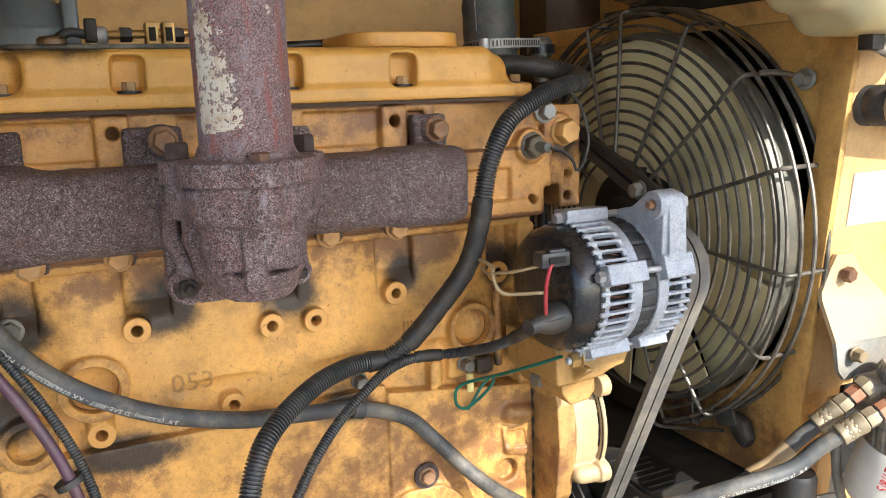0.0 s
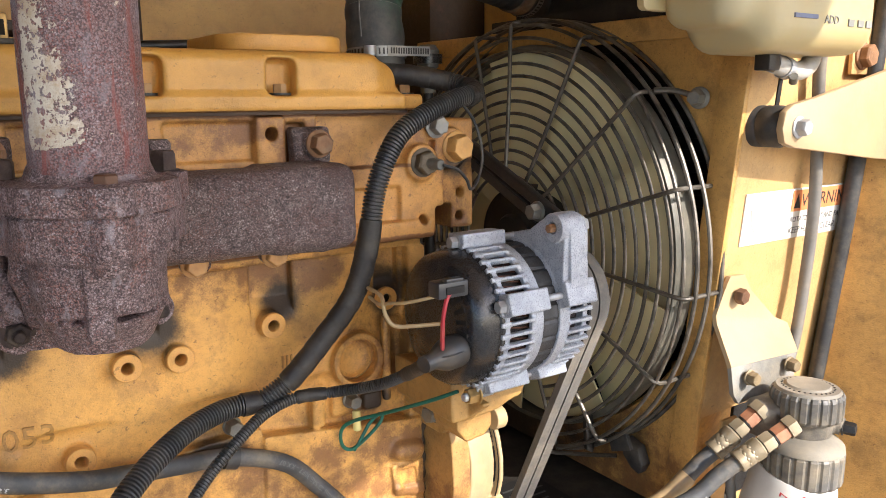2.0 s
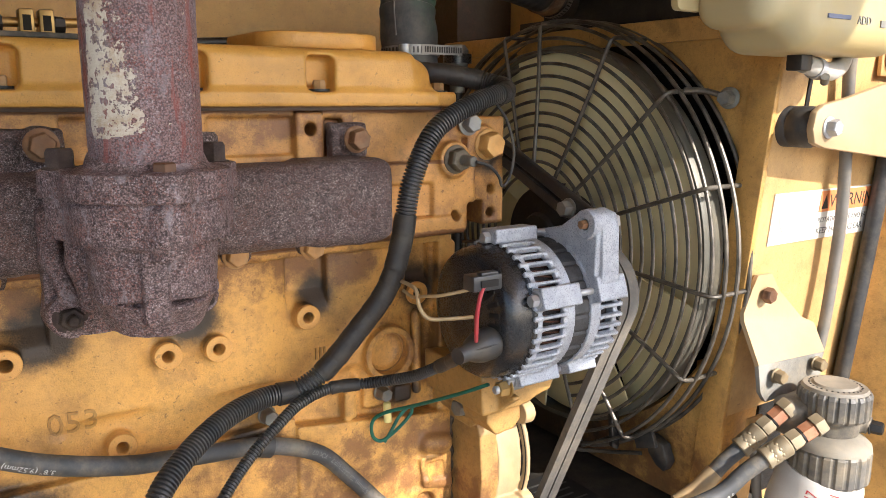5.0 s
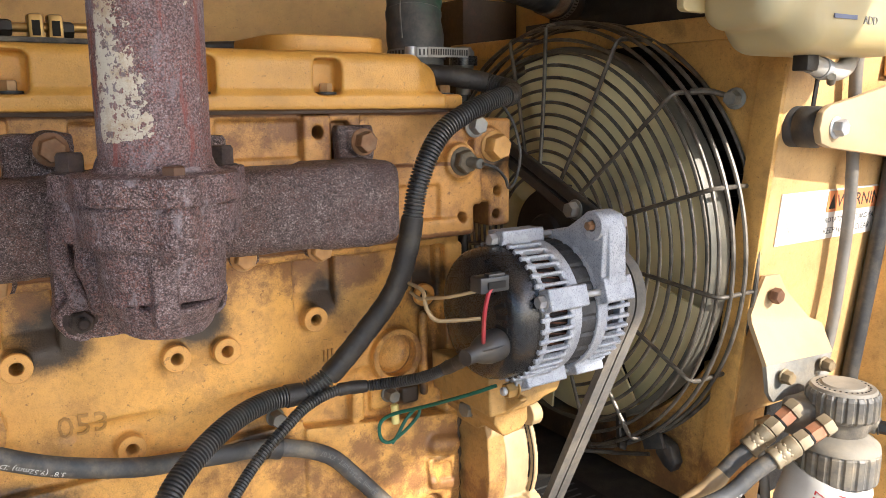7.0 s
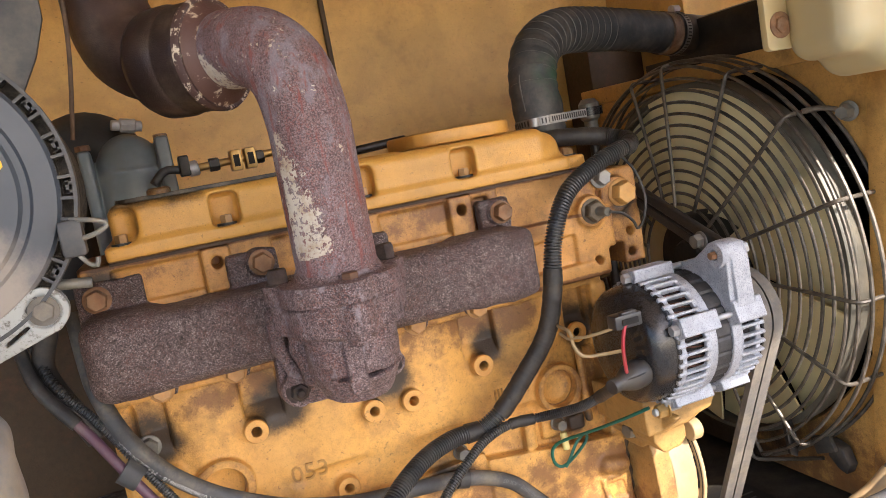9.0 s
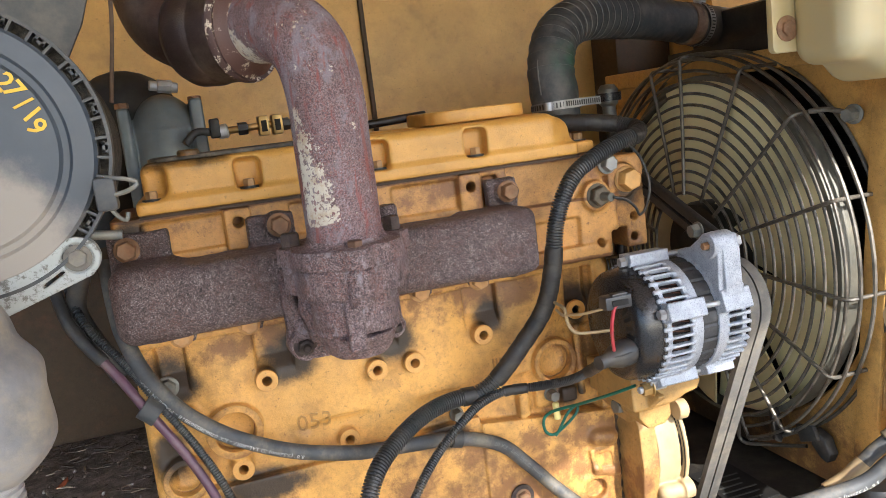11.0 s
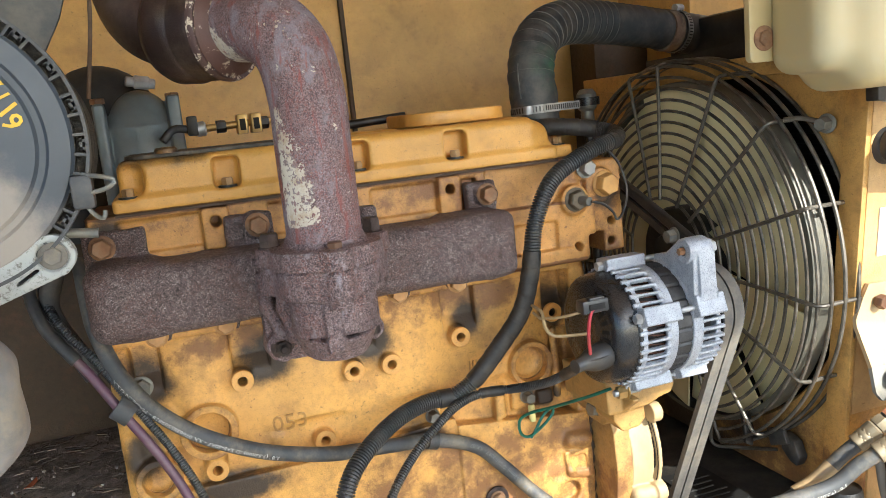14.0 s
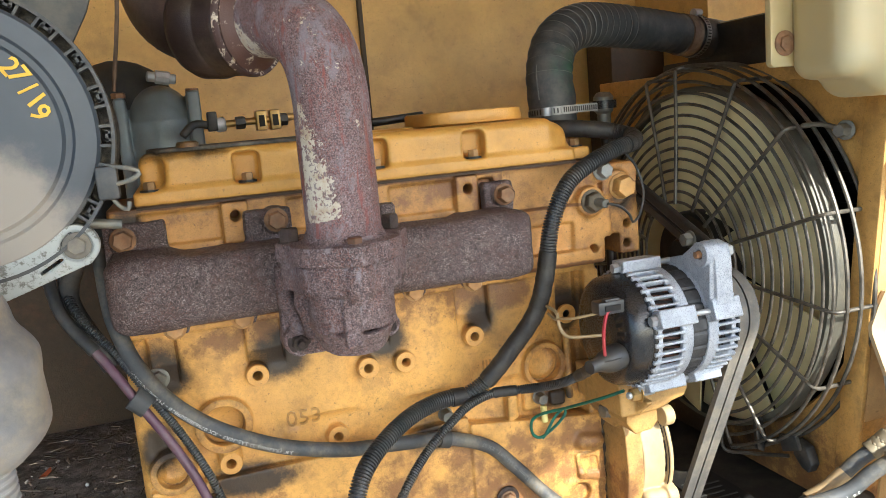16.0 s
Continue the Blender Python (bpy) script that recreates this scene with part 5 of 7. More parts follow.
shroud_plate()
part("flange", box(0.556, 0.5615, -0.190, 0.40, 1.286, 1.312, 0.002), shaded_paint, shroud, "folded top flange")
radiator = thing("radiator", "black finned radiator core behind the fan", "radiator")
part("core", box(0.66, 0.71, -0.140, 0.40, 0.738, 1.30), core_fins, radiator)
for i in range(40):
    part("fin", box(0.655, 0.662, -0.135, 0.395, 0.745 + 0.0138 * i, 0.7475 + 0.0138 * i), core_fins, radiator)
part("top_tank", box(0.63, 0.74, -0.15, 0.25, 1.315, 1.385, 0.01), dark_steel, radiator, "black radiator top tank")

fan = thing("cooling_fan", "pale olive plastic cooling fan with wide blades", "fan")
part("hub", lathe([(0, -0.012), (0.03, -0.012), (0.034, -0.006), (0.066, -0.002), (0.070, 0.006), (0.070, 0.045), (0, 0.045)], (0.505, FY, FZ), (1, 0, 0), 48), dark_steel, fan, "dark fan hub")


def blade(turn):
    bm = bmesh.new()
    rows = []
    for i in range(9):
        s = i / 8
        r = 0.066 + 0.172 * s
        half = radians(23.0)
        row = []
        for j in range(7):
            u = j / 6 * 2 - 1
            a = turn + half * u + 0.05 * s
            x = 0.534 + 0.013 * u + 0.003 * (1 - u * u)
            row.append((x, FY + r * math.cos(a), FZ + r * math.sin(a)))
        rows.append(row)
    top = [[bm.verts.new(p) for p in row] for row in rows]
    low = [[bm.verts.new((p[0] + 0.003, p[1], p[2])) for p in row] for row in rows]
    for i in range(8):
        for j in range(6):
            bm.faces.new((top[i][j], top[i + 1][j], top[i + 1][j + 1], top[i][j + 1]))
            bm.faces.new((low[i][j], low[i][j + 1], low[i + 1][j + 1], low[i + 1][j]))
    ring = [(i, 0) for i in range(9)] + [(8, j) for j in range(1, 7)] + [(i, 6) for i in range(7, -1, -1)] + [(0, j) for j in range(5, 0, -1)]
    for a, b in zip(ring, ring[1:] + ring[:1]):
        bm.faces.new((top[a[0]][a[1]], low[a[0]][a[1]], low[b[0]][b[1]], top[b[0]][b[1]]))
    bmesh.ops.recalc_face_normals(bm, faces=bm.faces[:])
    return part("blade", bm, fan_plastic, fan)


rim_dark = simple("rim_dark", (0.10, 0.095, 0.075), 0.45, 0.1, 0.3, 60, 0.3, 0.25)
part("rim", lathe([(0.2375, 0), (0.2435, 0.001), (0.2450, 0.004), (0.2450, 0.030), (0.2425, 0.031), (0.2400, 0.006), (0.2375, 0)], (0.5205, FY, FZ), (1, 0, 0), 120), rim_dark, fan, "round outer rim joining the blades")
for i in range(9):
    blade(2 * math.pi * i / 9 + 0.2)

guard = thing("fan_guard", "round wire fan guard, dusty and partly rusted", "fan guard")


def ring(x, r, wire=0.0022):
    # open below, where the belts pass
    angles = [radians(-68 + 319 * i / 110) for i in range(111)]
    line = [Vector((x, FY + r * math.cos(a), FZ + r * math.sin(a))) for a in angles]
    return part("ring", tube(None, wire, 8, line=line), wire_steel, guard)


GR = 0.272
for i in range(13):
    s = i / 12
    ring(0.5035 - 0.012 * (1 - s) ** 1.5, 0.085 + (GR - 0.004 - 0.085) * s)
for x in (0.5175, 0.538, 0.558):
    ring(x, GR + 0.002, 0.0025)
SPOKES = [19, 355, -27, -54, 92, 65, 43, 108, 140, 165, 190, 215, 240]
for deg in SPOKES:
    a = radians(180 - deg)
    c, s = math.cos(a), math.sin(a)
    long = 0.066 if deg in (19, 355, -27) else 0.060
    pts = [(0.489, 0.082), (0.494, 0.14), (0.4985, 0.21), (0.5005, GR - 0.014), (0.503, GR - 0.003), (0.511, GR), (0.53, GR), (0.507 + long, GR)]
    part("spoke", tube([(x, FY + r * c, FZ + r * s) for x, r in pts], 0.0026, 8, 0.006), wire_steel, guard)
for deg in (-71, 248):
    a = radians(180 - deg)
    c, s = math.cos(a), math.sin(a)
    part("end_wire", tube([(x, FY + r * c, FZ + r * s) for x, r in ((0.495, 0.14), (0.4985, 0.21), (0.5035, GR - 0.006), (0.512, GR), (0.558, GR))], 0.0024, 8, 0.006), wire_steel, guard)
part("mount_wire", tube([(0.52, -0.115, 1.232), (0.535, -0.128, 1.232), (0.552, -0.149, 1.224)], 0.003, 8), wire_steel, guard)
gb = part("guard_bolt", bolt((0.551, -0.149, 1.224), (-1, -0.25, 0), 0.0145, 0.014, 0.0115), dull_zinc, guard, "zinc bolt with washers")
part("low_wire", tube([(0.512, 0.03, 0.815), (0.512, 0.03, 0.775), (0.53, 0.0, 0.775), (0.55, -0.06, 0.79)], 0.0026, 8), wire_steel, guard)
foot = thing("guard_foot", "black twisted steel strip at the foot of the guard", "bracket")
part("strip", prism([(0.500, 0.848), (0.512, 0.850), (0.520, 0.815), (0.514, 0.800), (0.504, 0.806)], "y", -0.050, -0.044, 0.001), dark_steel, foot)
part("flap", prism([(-0.052, 0.822), (-0.082, 0.830), (-0.090, 0.812), (-0.060, 0.800)], "x", 0.535, 0.541, 0.001), black_rubber, foot)
part("fold", prism([(-0.074, 0.822), (-0.095, 0.816), (-0.104, 0.796), (-0.098, 0.783), (-0.086, 0.787), (-0.072, 0.800)], "x", 0.541, 0.556, 0.002), black_rubber, foot, "folded black rubber end")

# ---- top hose to the radiator ----
top_hose = thing("radiator_hose", "black rubber radiator hose with wire ribs and clamps", "hose")
HOSE = [(0.290, 0.062, 1.245), (0.288, 0.064, 1.285), (0.290, 0.070, 1.325), (0.312, 0.088, 1.362), (0.360, 0.115, 1.383), (0.43, 0.145, 1.385), (0.52, 0.17, 1.378), (0.615, 0.195, 1.366)]
def hose_girth(q):
    """Soft swellings between the wires, flatter past the bend, and a bulge above the clamp."""
    wave = 0.0012 * abs(math.sin(q * 92)) * (0.14 < q < 0.96) * (1.0 if q < 0.6 else 0.55)
    return 0.0290 + wave + 0.0020 * math.exp(-((q - 0.10) / 0.03) ** 2)


part("hose", tube(HOSE, hose_girth, 36, 0.0018), hose_green, top_hose)
ribs = frames(spline(HOSE, 0.0048))
for p, a, b, w in ribs[15:62:3]:
    part("wire_rib", lathe([(0.0296, -0.0005), (0.0304, 0.0), (0.0296, 0.0005)], p, w, 40), hose_wire, top_hose)
part("seam_wire", tube([p + Vector((-0.026, -0.0165, 0.0)) + w * 0.0 for p, a, b, w in ribs[9:26:2]], 0.0011, 6, 0.006), hose_wire, top_hose, "thin wire down the hose")
part("sleeve", tube([(0.570, 0.182, 1.371), (0.598, 0.189, 1.368)], 0.0312, 32, 0.01), simple("rusty_sleeve", (0.12, 0.075, 0.05), 0.6, 0.1, 0.5, 120, 0.6, 0.4), top_hose, "rust-brown hose sleeve")
part("tail", tube([(0.60, 0.192, 1.368), (0.70, 0.215, 1.355)], 0.031, 30, 0.01), black_rubber, top_hose)


clamp_steel = simple("clamp_steel", (0.25, 0.25, 0.245), 0.45, 0.7, 0.35, 90, 0.4, 0.3)


def clamp(at, way, r, wide=0.0105, metal=None):
    """A worm-drive band with its screw housing."""
    band = part("clamp", lathe([(r, -wide / 2), (r + 0.001, -wide / 2), (r + 0.001, wide / 2), (r, wide / 2)], at, way, 56), clamp_steel, top_hose, "ribbed steel worm-drive clamp")
    m = Matrix.Translation(at) @ basis(way)
    bm = bmesh.new()
    for i in range(44):
        a = math.pi * 2 * i / 44
        t = m @ Matrix.Rotation(a, 4, "Z") @ Matrix.Translation((r + 0.0012, 0, 0))
        made = bmesh.ops.create_cube(bm, size=1, matrix=t @ Matrix.Diagonal((0.0006, 0.0018, wide * 0.6, 1)))
    part("rib", bm, dark_steel, band)
    return m


m = clamp((0.289, 0.064, 1.272), (0, 0.05, 1), 0.0305)
part("screw", rod((0.262, 0.030, 1.268), (0.262, 0.030, 1.278), 0.006, 12), zinc, top_hose)
tail = part("clamp_tail", box(0.284, 0.335, 0.0315, 0.0325, 1.269, 1.279), clamp_steel, top_hose, "free end of the clamp band")
for i in range(16):
    part("tail_rib", box(0.287 + 0.003 * i, 0.2885 + 0.003 * i, 0.0308, 0.0316, 1.271, 1.277), dark_steel, tail)
part("neck", lathe([(0.024, 0), (0.027, 0.0), (0.027, 0.045), (0.024, 0.05)], (0.291, 0.062, 1.200), (0, 0.02, 1), 32), head_paint, top_hose, "cast water neck under the hose")
clamp((0.600, 0.190, 1.368), (0.95, 0.24, -0.1), 0.0315)
part("screw", rod((0.595, 0.18, 1.402), (0.61, 0.184, 1.402), 0.006, 12), zinc, top_hose)

valve = thing("bleed_valve", "small grey metal valve behind the radiator hose", "valve")
part("body", lathe([(0, 0), (0.010, 0), (0.010, 0.03), (0.014, 0.034), (0.015, 0.055), (0.010, 0.062), (0, 0.063)], (0.444, 0.20, 1.232), (0, 0, 1), 24), dull_zinc, valve)
part("clip", lathe([(0.016, 0), (0.019, 0), (0.019, 0.012), (0.016, 0.012)], (0.444, 0.20, 1.270), (0, 0, 1), 24), black_plastic, valve)
part("stem", rod((0.444, 0.20, 0.56), (0.444, 0.20, 1.233), 0.007, 12), dark_steel, valve)

# ---- side panel by the radiator ----
tagged(leaning(part("side_panel", box(0.5665, 0.84, -0.178, -0.160, 0.870, 1.50, 0.002), panel_paint)), "sunlit yellow sheet-metal radiator side panel", "panel", kind="structure")
# Fold and post take the darker paint because they stand in shade.
tagged(leaning(part("panel_fold", box(0.554, 0.5618, -0.182, -0.150, 0.770, 1.28, 0.002), shaded_paint)), "folded edge of the radiator panel", "panel", kind="structure")
tagged(leaning(part("hinge_post", prism([(0.815, -0.18), (0.93, -0.50), (0.96, -0.50), (0.845, -0.165)], "z", 0.5, 1.6), shaded_paint)), "yellow door post turned towards the opening", "panel", kind="structure")
slot = leaning(part("panel_slot", box(0.612, 0.618, -0.1795, -0.177, 1.19, 1.28), hole_dark))
tagged(slot, "narrow dark slot in the yellow panel", "panel slot", kind="structure")

tagged(part("recess_panel", box(0.626, 0.90, -0.085, -0.070, 0.56, 0.90, 0.002), panel_paint), "shaded yellow panel set back below the radiator side panel", "panel", kind="structure")
tagged(leaning(part("panel_stay", box(0.577, 0.603, -0.199, -0.195, 0.735, 0.872, 0.001), panel_paint)), "narrow sunlit steel stay below the side panel", "panel", kind="structure")
label_grey = simple("label_grey", (0.36, 0.36, 0.33), 0.6)
sticker = thing("warning_label", "white and orange warning label on the yellow panel", "label")
part("sheet", box(0.586, 0.781, -0.1796, -0.1783, 1.067, 1.124), label_white, sticker)
part("band", box(0.672, 0.779, -0.1803, -0.1797, 1.098, 1.122), label_orange, sticker, "orange header band")
part("lettering", words("WARNING", 0.0215, pose(0.690, -0.1804, 1.1025, 90, 0, 0), 0.0001), ink_black, sticker)
part("lettering", words("ROTATING BELT AND FAN", 0.0088, pose(0.6735, -0.1797, 1.0855, 90, 0, 0), 0.0001), ink_black, sticker)
part("lettering", words("KEEP HANDS CLEAR", 0.0105, pose(0.6735, -0.1797, 1.0725, 90, 0, 0), 0.0001), ink_black, sticker)
part("symbol", prism([(0.598, 1.106), (0.606, 1.108), (0.612, 1.100), (0.624, 1.094), (0.618, 1.084), (0.608, 1.080), (0.601, 1.090)], "y", -0.1800, -0.1796), label_grey, sticker)
part("symbol", prism([(0.676, 1.1015), (0.688, 1.1015), (0.682, 1.118)], "y", -0.1807, -0.1803), ink_black, sticker)

leaning(sticker)

strut = thing("strut_arm", "cream painted steel arm bolted to a black rubber mount", "strut")
part("arm", prism([(0.562, 1.194), (0.566, 1.210), (0.578, 1.217), (0.62, 1.224), (0.78, 1.258), (0.95, 1.290), (0.95, 1.14), (0.74, 1.157), (0.584, 1.175), (0.567, 1.180)], "y", -0.239, -0.231, 0.0015), white_paint, strut)
mount = part("rubber_mount", lathe([(0, 0), (0.018, 0), (0.021, 0.004), (0.021, 0.022), (0.0195, 0.024), (0.021, 0.026), (0.021, 0.042), (0.018, 0.048), (0, 0.048)], (0.589, -0.1785, 1.195), (0, -1, 0), 36), black_rubber, strut, "black rubber buffer")
part("washer", lathe([(0, 0), (0.020, 0), (0.020, 0.003), (0, 0.003)], (0.589, -0.2275, 1.195), (0, -1, 0), 32), bolt_rust, strut)
part("arm_bolt", bolt((0.588, -0.239, 1.195), (0, -1, 0), 0.015, 0.009, 0.011), zinc, strut)

conduit_grey = simple("conduit_grey", (0.15, 0.14, 0.125), 0.6, 0, 0.25, 60, 0.3, 0.4)
conduit = part("conduit", tube([(0.648, -0.225, 1.30), (0.660, -0.214, 1.25), (0.678, -0.208, 1.17), (0.690, -0.203, 1.10), (0.695, -0.197, 1.03), (0.690, -0.193, 0.95), (0.67, -0.189, 0.88)], 0.0066, 16, 0.006), conduit_grey)
tagged(conduit, "smooth grey conduit running down the panel", "conduit")
seal = thing("door_seal", "black rubber seal strip on the panel edge", "seal")
SEAL = [(0.775, -0.232, 1.48), (0.775, -0.206, 1.20), (0.775, -0.192, 1.05), (0.772, -0.176, 0.88), (0.77, -0.165, 0.76)]
part("bulb", tube(SEAL, 0.0095, 18), black_rubber, seal)
part("carrier", tube([(x + 0.011, y + 0.006, z) for x, y, z in SEAL], 0.006, 6), dark_steel, seal, "dark metal carrier strip")

hinge = thing("hinge_plate", "yellow steel hinge plate with a large rusty bolt", "hinge")
part("plate", box(0.733, 0.83, -0.2085, -0.2030, 1.248, 1.300, 0.002), panel_paint, hinge)
part("hinge_bolt", bolt((0.752, -0.2085, 1.268), (0, -1, 0), 0.022, 0.010, 0.015), bolt_rust, hinge)

# ---- expansion tank ----
dirty_alu = simple("dirty_alu", (0.14, 0.125, 0.105), 0.6, 0.2, 0.4, 60, 0.8, 0.6)
pale_hose = simple("pale_hose", (0.42, 0.40, 0.36), 0.5, 0, 0.25, 60, 0.3, 0.5)
tank = thing("expansion_tank", "cloudy cream plastic coolant expansion tank on a bracket", "tank")


def tank_body():
    c = Cast((0.405, -0.31, 1.245), (0.66, -0.175, 1.53), 0.0028)
    c.box(0.455, 0.632, -0.288, -0.195, 1.262, 1.52, 0.024, 0.01)
    c.box(0.418, 0.50, -0.276, -0.200, 1.282, 1.51, 0.02, 0.016)
    return part("body", c.mesh("tank_body"), tank_plastic, tank)


tank_body()
part("ear", prism(rounded(0.394, 0.432, 1.298, 1.50, 0.006), "y", -0.208, -0.200, 0.001), tank_plastic, tank, "flat mounting ear")
part("ear_bolt", bolt((0.411, -0.208, 1.321), (0, -1, 0), 0.014, 0.003, 0.0125), bolt_rust, tank)
ink_blue, ink_grey = simple("ink_blue", (0.14, 0.16, 0.24), 0.6), simple("ink_grey", (0.22, 0.22, 0.20), 0.6)
part("level_mark", box(0.488, 0.522, -0.2895, -0.2870, 1.290, 1.2935), ink_blue, tank)
part("lettering", words("ADD", 0.0105, pose(0.534, -0.2885, 1.2870, 90, 0, 0), 0.0004), ink_grey, tank)
part("lettering", words("NORMAL", 0.0095, pose(0.500, -0.2885, 1.3150, 90, 0, 0), 0.0004), ink_grey, tank)
for x in (0.572, 0.588, 0.602):
    part("smudged_mark", box(x, x + 0.009, -0.2893, -0.2870, 1.286, 1.292), ink_grey, tank)
part("outlet_block", box(0.510, 0.527, -0.254, -0.238, 1.248, 1.272, 0.0015), dark_steel, tank, "square metal outlet block")
part("drain_hose", tube([(0.528, -0.245, 1.255), (0.558, -0.245, 1.249), (0.582, -0.243, 1.250), (0.598, -0.241, 1.262), (0.601, -0.24, 1.30)], 0.0088, 18), pale_hose, tank, "short whitish overflow hose")
part("hose_clip", lathe([(0.0090, -0.004), (0.0102, -0.004), (0.0102, 0.004), (0.0090, 0.004)], (0.548, -0.245, 1.2508), (1, 0, -0.2), 28), zinc, tank)
part("clip_screw", rod((0.546, -0.256, 1.243), (0.552, -0.252, 1.238), 0.004, 10), dull_zinc, tank)
tb = thing("tank_bracket", "dark steel plate under the expansion tank", "bracket")
part("plate", prism([(-0.20, 1.30), (-0.20, 1.50), (-0.12, 1.50), (-0.10, 1.345), (0.05, 1.330), (0.22, 1.328), (0.22, 1.314), (-0.02, 1.305)], "x", 0.566, 0.574), dark_steel, tb)

# ---- fuel filter ----
fuel = thing("fuel_filter", "white spin-on fuel filter under a dirty cast head", "fuel filter")
FC = (0.600, -0.264)
part("canister", lathe([(0, 0), (0.030, 0), (0.037, 0.003), (0.0415, 0.009), (0.0432, 0.018), (0.0432, 0.062), (0.041, 0.068), (0, 0.069)], (*FC, 0.769), (0, 0, 1), 64), label_white, fuel, "white filter canister with red print")


def ribbed(r, z0, z1, n, name, label):
    bm, seg = bmesh.new(), n * 6
    def rad(i):
        return r - 0.0016 * (i % 6 in (0, 1))
    rows = [(z0, 0.94), (z0 + 0.003, 1.0), (z1 - 0.004, 1.0), (z1, 0.94)]
    rings = [[bm.verts.new((FC[0] + rad(i) * k * math.cos(2 * math.pi * i / seg), FC[1] + rad(i) * k * math.sin(2 * math.pi * i / seg), z)) for i in range(seg)] for z, k in rows]
    for a, b in zip(rings, rings[1:]):
        for i in range(seg):
            bm.faces.new((a[i], a[(i + 1) % seg], b[(i + 1) % seg], b[i]))
    bm.faces.new(rings[0][::-1])
    bm.faces.new(rings[-1])
    bmesh.ops.recalc_face_normals(bm, faces=bm.faces[:])
    return part(name, bm, filter_grey, fuel, label, sharp=20)


dusty_cream = simple("dusty_cream", (0.26, 0.235, 0.19), 0.7, 0, 0.35, 40, 0.5, 0.5)
filter_grey = simple("filter_grey", (0.10, 0.095, 0.085), 0.5, 0, 0.3, 40, 0.3, 0.75)
ribbed(0.0410, 0.834, 0.870, 20, "collar", "ribbed dusty collar")
part("collar_top", lathe([(0.0405, -0.001), (0.0395, 0.004), (0.034, 0.009), (0.026, 0.014), (0.0, 0.016)], (*FC, 0.870), (0, 0, 1), 56), dusty_cream, fuel, "dusty pale shoulder above the collar")
cap = ribbed(0.0358, 0.902, 0.930, 22, "cap", "ribbed round primer cap")
part("cap_top", lathe([(0, 0.006), (0.0205, 0.0055), (0.0225, 0.0035), (0.0275, 0.003), (0.0305, 0.003), (0.0335, -0.002), (0.034, -0.006)], (*FC, 0.930), (0, 0, 1), 48), dusty_cream, cap)
for i in range(30):
    a = 2 * math.pi * i / 30
    part("tick", box(FC[0] + 0.0250 * math.cos(a) - 0.0008, FC[0] + 0.0250 * math.cos(a) + 0.0008, FC[1] + 0.0250 * math.sin(a) - 0.0008, FC[1] + 0.0250 * math.sin(a) + 0.0008, 0.9326, 0.9338), hole_dark, cap)


def filter_head():
    x, y = FC
    c = Cast((0.535, -0.335, 0.845), (0.695, -0.20, 0.955), 0.0018)
    c.rod((x, y, 0.876), (x, y, 0.906), 0.025, 0.027, k=0.006)
    c.box(x - 0.040, x + 0.044, y + 0.005, -0.219, 0.876, 0.916, 0.008, 0.008)
    c.rod((0.5575, -0.2365, 0.9060), (0.61, -0.2500, 0.908), 0.0105, 0.012, k=0.008)
    c.rod((0.5720, -0.2795, 0.9115), (0.61, -0.2700, 0.905), 0.0110, 0.014, k=0.008)
    c.rod((0.628, -0.289, 0.890), (0.618, -0.26, 0.895), 0.0095, 0.012, k=0.006)
    c.rough(0.0005, 0.008, 8)
    return part("head", c.mesh("filter_head"), dirty_alu, fuel, "dirty cast filter head")


filter_head()
part("bleed_screw", bolt((0.628, -0.289, 0.890), (0.3, -1, 0), 0.012, 0.011, 0.0085), dark_steel, fuel, "black knurled bleed screw")


def on_can(v, z, a0, r=0.0433):
    """Bends flat lettering round the canister."""
    a = a0 + v.x / r
    return Vector((FC[0] + (r + v.z) * math.cos(a), FC[1] + (r + v.z) * math.sin(a), z + v.y))


def can_bar(u0, u1, v0, v1, z, a0, name="printed_bar"):
    bm = bmesh.new()
    n = 8
    rows = [[bm.verts.new(on_can(Vector((u0 + (u1 - u0) * i / n, v, 0.0004)), z, a0)) for i in range(n + 1)] for v in (v0, v1)]
    for i in range(n):
        bm.faces.new((rows[0][i], rows[0][i + 1], rows[1][i + 1], rows[1][i]))
    return part(name, bm, ink_red, fuel)


A0 = math.atan2(-0.42, -0.76)
can_bar(0.010, 0.050, 0.0185, 0.0195, 0.813, A0)
can_bar(0.010, 0.050, 0.0, 0.0055, 0.813, A0)
part("lettering", words("FUEL", 0.0150, None, 0.0003, lambda v: on_can(Vector((0.0115 + v.x * 0.85, v.y + 0.007, v.z)), 0.813, A0)), ink_red, fuel)
for i in range(5):
    can_bar(0.015 + 0.006 * i, 0.017 + 0.006 * i, 0.0014, 0.0040, 0.813, A0 + 0.0001).data.materials[0] = label_white
can_bar(0.012, 0.0276, -0.027, -0.016, 0.813, A0)
for v in (-0.0245, -0.021, -0.0175):
    can_bar(0.0045, 0.012, v - 0.0007, v + 0.0007, 0.813, A0)
date = words("5/8/17", 0.0165, None, 0.0003, lambda v: on_can(Vector((0.0005 - v.y, v.x * 0.62, v.z)), 0.801, A0))
part("handwriting", date, ink_red, fuel, "red handwritten date")

dirty_brass_bolt = simple("dirty_brass_bolt", (0.27, 0.20, 0.11), 0.55, 0.3, 0.4, 100, 0.6, 0.5)
flange_grey = simple("flange_grey", (0.25, 0.245, 0.22), 0.6, 0.1, 0.45, 70, 1.0, 0.5)
fb = thing("filter_bracket", "bent cream steel bracket holding the fuel filter", "bracket")


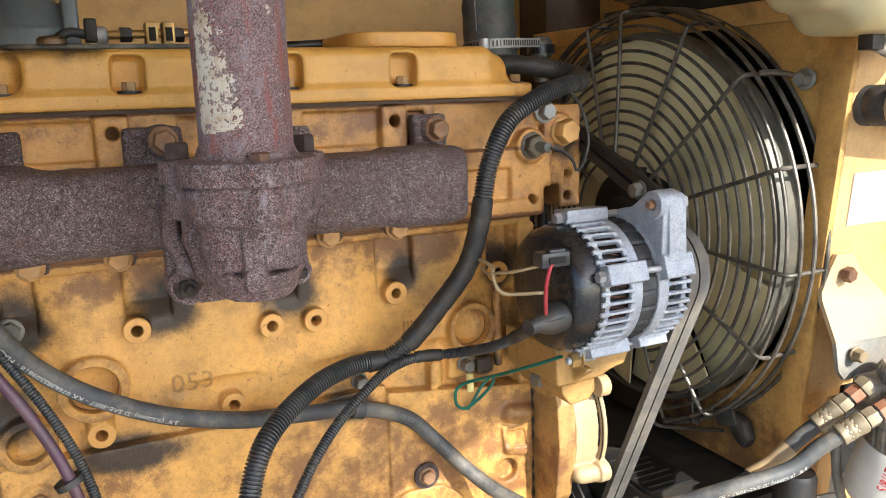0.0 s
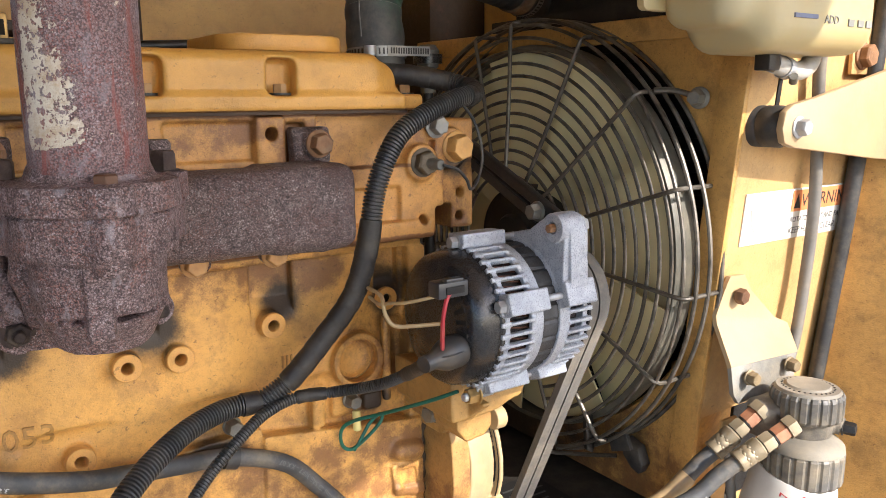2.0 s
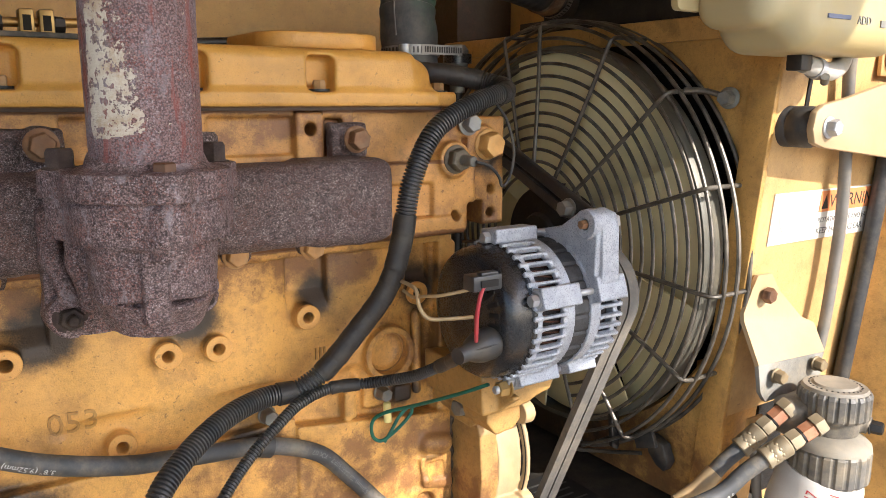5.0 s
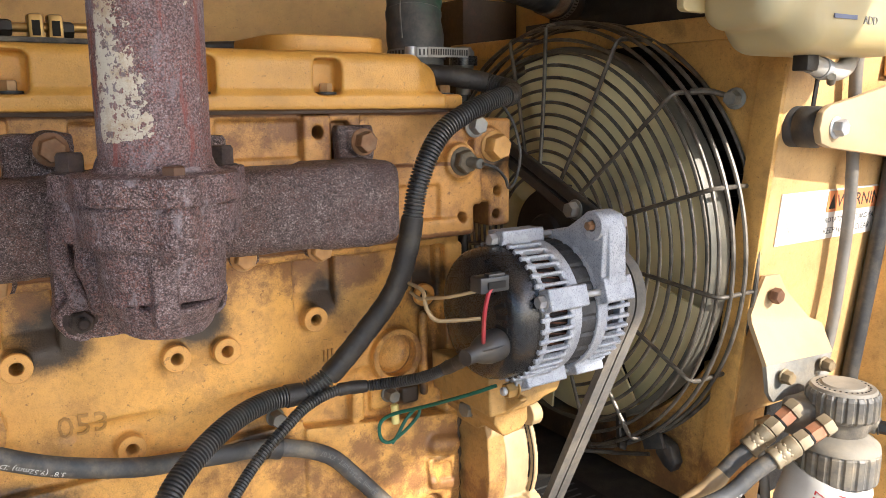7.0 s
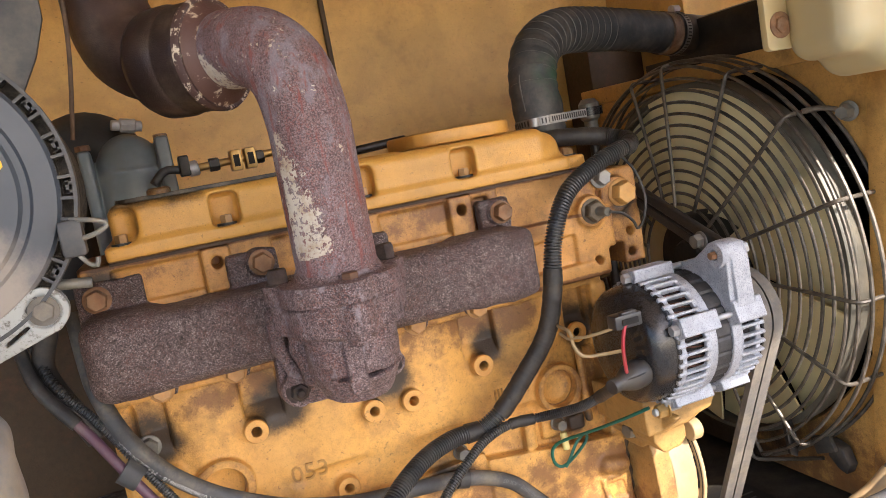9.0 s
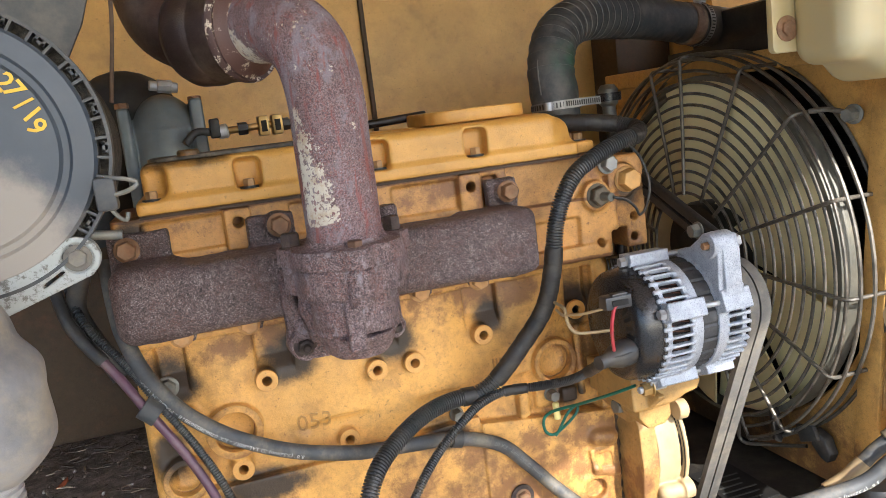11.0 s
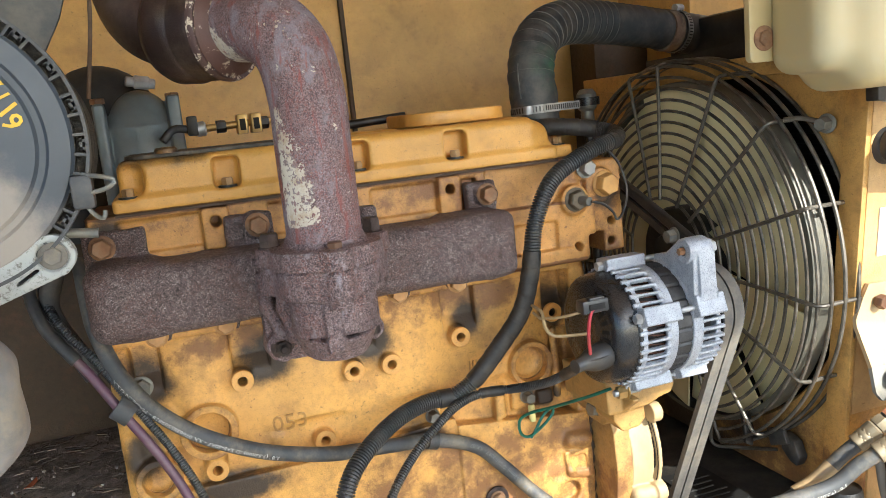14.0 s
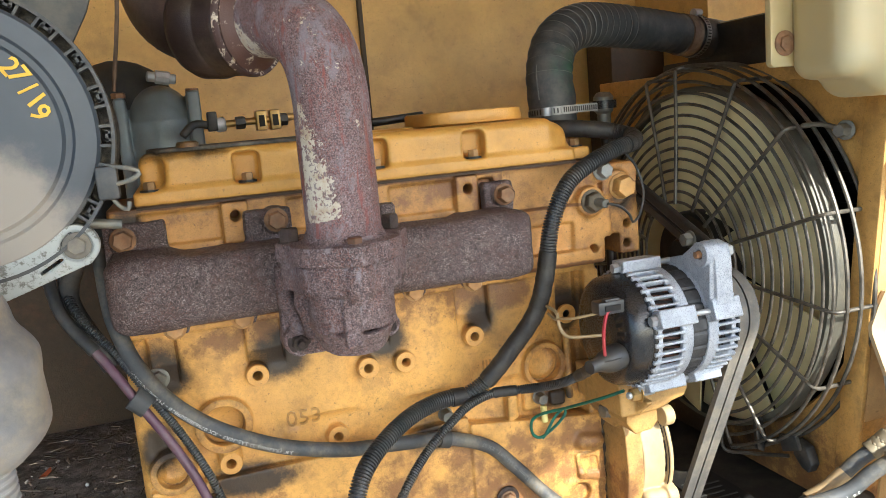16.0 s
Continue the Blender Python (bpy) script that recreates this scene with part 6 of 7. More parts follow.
def bent_plate(name, rows, material, label=""):
    """Sheet steel bent along straight lines."""
    bm = bmesh.new()
    front = [[bm.verts.new(Vector(a).lerp(Vector(b), i / 4)) for i in range(5)] for a, b in rows]
    for p, q in zip(front, front[1:]):
        for i in range(4):
            bm.faces.new((p[i], p[i + 1], q[i + 1], q[i]))
    bmesh.ops.recalc_face_normals(bm, faces=bm.faces[:])
    bmesh.ops.solidify(bm, geom=bm.faces[:], thickness=0.005)
    return part(name, bm, material, fb, label)


bent_plate("plate", [((0.572, -0.185, 1.037), (0.597, -0.185, 1.036)), ((0.563, -0.185, 1.022), (0.612, -0.185, 1.016)), ((0.553, -0.184, 0.997), (0.660, -0.184, 0.978)), ((0.552, -0.186, 0.989), (0.684, -0.186, 0.968)), ((0.5455, -0.2115, 0.949), (0.667, -0.2115, 0.943))], white_paint)
bent_plate("flange", [((0.546, -0.2105, 0.950), (0.666, -0.2105, 0.944)), ((0.550, -0.213, 0.918), (0.66, -0.213, 0.915)), ((0.56, -0.213, 0.906), (0.65, -0.213, 0.906))], flange_grey, "dirty grey mounting flange")
part("bracket_bolt", bolt((0.584, -0.188, 1.015), (0, -1, 0), 0.015, 0.009), copper, fb, "rust-red hexagon bolt")
for x in (0.570, 0.643):
    part("head_bolt", bolt((x, -0.2165, 0.9345), (-0.1, -1, 0), 0.0125, 0.009, 0.0085), dirty_brass_bolt, fb)
turn = Matrix.Translation((*FC, 0.90)) @ Matrix.Rotation(radians(1), 4, "Y") @ Matrix.Translation((-FC[0], -FC[1], -0.90))
sag = Matrix.Translation((*FC, 0.850)) @ Matrix.Rotation(radians(14), 4, Vector((0.82, 0.57, 0))) @ Matrix.Translation((-FC[0], -FC[1], -0.850))
for ob in fuel.children_recursive:
    if ob.name.split(".")[0] in ("canister", "printed_bar", "handwriting", "lettering"):
        ob.data.transform(sag)
    if ob.name.split(".")[0] not in ("head", "bleed_screw"):
        ob.data.transform(turn)

# ---- fuel hoses ----
def fitting(end, way, parent):
    """A crimped hose end with two rows of dimples, its swivel nut and the copper-coloured nut."""
    w, e = Vector(way).normalized(), Vector(end)
    ferrule = part("ferrule", lathe([(0.0092, -0.001), (0.0112, 0), (0.0116, 0.002), (0.0108, 0.004), (0.0110, 0.0065), (0.0102, 0.0085), (0.0112, 0.011), (0.0110, 0.014), (0.0102, 0.0165), (0.0112, 0.019), (0.0112, 0.027), (0.009, 0.029)], e, w, 28), brass_dull, parent, "crimped metal ferrule")
    turn = Matrix.Translation(e) @ basis(w)
    for k in range(10):
        for h in (0.0085, 0.0165):
            q = turn @ Matrix.Rotation(2 * math.pi * k / 10 + h * 40, 4, "Z")
            part("dimple", lathe([(0, 0.0012), (0.0016, 0.0006), (0.0022, 0)], q @ Vector((0.0102, 0, h)), q.to_3x3() @ Vector((1, 0, 0)), 8), brass_dull, ferrule)
    part("swivel_nut", bolt(e + w * 0.0300, w, 0.0180, 0.0125), brass_dull, parent)
    part("swivel_ring", lathe([(0.0075, 0), (0.0088, 0.001), (0.0088, 0.003), (0.0075, 0.004)], e + w * 0.0420, w, 24), dark_steel, parent)
    part("elbow_nut", bolt(e + w * 0.0450, w, 0.0170, 0.0150), copper_nut, parent, "copper-coloured nut")
    part("port_hexagon", bolt(e + w * 0.0590, w, 0.0200, 0.0110), brass_dull, parent)


copper_nut = simple("copper_nut", (0.36, 0.15, 0.075), 0.5, 0.2, 0.35, 90, 0.5, 0.3)
brass_dull = simple("brass_dull", (0.24, 0.195, 0.125), 0.5, 0.4, 0.3, 60, 0.3, 0.5)
feed = thing("fuel_hose", "grey rubber fuel hose with printed markings across the engine", "hose")
FEED = [(-0.266, 0.03, 1.17), (-0.263, 0.010, 1.121), (-0.258, -0.005, 1.093), (-0.244, -0.022, 1.056), (-0.221, -0.032, 1.020), (-0.194, -0.034, 0.992), (-0.160, -0.034, 0.967), (-0.109, -0.030, 0.940), (-0.048, -0.024, 0.920), (-0.010, -0.019, 0.913), (0.030, -0.014, 0.907), (0.079, -0.012, 0.901), (0.133, -0.012, 0.880),
        (0.167, -0.014, 0.846), (0.200, -0.028, 0.808), (0.228, -0.060, 0.785), (0.264, -0.105, 0.775), (0.327, -0.168, 0.793), (0.397, -0.215, 0.823), (0.460, -0.233, 0.836), (0.490, -0.2420, 0.8565), (0.5120, -0.2515, 0.8718)]
part("hose", tube(FEED, 0.0083, 20, 0.004), grey_rubber, feed)
part("hose_clip", tube([(0.0745, -0.012, 0.9022), (0.0885, -0.012, 0.8980)], 0.0108, 24), black_rubber, feed, "rubber-lined clip")
fitting((0.5085, -0.2500, 0.8695), (0.78, -0.36, 0.51), feed)
back = thing("fuel_hose", "second fuel hose with a taped end at the filter", "hose")
part("hose", tube([(0.262, -0.09, 0.757), (0.34, -0.15, 0.778), (0.42, -0.188, 0.802), (0.470, -0.202, 0.826), (0.497, -0.2110, 0.8520), (0.5170, -0.2195, 0.8695)], 0.0083, 20, 0.004), grey_rubber, back)
part("wrap", tube([(0.448, -0.1955, 0.8140), (0.470, -0.202, 0.826), (0.490, -0.2085, 0.8445)], 0.0095, 20, 0.004), tan_wire, back, "tan tape wrap")
fitting((0.5140, -0.2180, 0.8670), (0.70, -0.30, 0.62), back)
for at, way in (((0.330, -0.161, 0.787), (0.75, -0.55, 0.25)), ((0.264, -0.100, 0.767), (0.62, -0.77, 0.1))):
    tie = part("cable_tie", lathe([(0.0155, -0.0022), (0.0168, -0.0022), (0.0168, 0.0022), (0.0155, 0.0022)], at, way, 28), grey_rubber, feed)


def print_on(points, text, size, s0, tilt, r, parent, flip=False, ink=None):
    """Lettering that follows a hose."""
    f = frames(spline(points, 0.002))
    def bend(v):
        u = s0 - v.x if flip else s0 + v.x
        i = int(min(max(u / 0.002, 0), len(f) - 2))
        p, a, b, w = f[i]
        p = p + w * (u - 0.002 * i)
        q = tilt + (-v.y if flip else v.y) / r
        up = Vector((0, 0, 1)) - w * w.z
        up.normalize()
        out = w.cross(up)
        out = out if out.y < 0 else -out
        return p + (r + 0.0002) * (math.cos(q) * out + math.sin(q) * up)
    me = words(text, size, None, 0.0, bend)
    part("print", me, ink or ink_white, parent, "faint white hose print")


PRINT = "3/8'' (9.52mm) ID SAE-30R7 - KX 0766385509818 - MADE IN U.S.A"
print_on(FEED, PRINT, 0.0068, 0.322, -0.15, 0.0083, feed, True)
print_on(FEED, PRINT[:34], 0.0068, 0.655, 0.45, 0.0083, feed, True, simple("ink_worn", (0.15, 0.15, 0.145), 0.6))
print_on(FEED, PRINT[:43], 0.0072, 1.035, -0.05, 0.0083, feed, True)

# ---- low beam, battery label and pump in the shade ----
# Deck and rail are coloured dark in place of the shade under the fan.
grimy_shade_black = simple("grimy_shade_black", (0.020, 0.016, 0.012), 0.8, 0, 0.5, 40, 0.8, 0.12)
tagged(part("frame_beam", box(0.425, 0.70, -0.125, 0.42, 0.562, 0.733, 0.006), grimy_shade_black), "grimy frame deck under the fan, coloured black for the shade there", "beam", kind="structure")
tagged(part("cross_rail", box(0.425, 0.72, -0.205, -0.150, 0.562, 0.655, 0.006), dark_brown), "grimy brown rail in front of the frame deck, darkened for shade", "beam", kind="structure")
galvanised = simple("galvanised", (0.36, 0.37, 0.36), 0.5, 0.2, 0.3, 50, 0.3, 0.4)
ink_dim = simple("ink_dim", (0.045, 0.045, 0.043), 0.6)
PC = (0.526, -0.187)
pump = thing("lift_pump", "dusty metal pump with a dark body low beside the filter", "pump")
part("body", lathe([(0, 0), (0.0225, 0), (0.0225, 0.046), (0.020, 0.052), (0, 0.053)], (*PC, 0.746), (0, 0, 1), 40), dark_steel, pump, "dark cylindrical pump body")
part("neck", lathe([(0, 0), (0.0205, 0), (0.0205, 0.028), (0, 0.029)], (*PC, 0.710), (0, 0, 1), 40), brass_dull, pump)


def pump_base():
    x, y = PC
    c = Cast((x - 0.06, y - 0.06, 0.645), (x + 0.10, y + 0.05, 0.722), 0.0022)
    c.rod((x, y, 0.656), (x, y, 0.711), 0.034, k=0.004)
    c.rod((x - 0.030, y - 0.022, 0.656), (x - 0.030, y - 0.022, 0.704), 0.012, k=0.008)
    c.rod((x + 0.033, y - 0.026, 0.656), (x + 0.033, y - 0.026, 0.709), 0.013, k=0.008)
    c.pill((x + 0.020, y - 0.010, 0.690), (x + 0.080, y - 0.030, 0.680), 0.013, 0.008)
    c.rough(0.0005, 0.008, 5)
    return part("base", c.mesh("pump_base"), pale_cast, pump, "pale dusty cast base")


pale_cast = simple("pale_cast", (0.36, 0.31, 0.23), 0.7, 0.1, 0.4, 70, 0.8, 0.5)
part("rim", lathe([(0.0, 0), (0.0215, 0), (0.0245, 0.002), (0.0255, 0.005), (0.0245, 0.008), (0.0225, 0.009), (0, 0.009)], (*PC, 0.738), (0, 0, 1), 40), pale_cast, pump, "pale rolled rim")
pump_base()
for dx, dy in ((-0.030, -0.022), (0.033, -0.026)):
    part("base_bolt", bolt((PC[0] + dx, PC[1] + dy, 0.705), (0, 0, 1), 0.011, 0.006), dull_zinc, pump)
clip_plate = thing("stay_plate", "grey galvanised steel plate beside the pump", "plate")
part("plate", prism([(0.545, 0.761), (0.596, 0.755), (0.600, 0.739), (0.544, 0.743)], "y", -0.190, -0.186, 0.0006), galvanised, clip_plate)
drop = thing("drain_hose", "thin dusty hose hanging behind the filter", "hose")
part("hose", tube([(0.556, -0.200, 0.868), (0.561, -0.205, 0.838), (0.568, -0.207, 0.790), (0.580, -0.207, 0.757), (0.597, -0.206, 0.731), (0.629, -0.205, 0.682), (0.650, -0.204, 0.640)], 0.0052, 14, 0.004), conduit_grey, drop)
plate = thing("data_plate", "dark plate with unreadable fine print in the shade", "label")
part("plate", prism(rounded(0.430, 0.500, -0.060, 0.045, 0.004), "z", 0.7335, 0.7365), hole_dark, plate)
for i in range(7):
    part("print_bar", box(0.436, 0.478 + 0.006 * (i % 3), -0.052 + 0.013 * i, -0.049 + 0.013 * i, 0.7366, 0.7370), ink_dim, plate)

# ---- wiring on the engine ----
def loom(name, points, r, label, bits=(), straps=()):
    """A corrugated loom; bits: stretches of tape as shares of the way."""
    ob = thing(name, label, "cable")
    part("sleeve", tube(points, r, 18, ridges=min(0.0022, r * 0.24), pitch=0.0033 if r > 0.008 else 0.0028), loom_plastic, ob)
    line = spline(points, 0.0013)
    for a, b in bits:
        part("tape", tube(None, lambda q, n=(b - a) * len(line) * 0.0013 / 0.017: r + 0.0005 + 0.0006 * ((q * n) % 1.0), 20, line=line[int(a * len(line)) : int(b * len(line)) + 1]), tape, ob, "black tape wrap")
    return ob


MAIN = [(0.262, 0.045, 1.252), (0.300, 0.020, 1.249), (0.335, 0.005, 1.243), (0.350, -0.018, 1.236), (0.340, -0.038, 1.229), (0.312, -0.050, 1.225), (0.272, -0.058, 1.212), (0.236, -0.062, 1.190), (0.213, -0.062, 1.145), (0.204, -0.058, 1.09), (0.192, -0.050, 1.045), (0.162, -0.040, 1.003), (0.133, -0.032, 0.970), (0.105, -0.026, 0.952)]
loom("wiring_loom", MAIN, 0.0098, "thick black corrugated wiring loom down the engine side", ((0.0, 0.17), (0.205, 0.285), (0.62, 0.94)))
LOW = [(0.105, -0.026, 0.954), (0.071, -0.028, 0.954), (0.030, -0.048, 0.950), (-0.012, -0.076, 0.936), (-0.040, -0.098, 0.915), (-0.058, -0.115, 0.87), (-0.07, -0.12, 0.78)]
loom("wiring_loom", LOW, 0.0098, "thick black corrugated loom running down past the hose", ((0.0, 0.05),))
THIN = [(0.204, -0.159, 1.009), (0.206, -0.130, 0.992), (0.196, -0.090, 0.970), (0.170, -0.052, 0.957), (0.135, -0.040, 0.955), (0.105, -0.042, 0.948), (0.080, -0.050, 0.936), (0.045, -0.060, 0.912), (0.012, -0.078, 0.884), (-0.02, -0.095, 0.84), (-0.05, -0.10, 0.76)]
loom("wiring_loom", THIN, 0.0054, "thin black corrugated loom from the alternator", ((0.02, 0.10), (0.30, 0.36)))


def wire(name, points, r, material, label):
    return tagged(part(name, tube(points, r, 8, 0.003), material), label, "wire")


wire("wire", [(0.224, -0.170, 1.070), (0.216, -0.171, 1.067), (0.211, -0.171, 1.050), (0.212, -0.168, 1.034), (0.216, -0.162, 1.016)], 0.0019, red_wire, "red wire into the alternator plug")
wire("wire", [(0.224, -0.166, 1.070), (0.212, -0.160, 1.065), (0.196, -0.138, 1.057), (0.195, -0.112, 1.051), (0.196, -0.092, 1.046), (0.198, -0.070, 1.048)], 0.0016, tan_wire, "tan wire from the loom to the plug")
wire("wire", [(0.236, -0.130, 1.030), (0.216, -0.120, 1.029), (0.200, -0.112, 1.030), (0.194, -0.106, 1.040), (0.196, -0.096, 1.054), (0.198, -0.068, 1.056)], 0.0019, tan_wire, "tan wire bent back to the loom")
wire("wire", [(0.262, -0.120, 0.958), (0.245, -0.095, 0.944), (0.225, -0.05, 0.922), (0.205, -0.020, 0.908), (0.195, -0.012, 0.898), (0.195, -0.012, 0.882), (0.205, -0.013, 0.875), (0.222, -0.015, 0.884), (0.238, -0.016, 0.898), (0.238, -0.016, 0.907), (0.226, -0.014, 0.898), (0.214, -0.013, 0.880), (0.206, -0.014, 0.872)], 0.0019, green_wire, "green wire looped at the sender")
wire("wire", [(0.290, -0.058, 1.162), (0.305, -0.060, 1.157), (0.318, -0.058, 1.146), (0.325, -0.055, 1.136), (0.338, -0.05, 1.145), (0.347, -0.045, 1.17), (0.340, -0.042, 1.20), (0.322, -0.045, 1.220)], 0.0016, black_rubber, "thin dark wire looping from the sender")
lug = part("terminal_lug", rod((0.213, -0.010, 0.914), (0.213, -0.012, 0.893), 0.0042, 12, 0.001), simple("pale_yellow", (0.68, 0.58, 0.22), 0.5))
tagged(lug, "pale yellow cable lug under the sender", "cable lug")
clipb = part("clip_stud", bolt((0.088, 0.002, 0.925), (0, -1, 0), 0.014, 0.012, 0.009), dull_zinc)
tagged(clipb, "zinc bolt holding the hose clip", "bolt")

PURPLE = [(-0.320, 0.03, 1.16), (-0.306, 0.0, 1.112), (-0.271, -0.022, 1.062), (-0.246, -0.036, 1.020), (-0.217, -0.044, 0.968), (-0.195, -0.052, 0.917), (-0.182, -0.058, 0.86), (-0.175, -0.06, 0.78)]
tagged(part("purple_cable", tube(PURPLE, 0.0048, 14, 0.005), purple_hose), "dull purple cable beside a thin loom", "cable")
part_line = spline(PURPLE, 0.003)
tagged(part("cable_wrap", tube(None, lambda q: 0.0062 + 0.0006 * ((q * 9) % 1.0), 14, line=part_line[: int(len(part_line) * 0.26)]), black_rubber), "black tape wrapped round the purple cable", "tape")
SIDE = [(x + 0.011, y + 0.006, z + 0.004) for x, y, z in PURPLE]
loom("wiring_loom", SIDE, 0.0046, "thin black corrugated loom beside the purple cable")
tagged(part("cable_strap", tube([(-0.250, -0.034, 1.026), (-0.234, -0.036, 1.011)], 0.0125, 16), grey_rubber), "grey tape strap round three cables", "strap")
tagged(part("cable_strap", tube([(-0.194, -0.050, 0.908), (-0.190, -0.051, 0.898)], 0.0125, 16), black_rubber), "black tie round cable and loom", "strap")

# ---- behind the rocker cover ----
intake = thing("intake_elbow", "blue-grey cast intake elbow behind the engine", "casting")


def intake_body():
    c = Cast((-0.31, 0.15, 1.20), (-0.11, 0.38, 1.40), 0.0026)
    c.rod((-0.190, 0.27, 1.21), (-0.189, 0.27, 1.302), 0.046, 0.0415, k=0.008)
    c.pill((-0.189, 0.27, 1.302), (-0.189, 0.275, 1.310), 0.0412, 0.008)
    c.box(-0.243, -0.228, 0.238, 0.275, 1.20, 1.336, 0.004, 0.006)
    c.box(-0.153, -0.136, 0.235, 0.270, 1.20, 1.340, 0.004, 0.006)
    return part("body", c.mesh("intake_body"), grey_cast, intake)


intake_body()
for x in (-0.2355, -0.1445):
    part("flange_bolt", bolt((x, 0.250, 1.336), (0, 0, 1), 0.016, 0.007), bolt_rust, intake)
intake_rubber = simple("intake_rubber", (0.020, 0.024, 0.027), 0.6, 0, 0.3, 40, 0.2, 0.1)
intake_hose = thing("intake_hose", "wide black rubber intake hose with a steel clamp", "hose")
part("hose", tube([(-0.205, 0.300, 1.310), (-0.220, 0.310, 1.335), (-0.246, 0.325, 1.341), (-0.272, 0.335, 1.318), (-0.290, 0.34, 1.27), (-0.30, 0.34, 1.15)], 0.049, 32, 0.008), intake_rubber, intake_hose)
part("clamp_screw", rod((-0.198, 0.237, 1.361), (-0.163, 0.242, 1.355), 0.0065, 12, 0.001), zinc, intake_hose, "steel worm screw")
part("clamp_screw", rod((-0.188, 0.237, 1.3595), (-0.170, 0.239, 1.3565), 0.0085, 8, 0.001), zinc, intake_hose)
rail = thing("fuel_rail", "brass fuel line fittings along the rocker cover", "fuel line")
part("line", rod((-0.13, 0.17, 1.291), (0.02, 0.17, 1.296), 0.0045, 12), brass, rail)
part("line", rod((0.03, 0.15, 1.276), (0.14, 0.15, 1.282), 0.0055, 12), dark_steel, rail, "dark steel line")
for x, a, b in ((-0.10, 0.014, 0.012), (-0.075, 0.022, 0.009), (-0.058, 0.022, 0.009), (-0.047, 0.014, 0.012)):
    if a > 0.015:
        clip = part("clip", box(x, x + 0.013, 0.158, 0.182, 1.280, 1.305, 0.002), brass, rail, "brass clip")
        part("slot", box(x + 0.003, x + 0.010, 0.1572, 0.160, 1.285, 1.299), hole_dark, clip)
    else:
        part("nut", bolt((x, 0.17, 1.292), (1, 0, 0), a, b), dark_steel, rail)
part("clip", box(-0.134, -0.122, 0.160, 0.180, 1.284, 1.308, 0.002), dark_steel, rail)
part("cap", rod((-0.125, 0.17, 1.291), (-0.112, 0.17, 1.292), 0.009, 16, 0.002), zinc, rail)
part("loop", tube([(-0.165, 0.16, 1.281), (-0.15, 0.165, 1.294), (-0.128, 0.17, 1.291)], 0.005, 10), black_rubber, rail)
nib = thing("grey_fitting", "small grey fitting behind the exhaust pipe", "fitting")
part("body", box(0.012, 0.040, 0.06, 0.085, 1.262, 1.288, 0.005), grey_cast, nib)

# ---- air cleaner ----
air = thing("air_cleaner", "large black plastic air cleaner with dusty round cover", "air cleaner")
AX, AZ, AY = -0.331, 1.292, -0.200
cover_plastic = Stuff("cover_plastic", 0.36)
film = cover_plastic.step(cover_plastic.math("ADD", cover_plastic.near((AX + 0.01, AY, AZ - 0.075), 0.02, 0.10), cover_plastic.math("SUBTRACT", cover_plastic.noise(24, 7, 0.7), 0.5)), 0.15, 0.75)
cover_plastic.color(cover_plastic.mix(film, cover_plastic.mix(cover_plastic.step(cover_plastic.noise(9, 5), 0.35, 0.65), (0.044, 0.052, 0.064), (0.066, 0.074, 0.086)), (0.28, 0.24, 0.20)))
cover_plastic.set("Roughness", cover_plastic.math("ADD", cover_plastic.math("MULTIPLY", film, 0.3), 0.42))
cover_plastic.bump(cover_plastic.noise(300, 4), 0.1, 0.001)
cover_plastic = cover_plastic.mat
part("cover", lathe([(0, -0.002), (0.018, -0.002), (0.020, 0.0), (0.074, 0.0), (0.0765, 0.003), (0.081, 0.003), (0.0835, 0.0), (0.098, 0.001), (0.1005, 0.004), (0.1005, 0.02), (0.10, 0.03)], (AX, AY, AZ), (0, 1, 0), 96), cover_plastic, air, "dusty black end cover with moulded rings")
part("drum", lathe([(0.0995, 0.004), (0.1008, 0.004), (0.1008, 0.015), (0.1095, 0.015), (0.1095, 0.024), (0.104, 0.026), (0.104, 0.20), (0, 0.20)], (AX, AY, AZ), (0, 1, 0), 96), dusty_pocket, air)
part("rim", lathe([(0.1085, 0.001), (0.1112, 0.001), (0.1112, 0.018), (0.1085, 0.018), (0.1085, 0.001)], (AX, AY, AZ), (0, 1, 0), 96), filter_plastic, air)


def rim_rib(turn, r0, r1, half, deep):
    m = Matrix.Translation((AX, AY + 0.010, AZ)) @ Matrix.Rotation(-turn, 4, "Y")
    bm = box(r0, r1, -deep, 0.0055, -half, half)
    bmesh.ops.transform(bm, matrix=m, verts=bm.verts[:])
    part("rim_rib", bm, filter_plastic, air)


for i in range(44):
    a = 2 * math.pi * i / 44
    rim_rib(a, 0.1000, 0.1095, 0.0011, 0.007)
    if i % 2:
        for k in (0.3, 0.68):
            rim_rib(a + k * 2 * math.pi / 44, 0.1040, 0.1095, 0.0011, 0.006)
        rim_rib(a + 0.5 * 2 * math.pi / 44, 0.1040, 0.1062, 0.0045, 0.006)
clip = part("latch", tube([(-0.229, -0.206, 1.262), (-0.214, -0.212, 1.259), (-0.206, -0.212, 1.255), (-0.213, -0.212, 1.250), (-0.230, -0.205, 1.245), (-0.225, -0.206, 1.232), (-0.218, -0.210, 1.228), (-0.216, -0.210, 1.236)], 0.0018, 8, 0.003), dull_zinc, air, "steel wire latch")
part("latch_block", box(-0.238, -0.222, -0.210, -0.196, 1.236, 1.262, 0.003), filter_plastic, air)
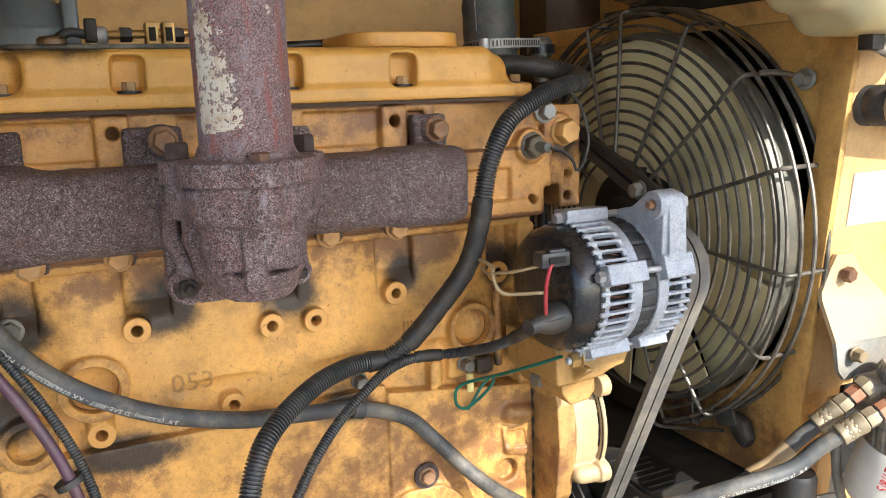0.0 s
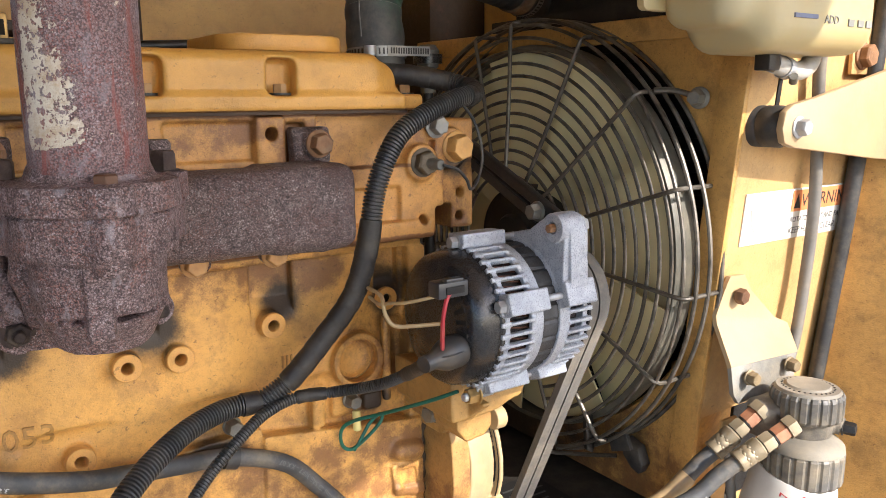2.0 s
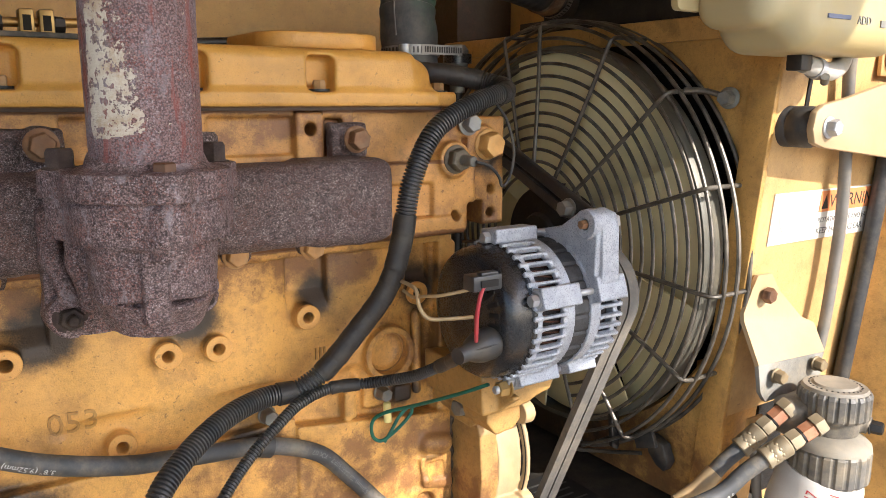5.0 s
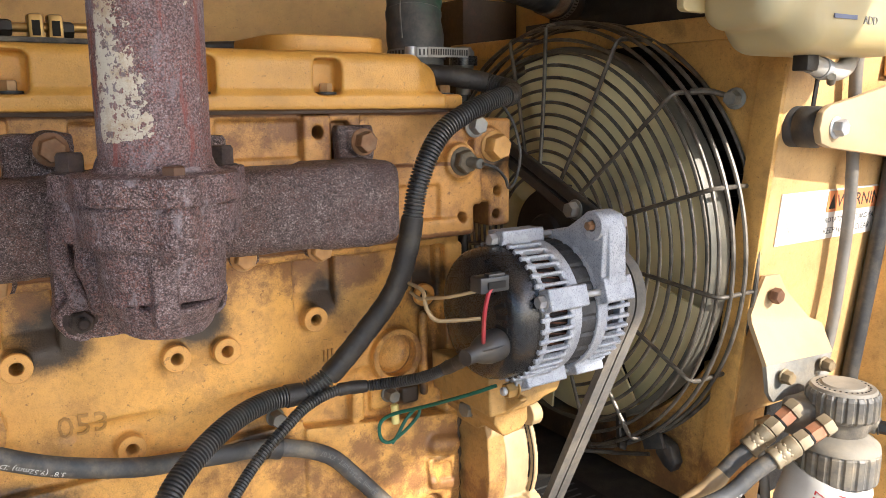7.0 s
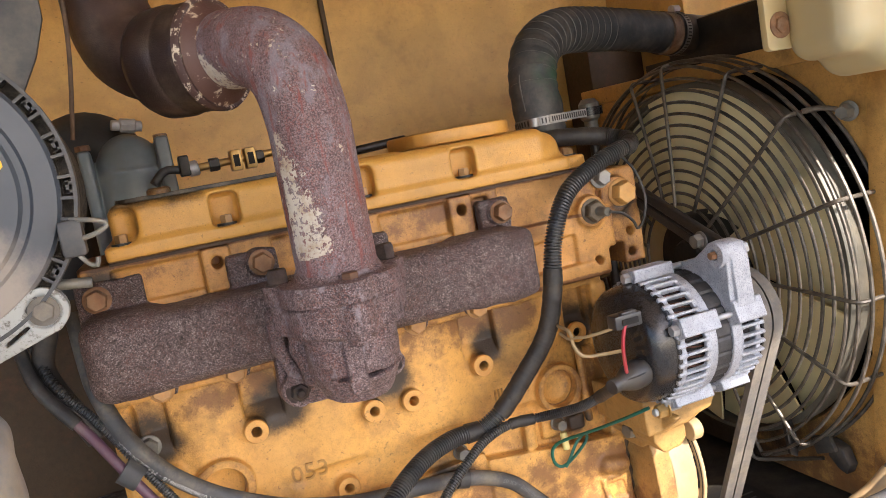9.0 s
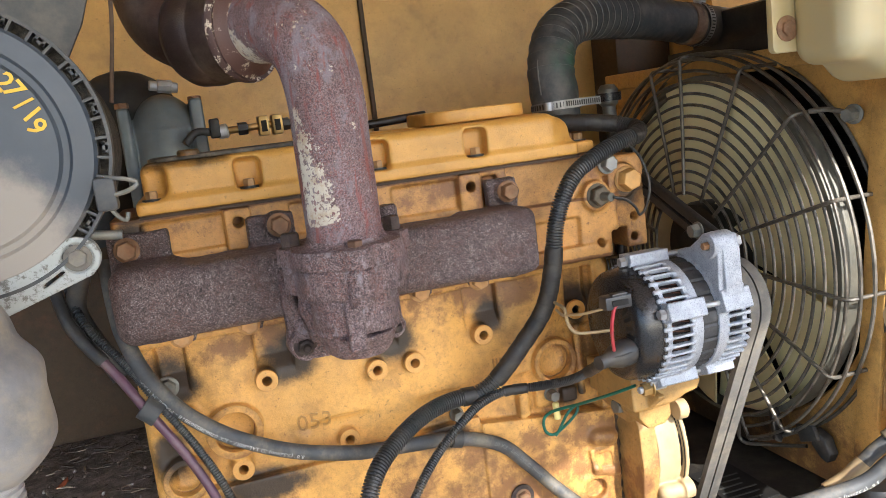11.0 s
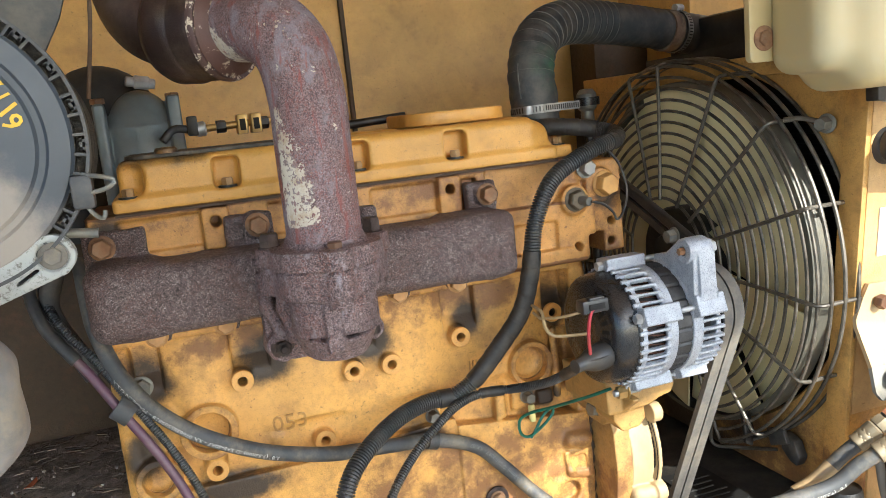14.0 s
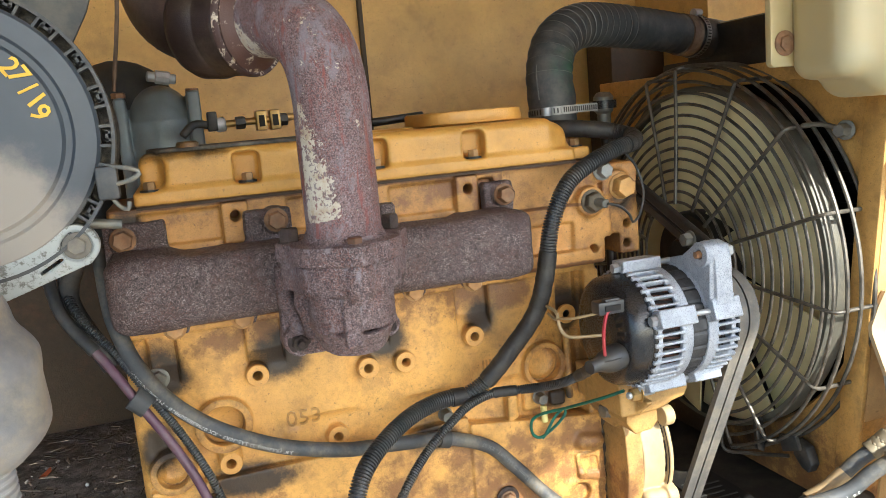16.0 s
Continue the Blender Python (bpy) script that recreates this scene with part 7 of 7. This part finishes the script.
for body, x, z, turn in (("2", -0.2925, 1.3405, -58), ("7", -0.2870, 1.3345, -60), ("/", -0.2815, 1.3210, -52), ("1", -0.2785, 1.3150, -56), ("9", -0.2770, 1.3065, -62)):
    part("handwriting", words(body, 0.0205, pose(x, AY - 0.0008, z, 90, 0, 0) @ pose(0, 0, 0, 0, 0, turn), 0.0006, fat=0.0003), ink_yellow, air, "yellow handwritten date")
lever = thing("steel_lever", "weathered white metal lever with a pivot bolt", "lever")


def lever_body():
    c = Cast((-0.40, -0.225, 1.12), (-0.232, -0.16, 1.235), 0.0016)
    c.slab([(-0.250, 1.1885), (-0.305, 1.170), (-0.395, 1.140), (-0.395, 1.190), (-0.300, 1.205), (-0.264, 1.219)], "y", -0.198, -0.186, 0.0, 0.001)
    c.rod((-0.2595, -0.198, 1.203), (-0.2595, -0.186, 1.203), 0.0165, k=0.001)
    c.rod((-0.2595, -0.21, 1.203), (-0.2595, -0.195, 1.203), 0.0115, k=0.001, cut=True)
    c.slab([(-0.288, 1.1855), (-0.271, 1.1955), (-0.270, 1.193), (-0.287, 1.183)], "y", -0.21, -0.18, 0.0, 0.001, True)
    return part("arm", c.mesh("lever_body"), chalk, lever)


chalk = Stuff("chalky_metal", 0.7)
chalk.color(chalk.mix(chalk.step(chalk.noise(120, 7, 0.75), 0.50, 0.62), (0.34, 0.345, 0.32), (0.13, 0.12, 0.10)))
chalk.bump(chalk.noise(200, 5), 0.6, 0.001)
chalk = chalk.mat
lever_body()
part("pivot", bolt((-0.2595, -0.1955, 1.203), (0, -1, 0), 0.013, 0.004, 0.0105), dirty_alu, lever)
part("rope_end", rod((-0.250, -0.18, 1.2175), (-0.226, -0.18, 1.2145), 0.004, 10), dull_zinc, lever, "frayed cable end")
duct = thing("drain_duct", "dusty grey rubber duct with a ribbed hose below", "duct")


def duct_body():
    c = Cast((-0.42, -0.33, 1.05), (-0.268, -0.20, 1.21), 0.0028)
    c.pill((-0.331, -0.25, 1.098), (-0.331, -0.25, 1.128), 0.044, 0.01)
    c.pill((-0.340, -0.25, 1.150), (-0.338, -0.25, 1.158), 0.037, 0.004)
    c.rod((-0.338, -0.25, 1.15), (-0.340, -0.25, 1.20), 0.030, 0.028, k=0.01)
    c.rough(0.0012, 0.02, 12)
    return part("bellows", c.mesh("duct_body"), simple("grey_duct", (0.20, 0.19, 0.185), 0.6, 0, 0.4, 45, 0.3, 0.7), duct)


duct_body()
part("ribbed_hose", tube([(-0.345, -0.25, 1.07), (-0.343, -0.25, 0.98), (-0.34, -0.245, 0.85), (-0.33, -0.24, 0.72)], 0.028, 28, ridges=0.0018, pitch=0.006), simple("grey_hose", (0.30, 0.29, 0.28), 0.55, 0, 0.2, 30, 0.3, 0.4), duct, "light grey ribbed hose")
hanger = thing("filter_hanger", "dark grey folded steel bracket above the air cleaner", "bracket")
part("plate", prism([(-0.50, 1.50), (-0.222, 1.50), (-0.224, 1.425), (-0.235, 1.395), (-0.258, 1.355), (-0.29, 1.315), (-0.50, 1.315)], "y", -0.08, -0.074, 0.001), filter_plastic, hanger)
part("pull_wire", tube([(-0.203, -0.10, 1.49), (-0.208, -0.10, 1.402), (-0.222, -0.10, 1.321)], 0.0018, 8), simple("rusty_wire", (0.10, 0.06, 0.035), 0.8, 0, 0.4, 300, 0.6), hanger, "thin rusty wire")
dark_hose = part("black_hose", tube([(-0.30, 0.02, 1.22), (-0.288, 0.01, 1.17), (-0.300, 0.02, 1.125), (-0.28, 0.0, 1.08), (-0.265, -0.01, 1.05)], 0.010, 16), black_rubber)
tagged(dark_hose, "black rubber hose beside the engine", "hose")


# ---- litter on the bay floor ----
straw = Stuff("straw", 0.8)
shade = straw.node("ShaderNodeNewGeometry").outputs["Random Per Island"]
straw.color(straw.mix(straw.step(shade, 0.55, 1.0), (0.06, 0.048, 0.034), (0.42, 0.36, 0.27)))
straw = straw.mat


def chips():
    """Pale pebbles and a few dry leaf scraps."""
    bm, rnd = bmesh.new(), random.Random(8)
    for _ in range(70):
        r = rnd.uniform(0.0008, 0.0026)
        at = pose(rnd.uniform(-0.62, -0.27), rnd.uniform(-0.18, 0.30), 0.8625 + r * 0.4, rnd.uniform(0, 90), rnd.uniform(0, 90), 0)
        bmesh.ops.create_icosphere(bm, subdivisions=1, radius=r, matrix=at @ Matrix.Diagonal((1, 1.3, 0.7, 1)))
    return tagged(part("pebbles", bm, simple("pebble", (0.40, 0.38, 0.35), 0.8)), "small pale pebbles scattered on the dirt", "pebbles", kind="stuff")


chips()
leaf = part("dry_leaf", prism([(-0.372, -0.070), (-0.366, -0.052), (-0.362, -0.038), (-0.359, -0.053), (-0.362, -0.068)], "z", 0.866, 0.8668, m=Matrix.Translation((-0.024, 0.285, 0))), simple("leaf_orange", (0.42, 0.12, 0.05), 0.7, 0, 0.3))
tagged(leaf, "small dry orange leaf lying on the dirt", "leaf")


def litter(count=1100):
    bm = bmesh.new()
    rnd = random.Random(4)
    for _ in range(count):
        x, y, a = rnd.uniform(-0.8, -0.26), rnd.uniform(-0.2, 0.38), rnd.uniform(0, math.pi)
        n, w = 0.0015 + 0.011 * rnd.random() ** 2.5, rnd.uniform(0.0003, 0.0011)
        box(-n, n, -w, w, 0.0, 0.001, bm=bm)
        bmesh.ops.transform(bm, matrix=pose(x, y, 0.863 + rnd.uniform(0, 0.003), rnd.uniform(-8, 8), rnd.uniform(-12, 12), math.degrees(a)), verts=bm.verts[-8:])
    return tagged(part("straw_litter", bm, straw), "scattered straw and bark bits on the dirt", "litter", kind="stuff")


litter()
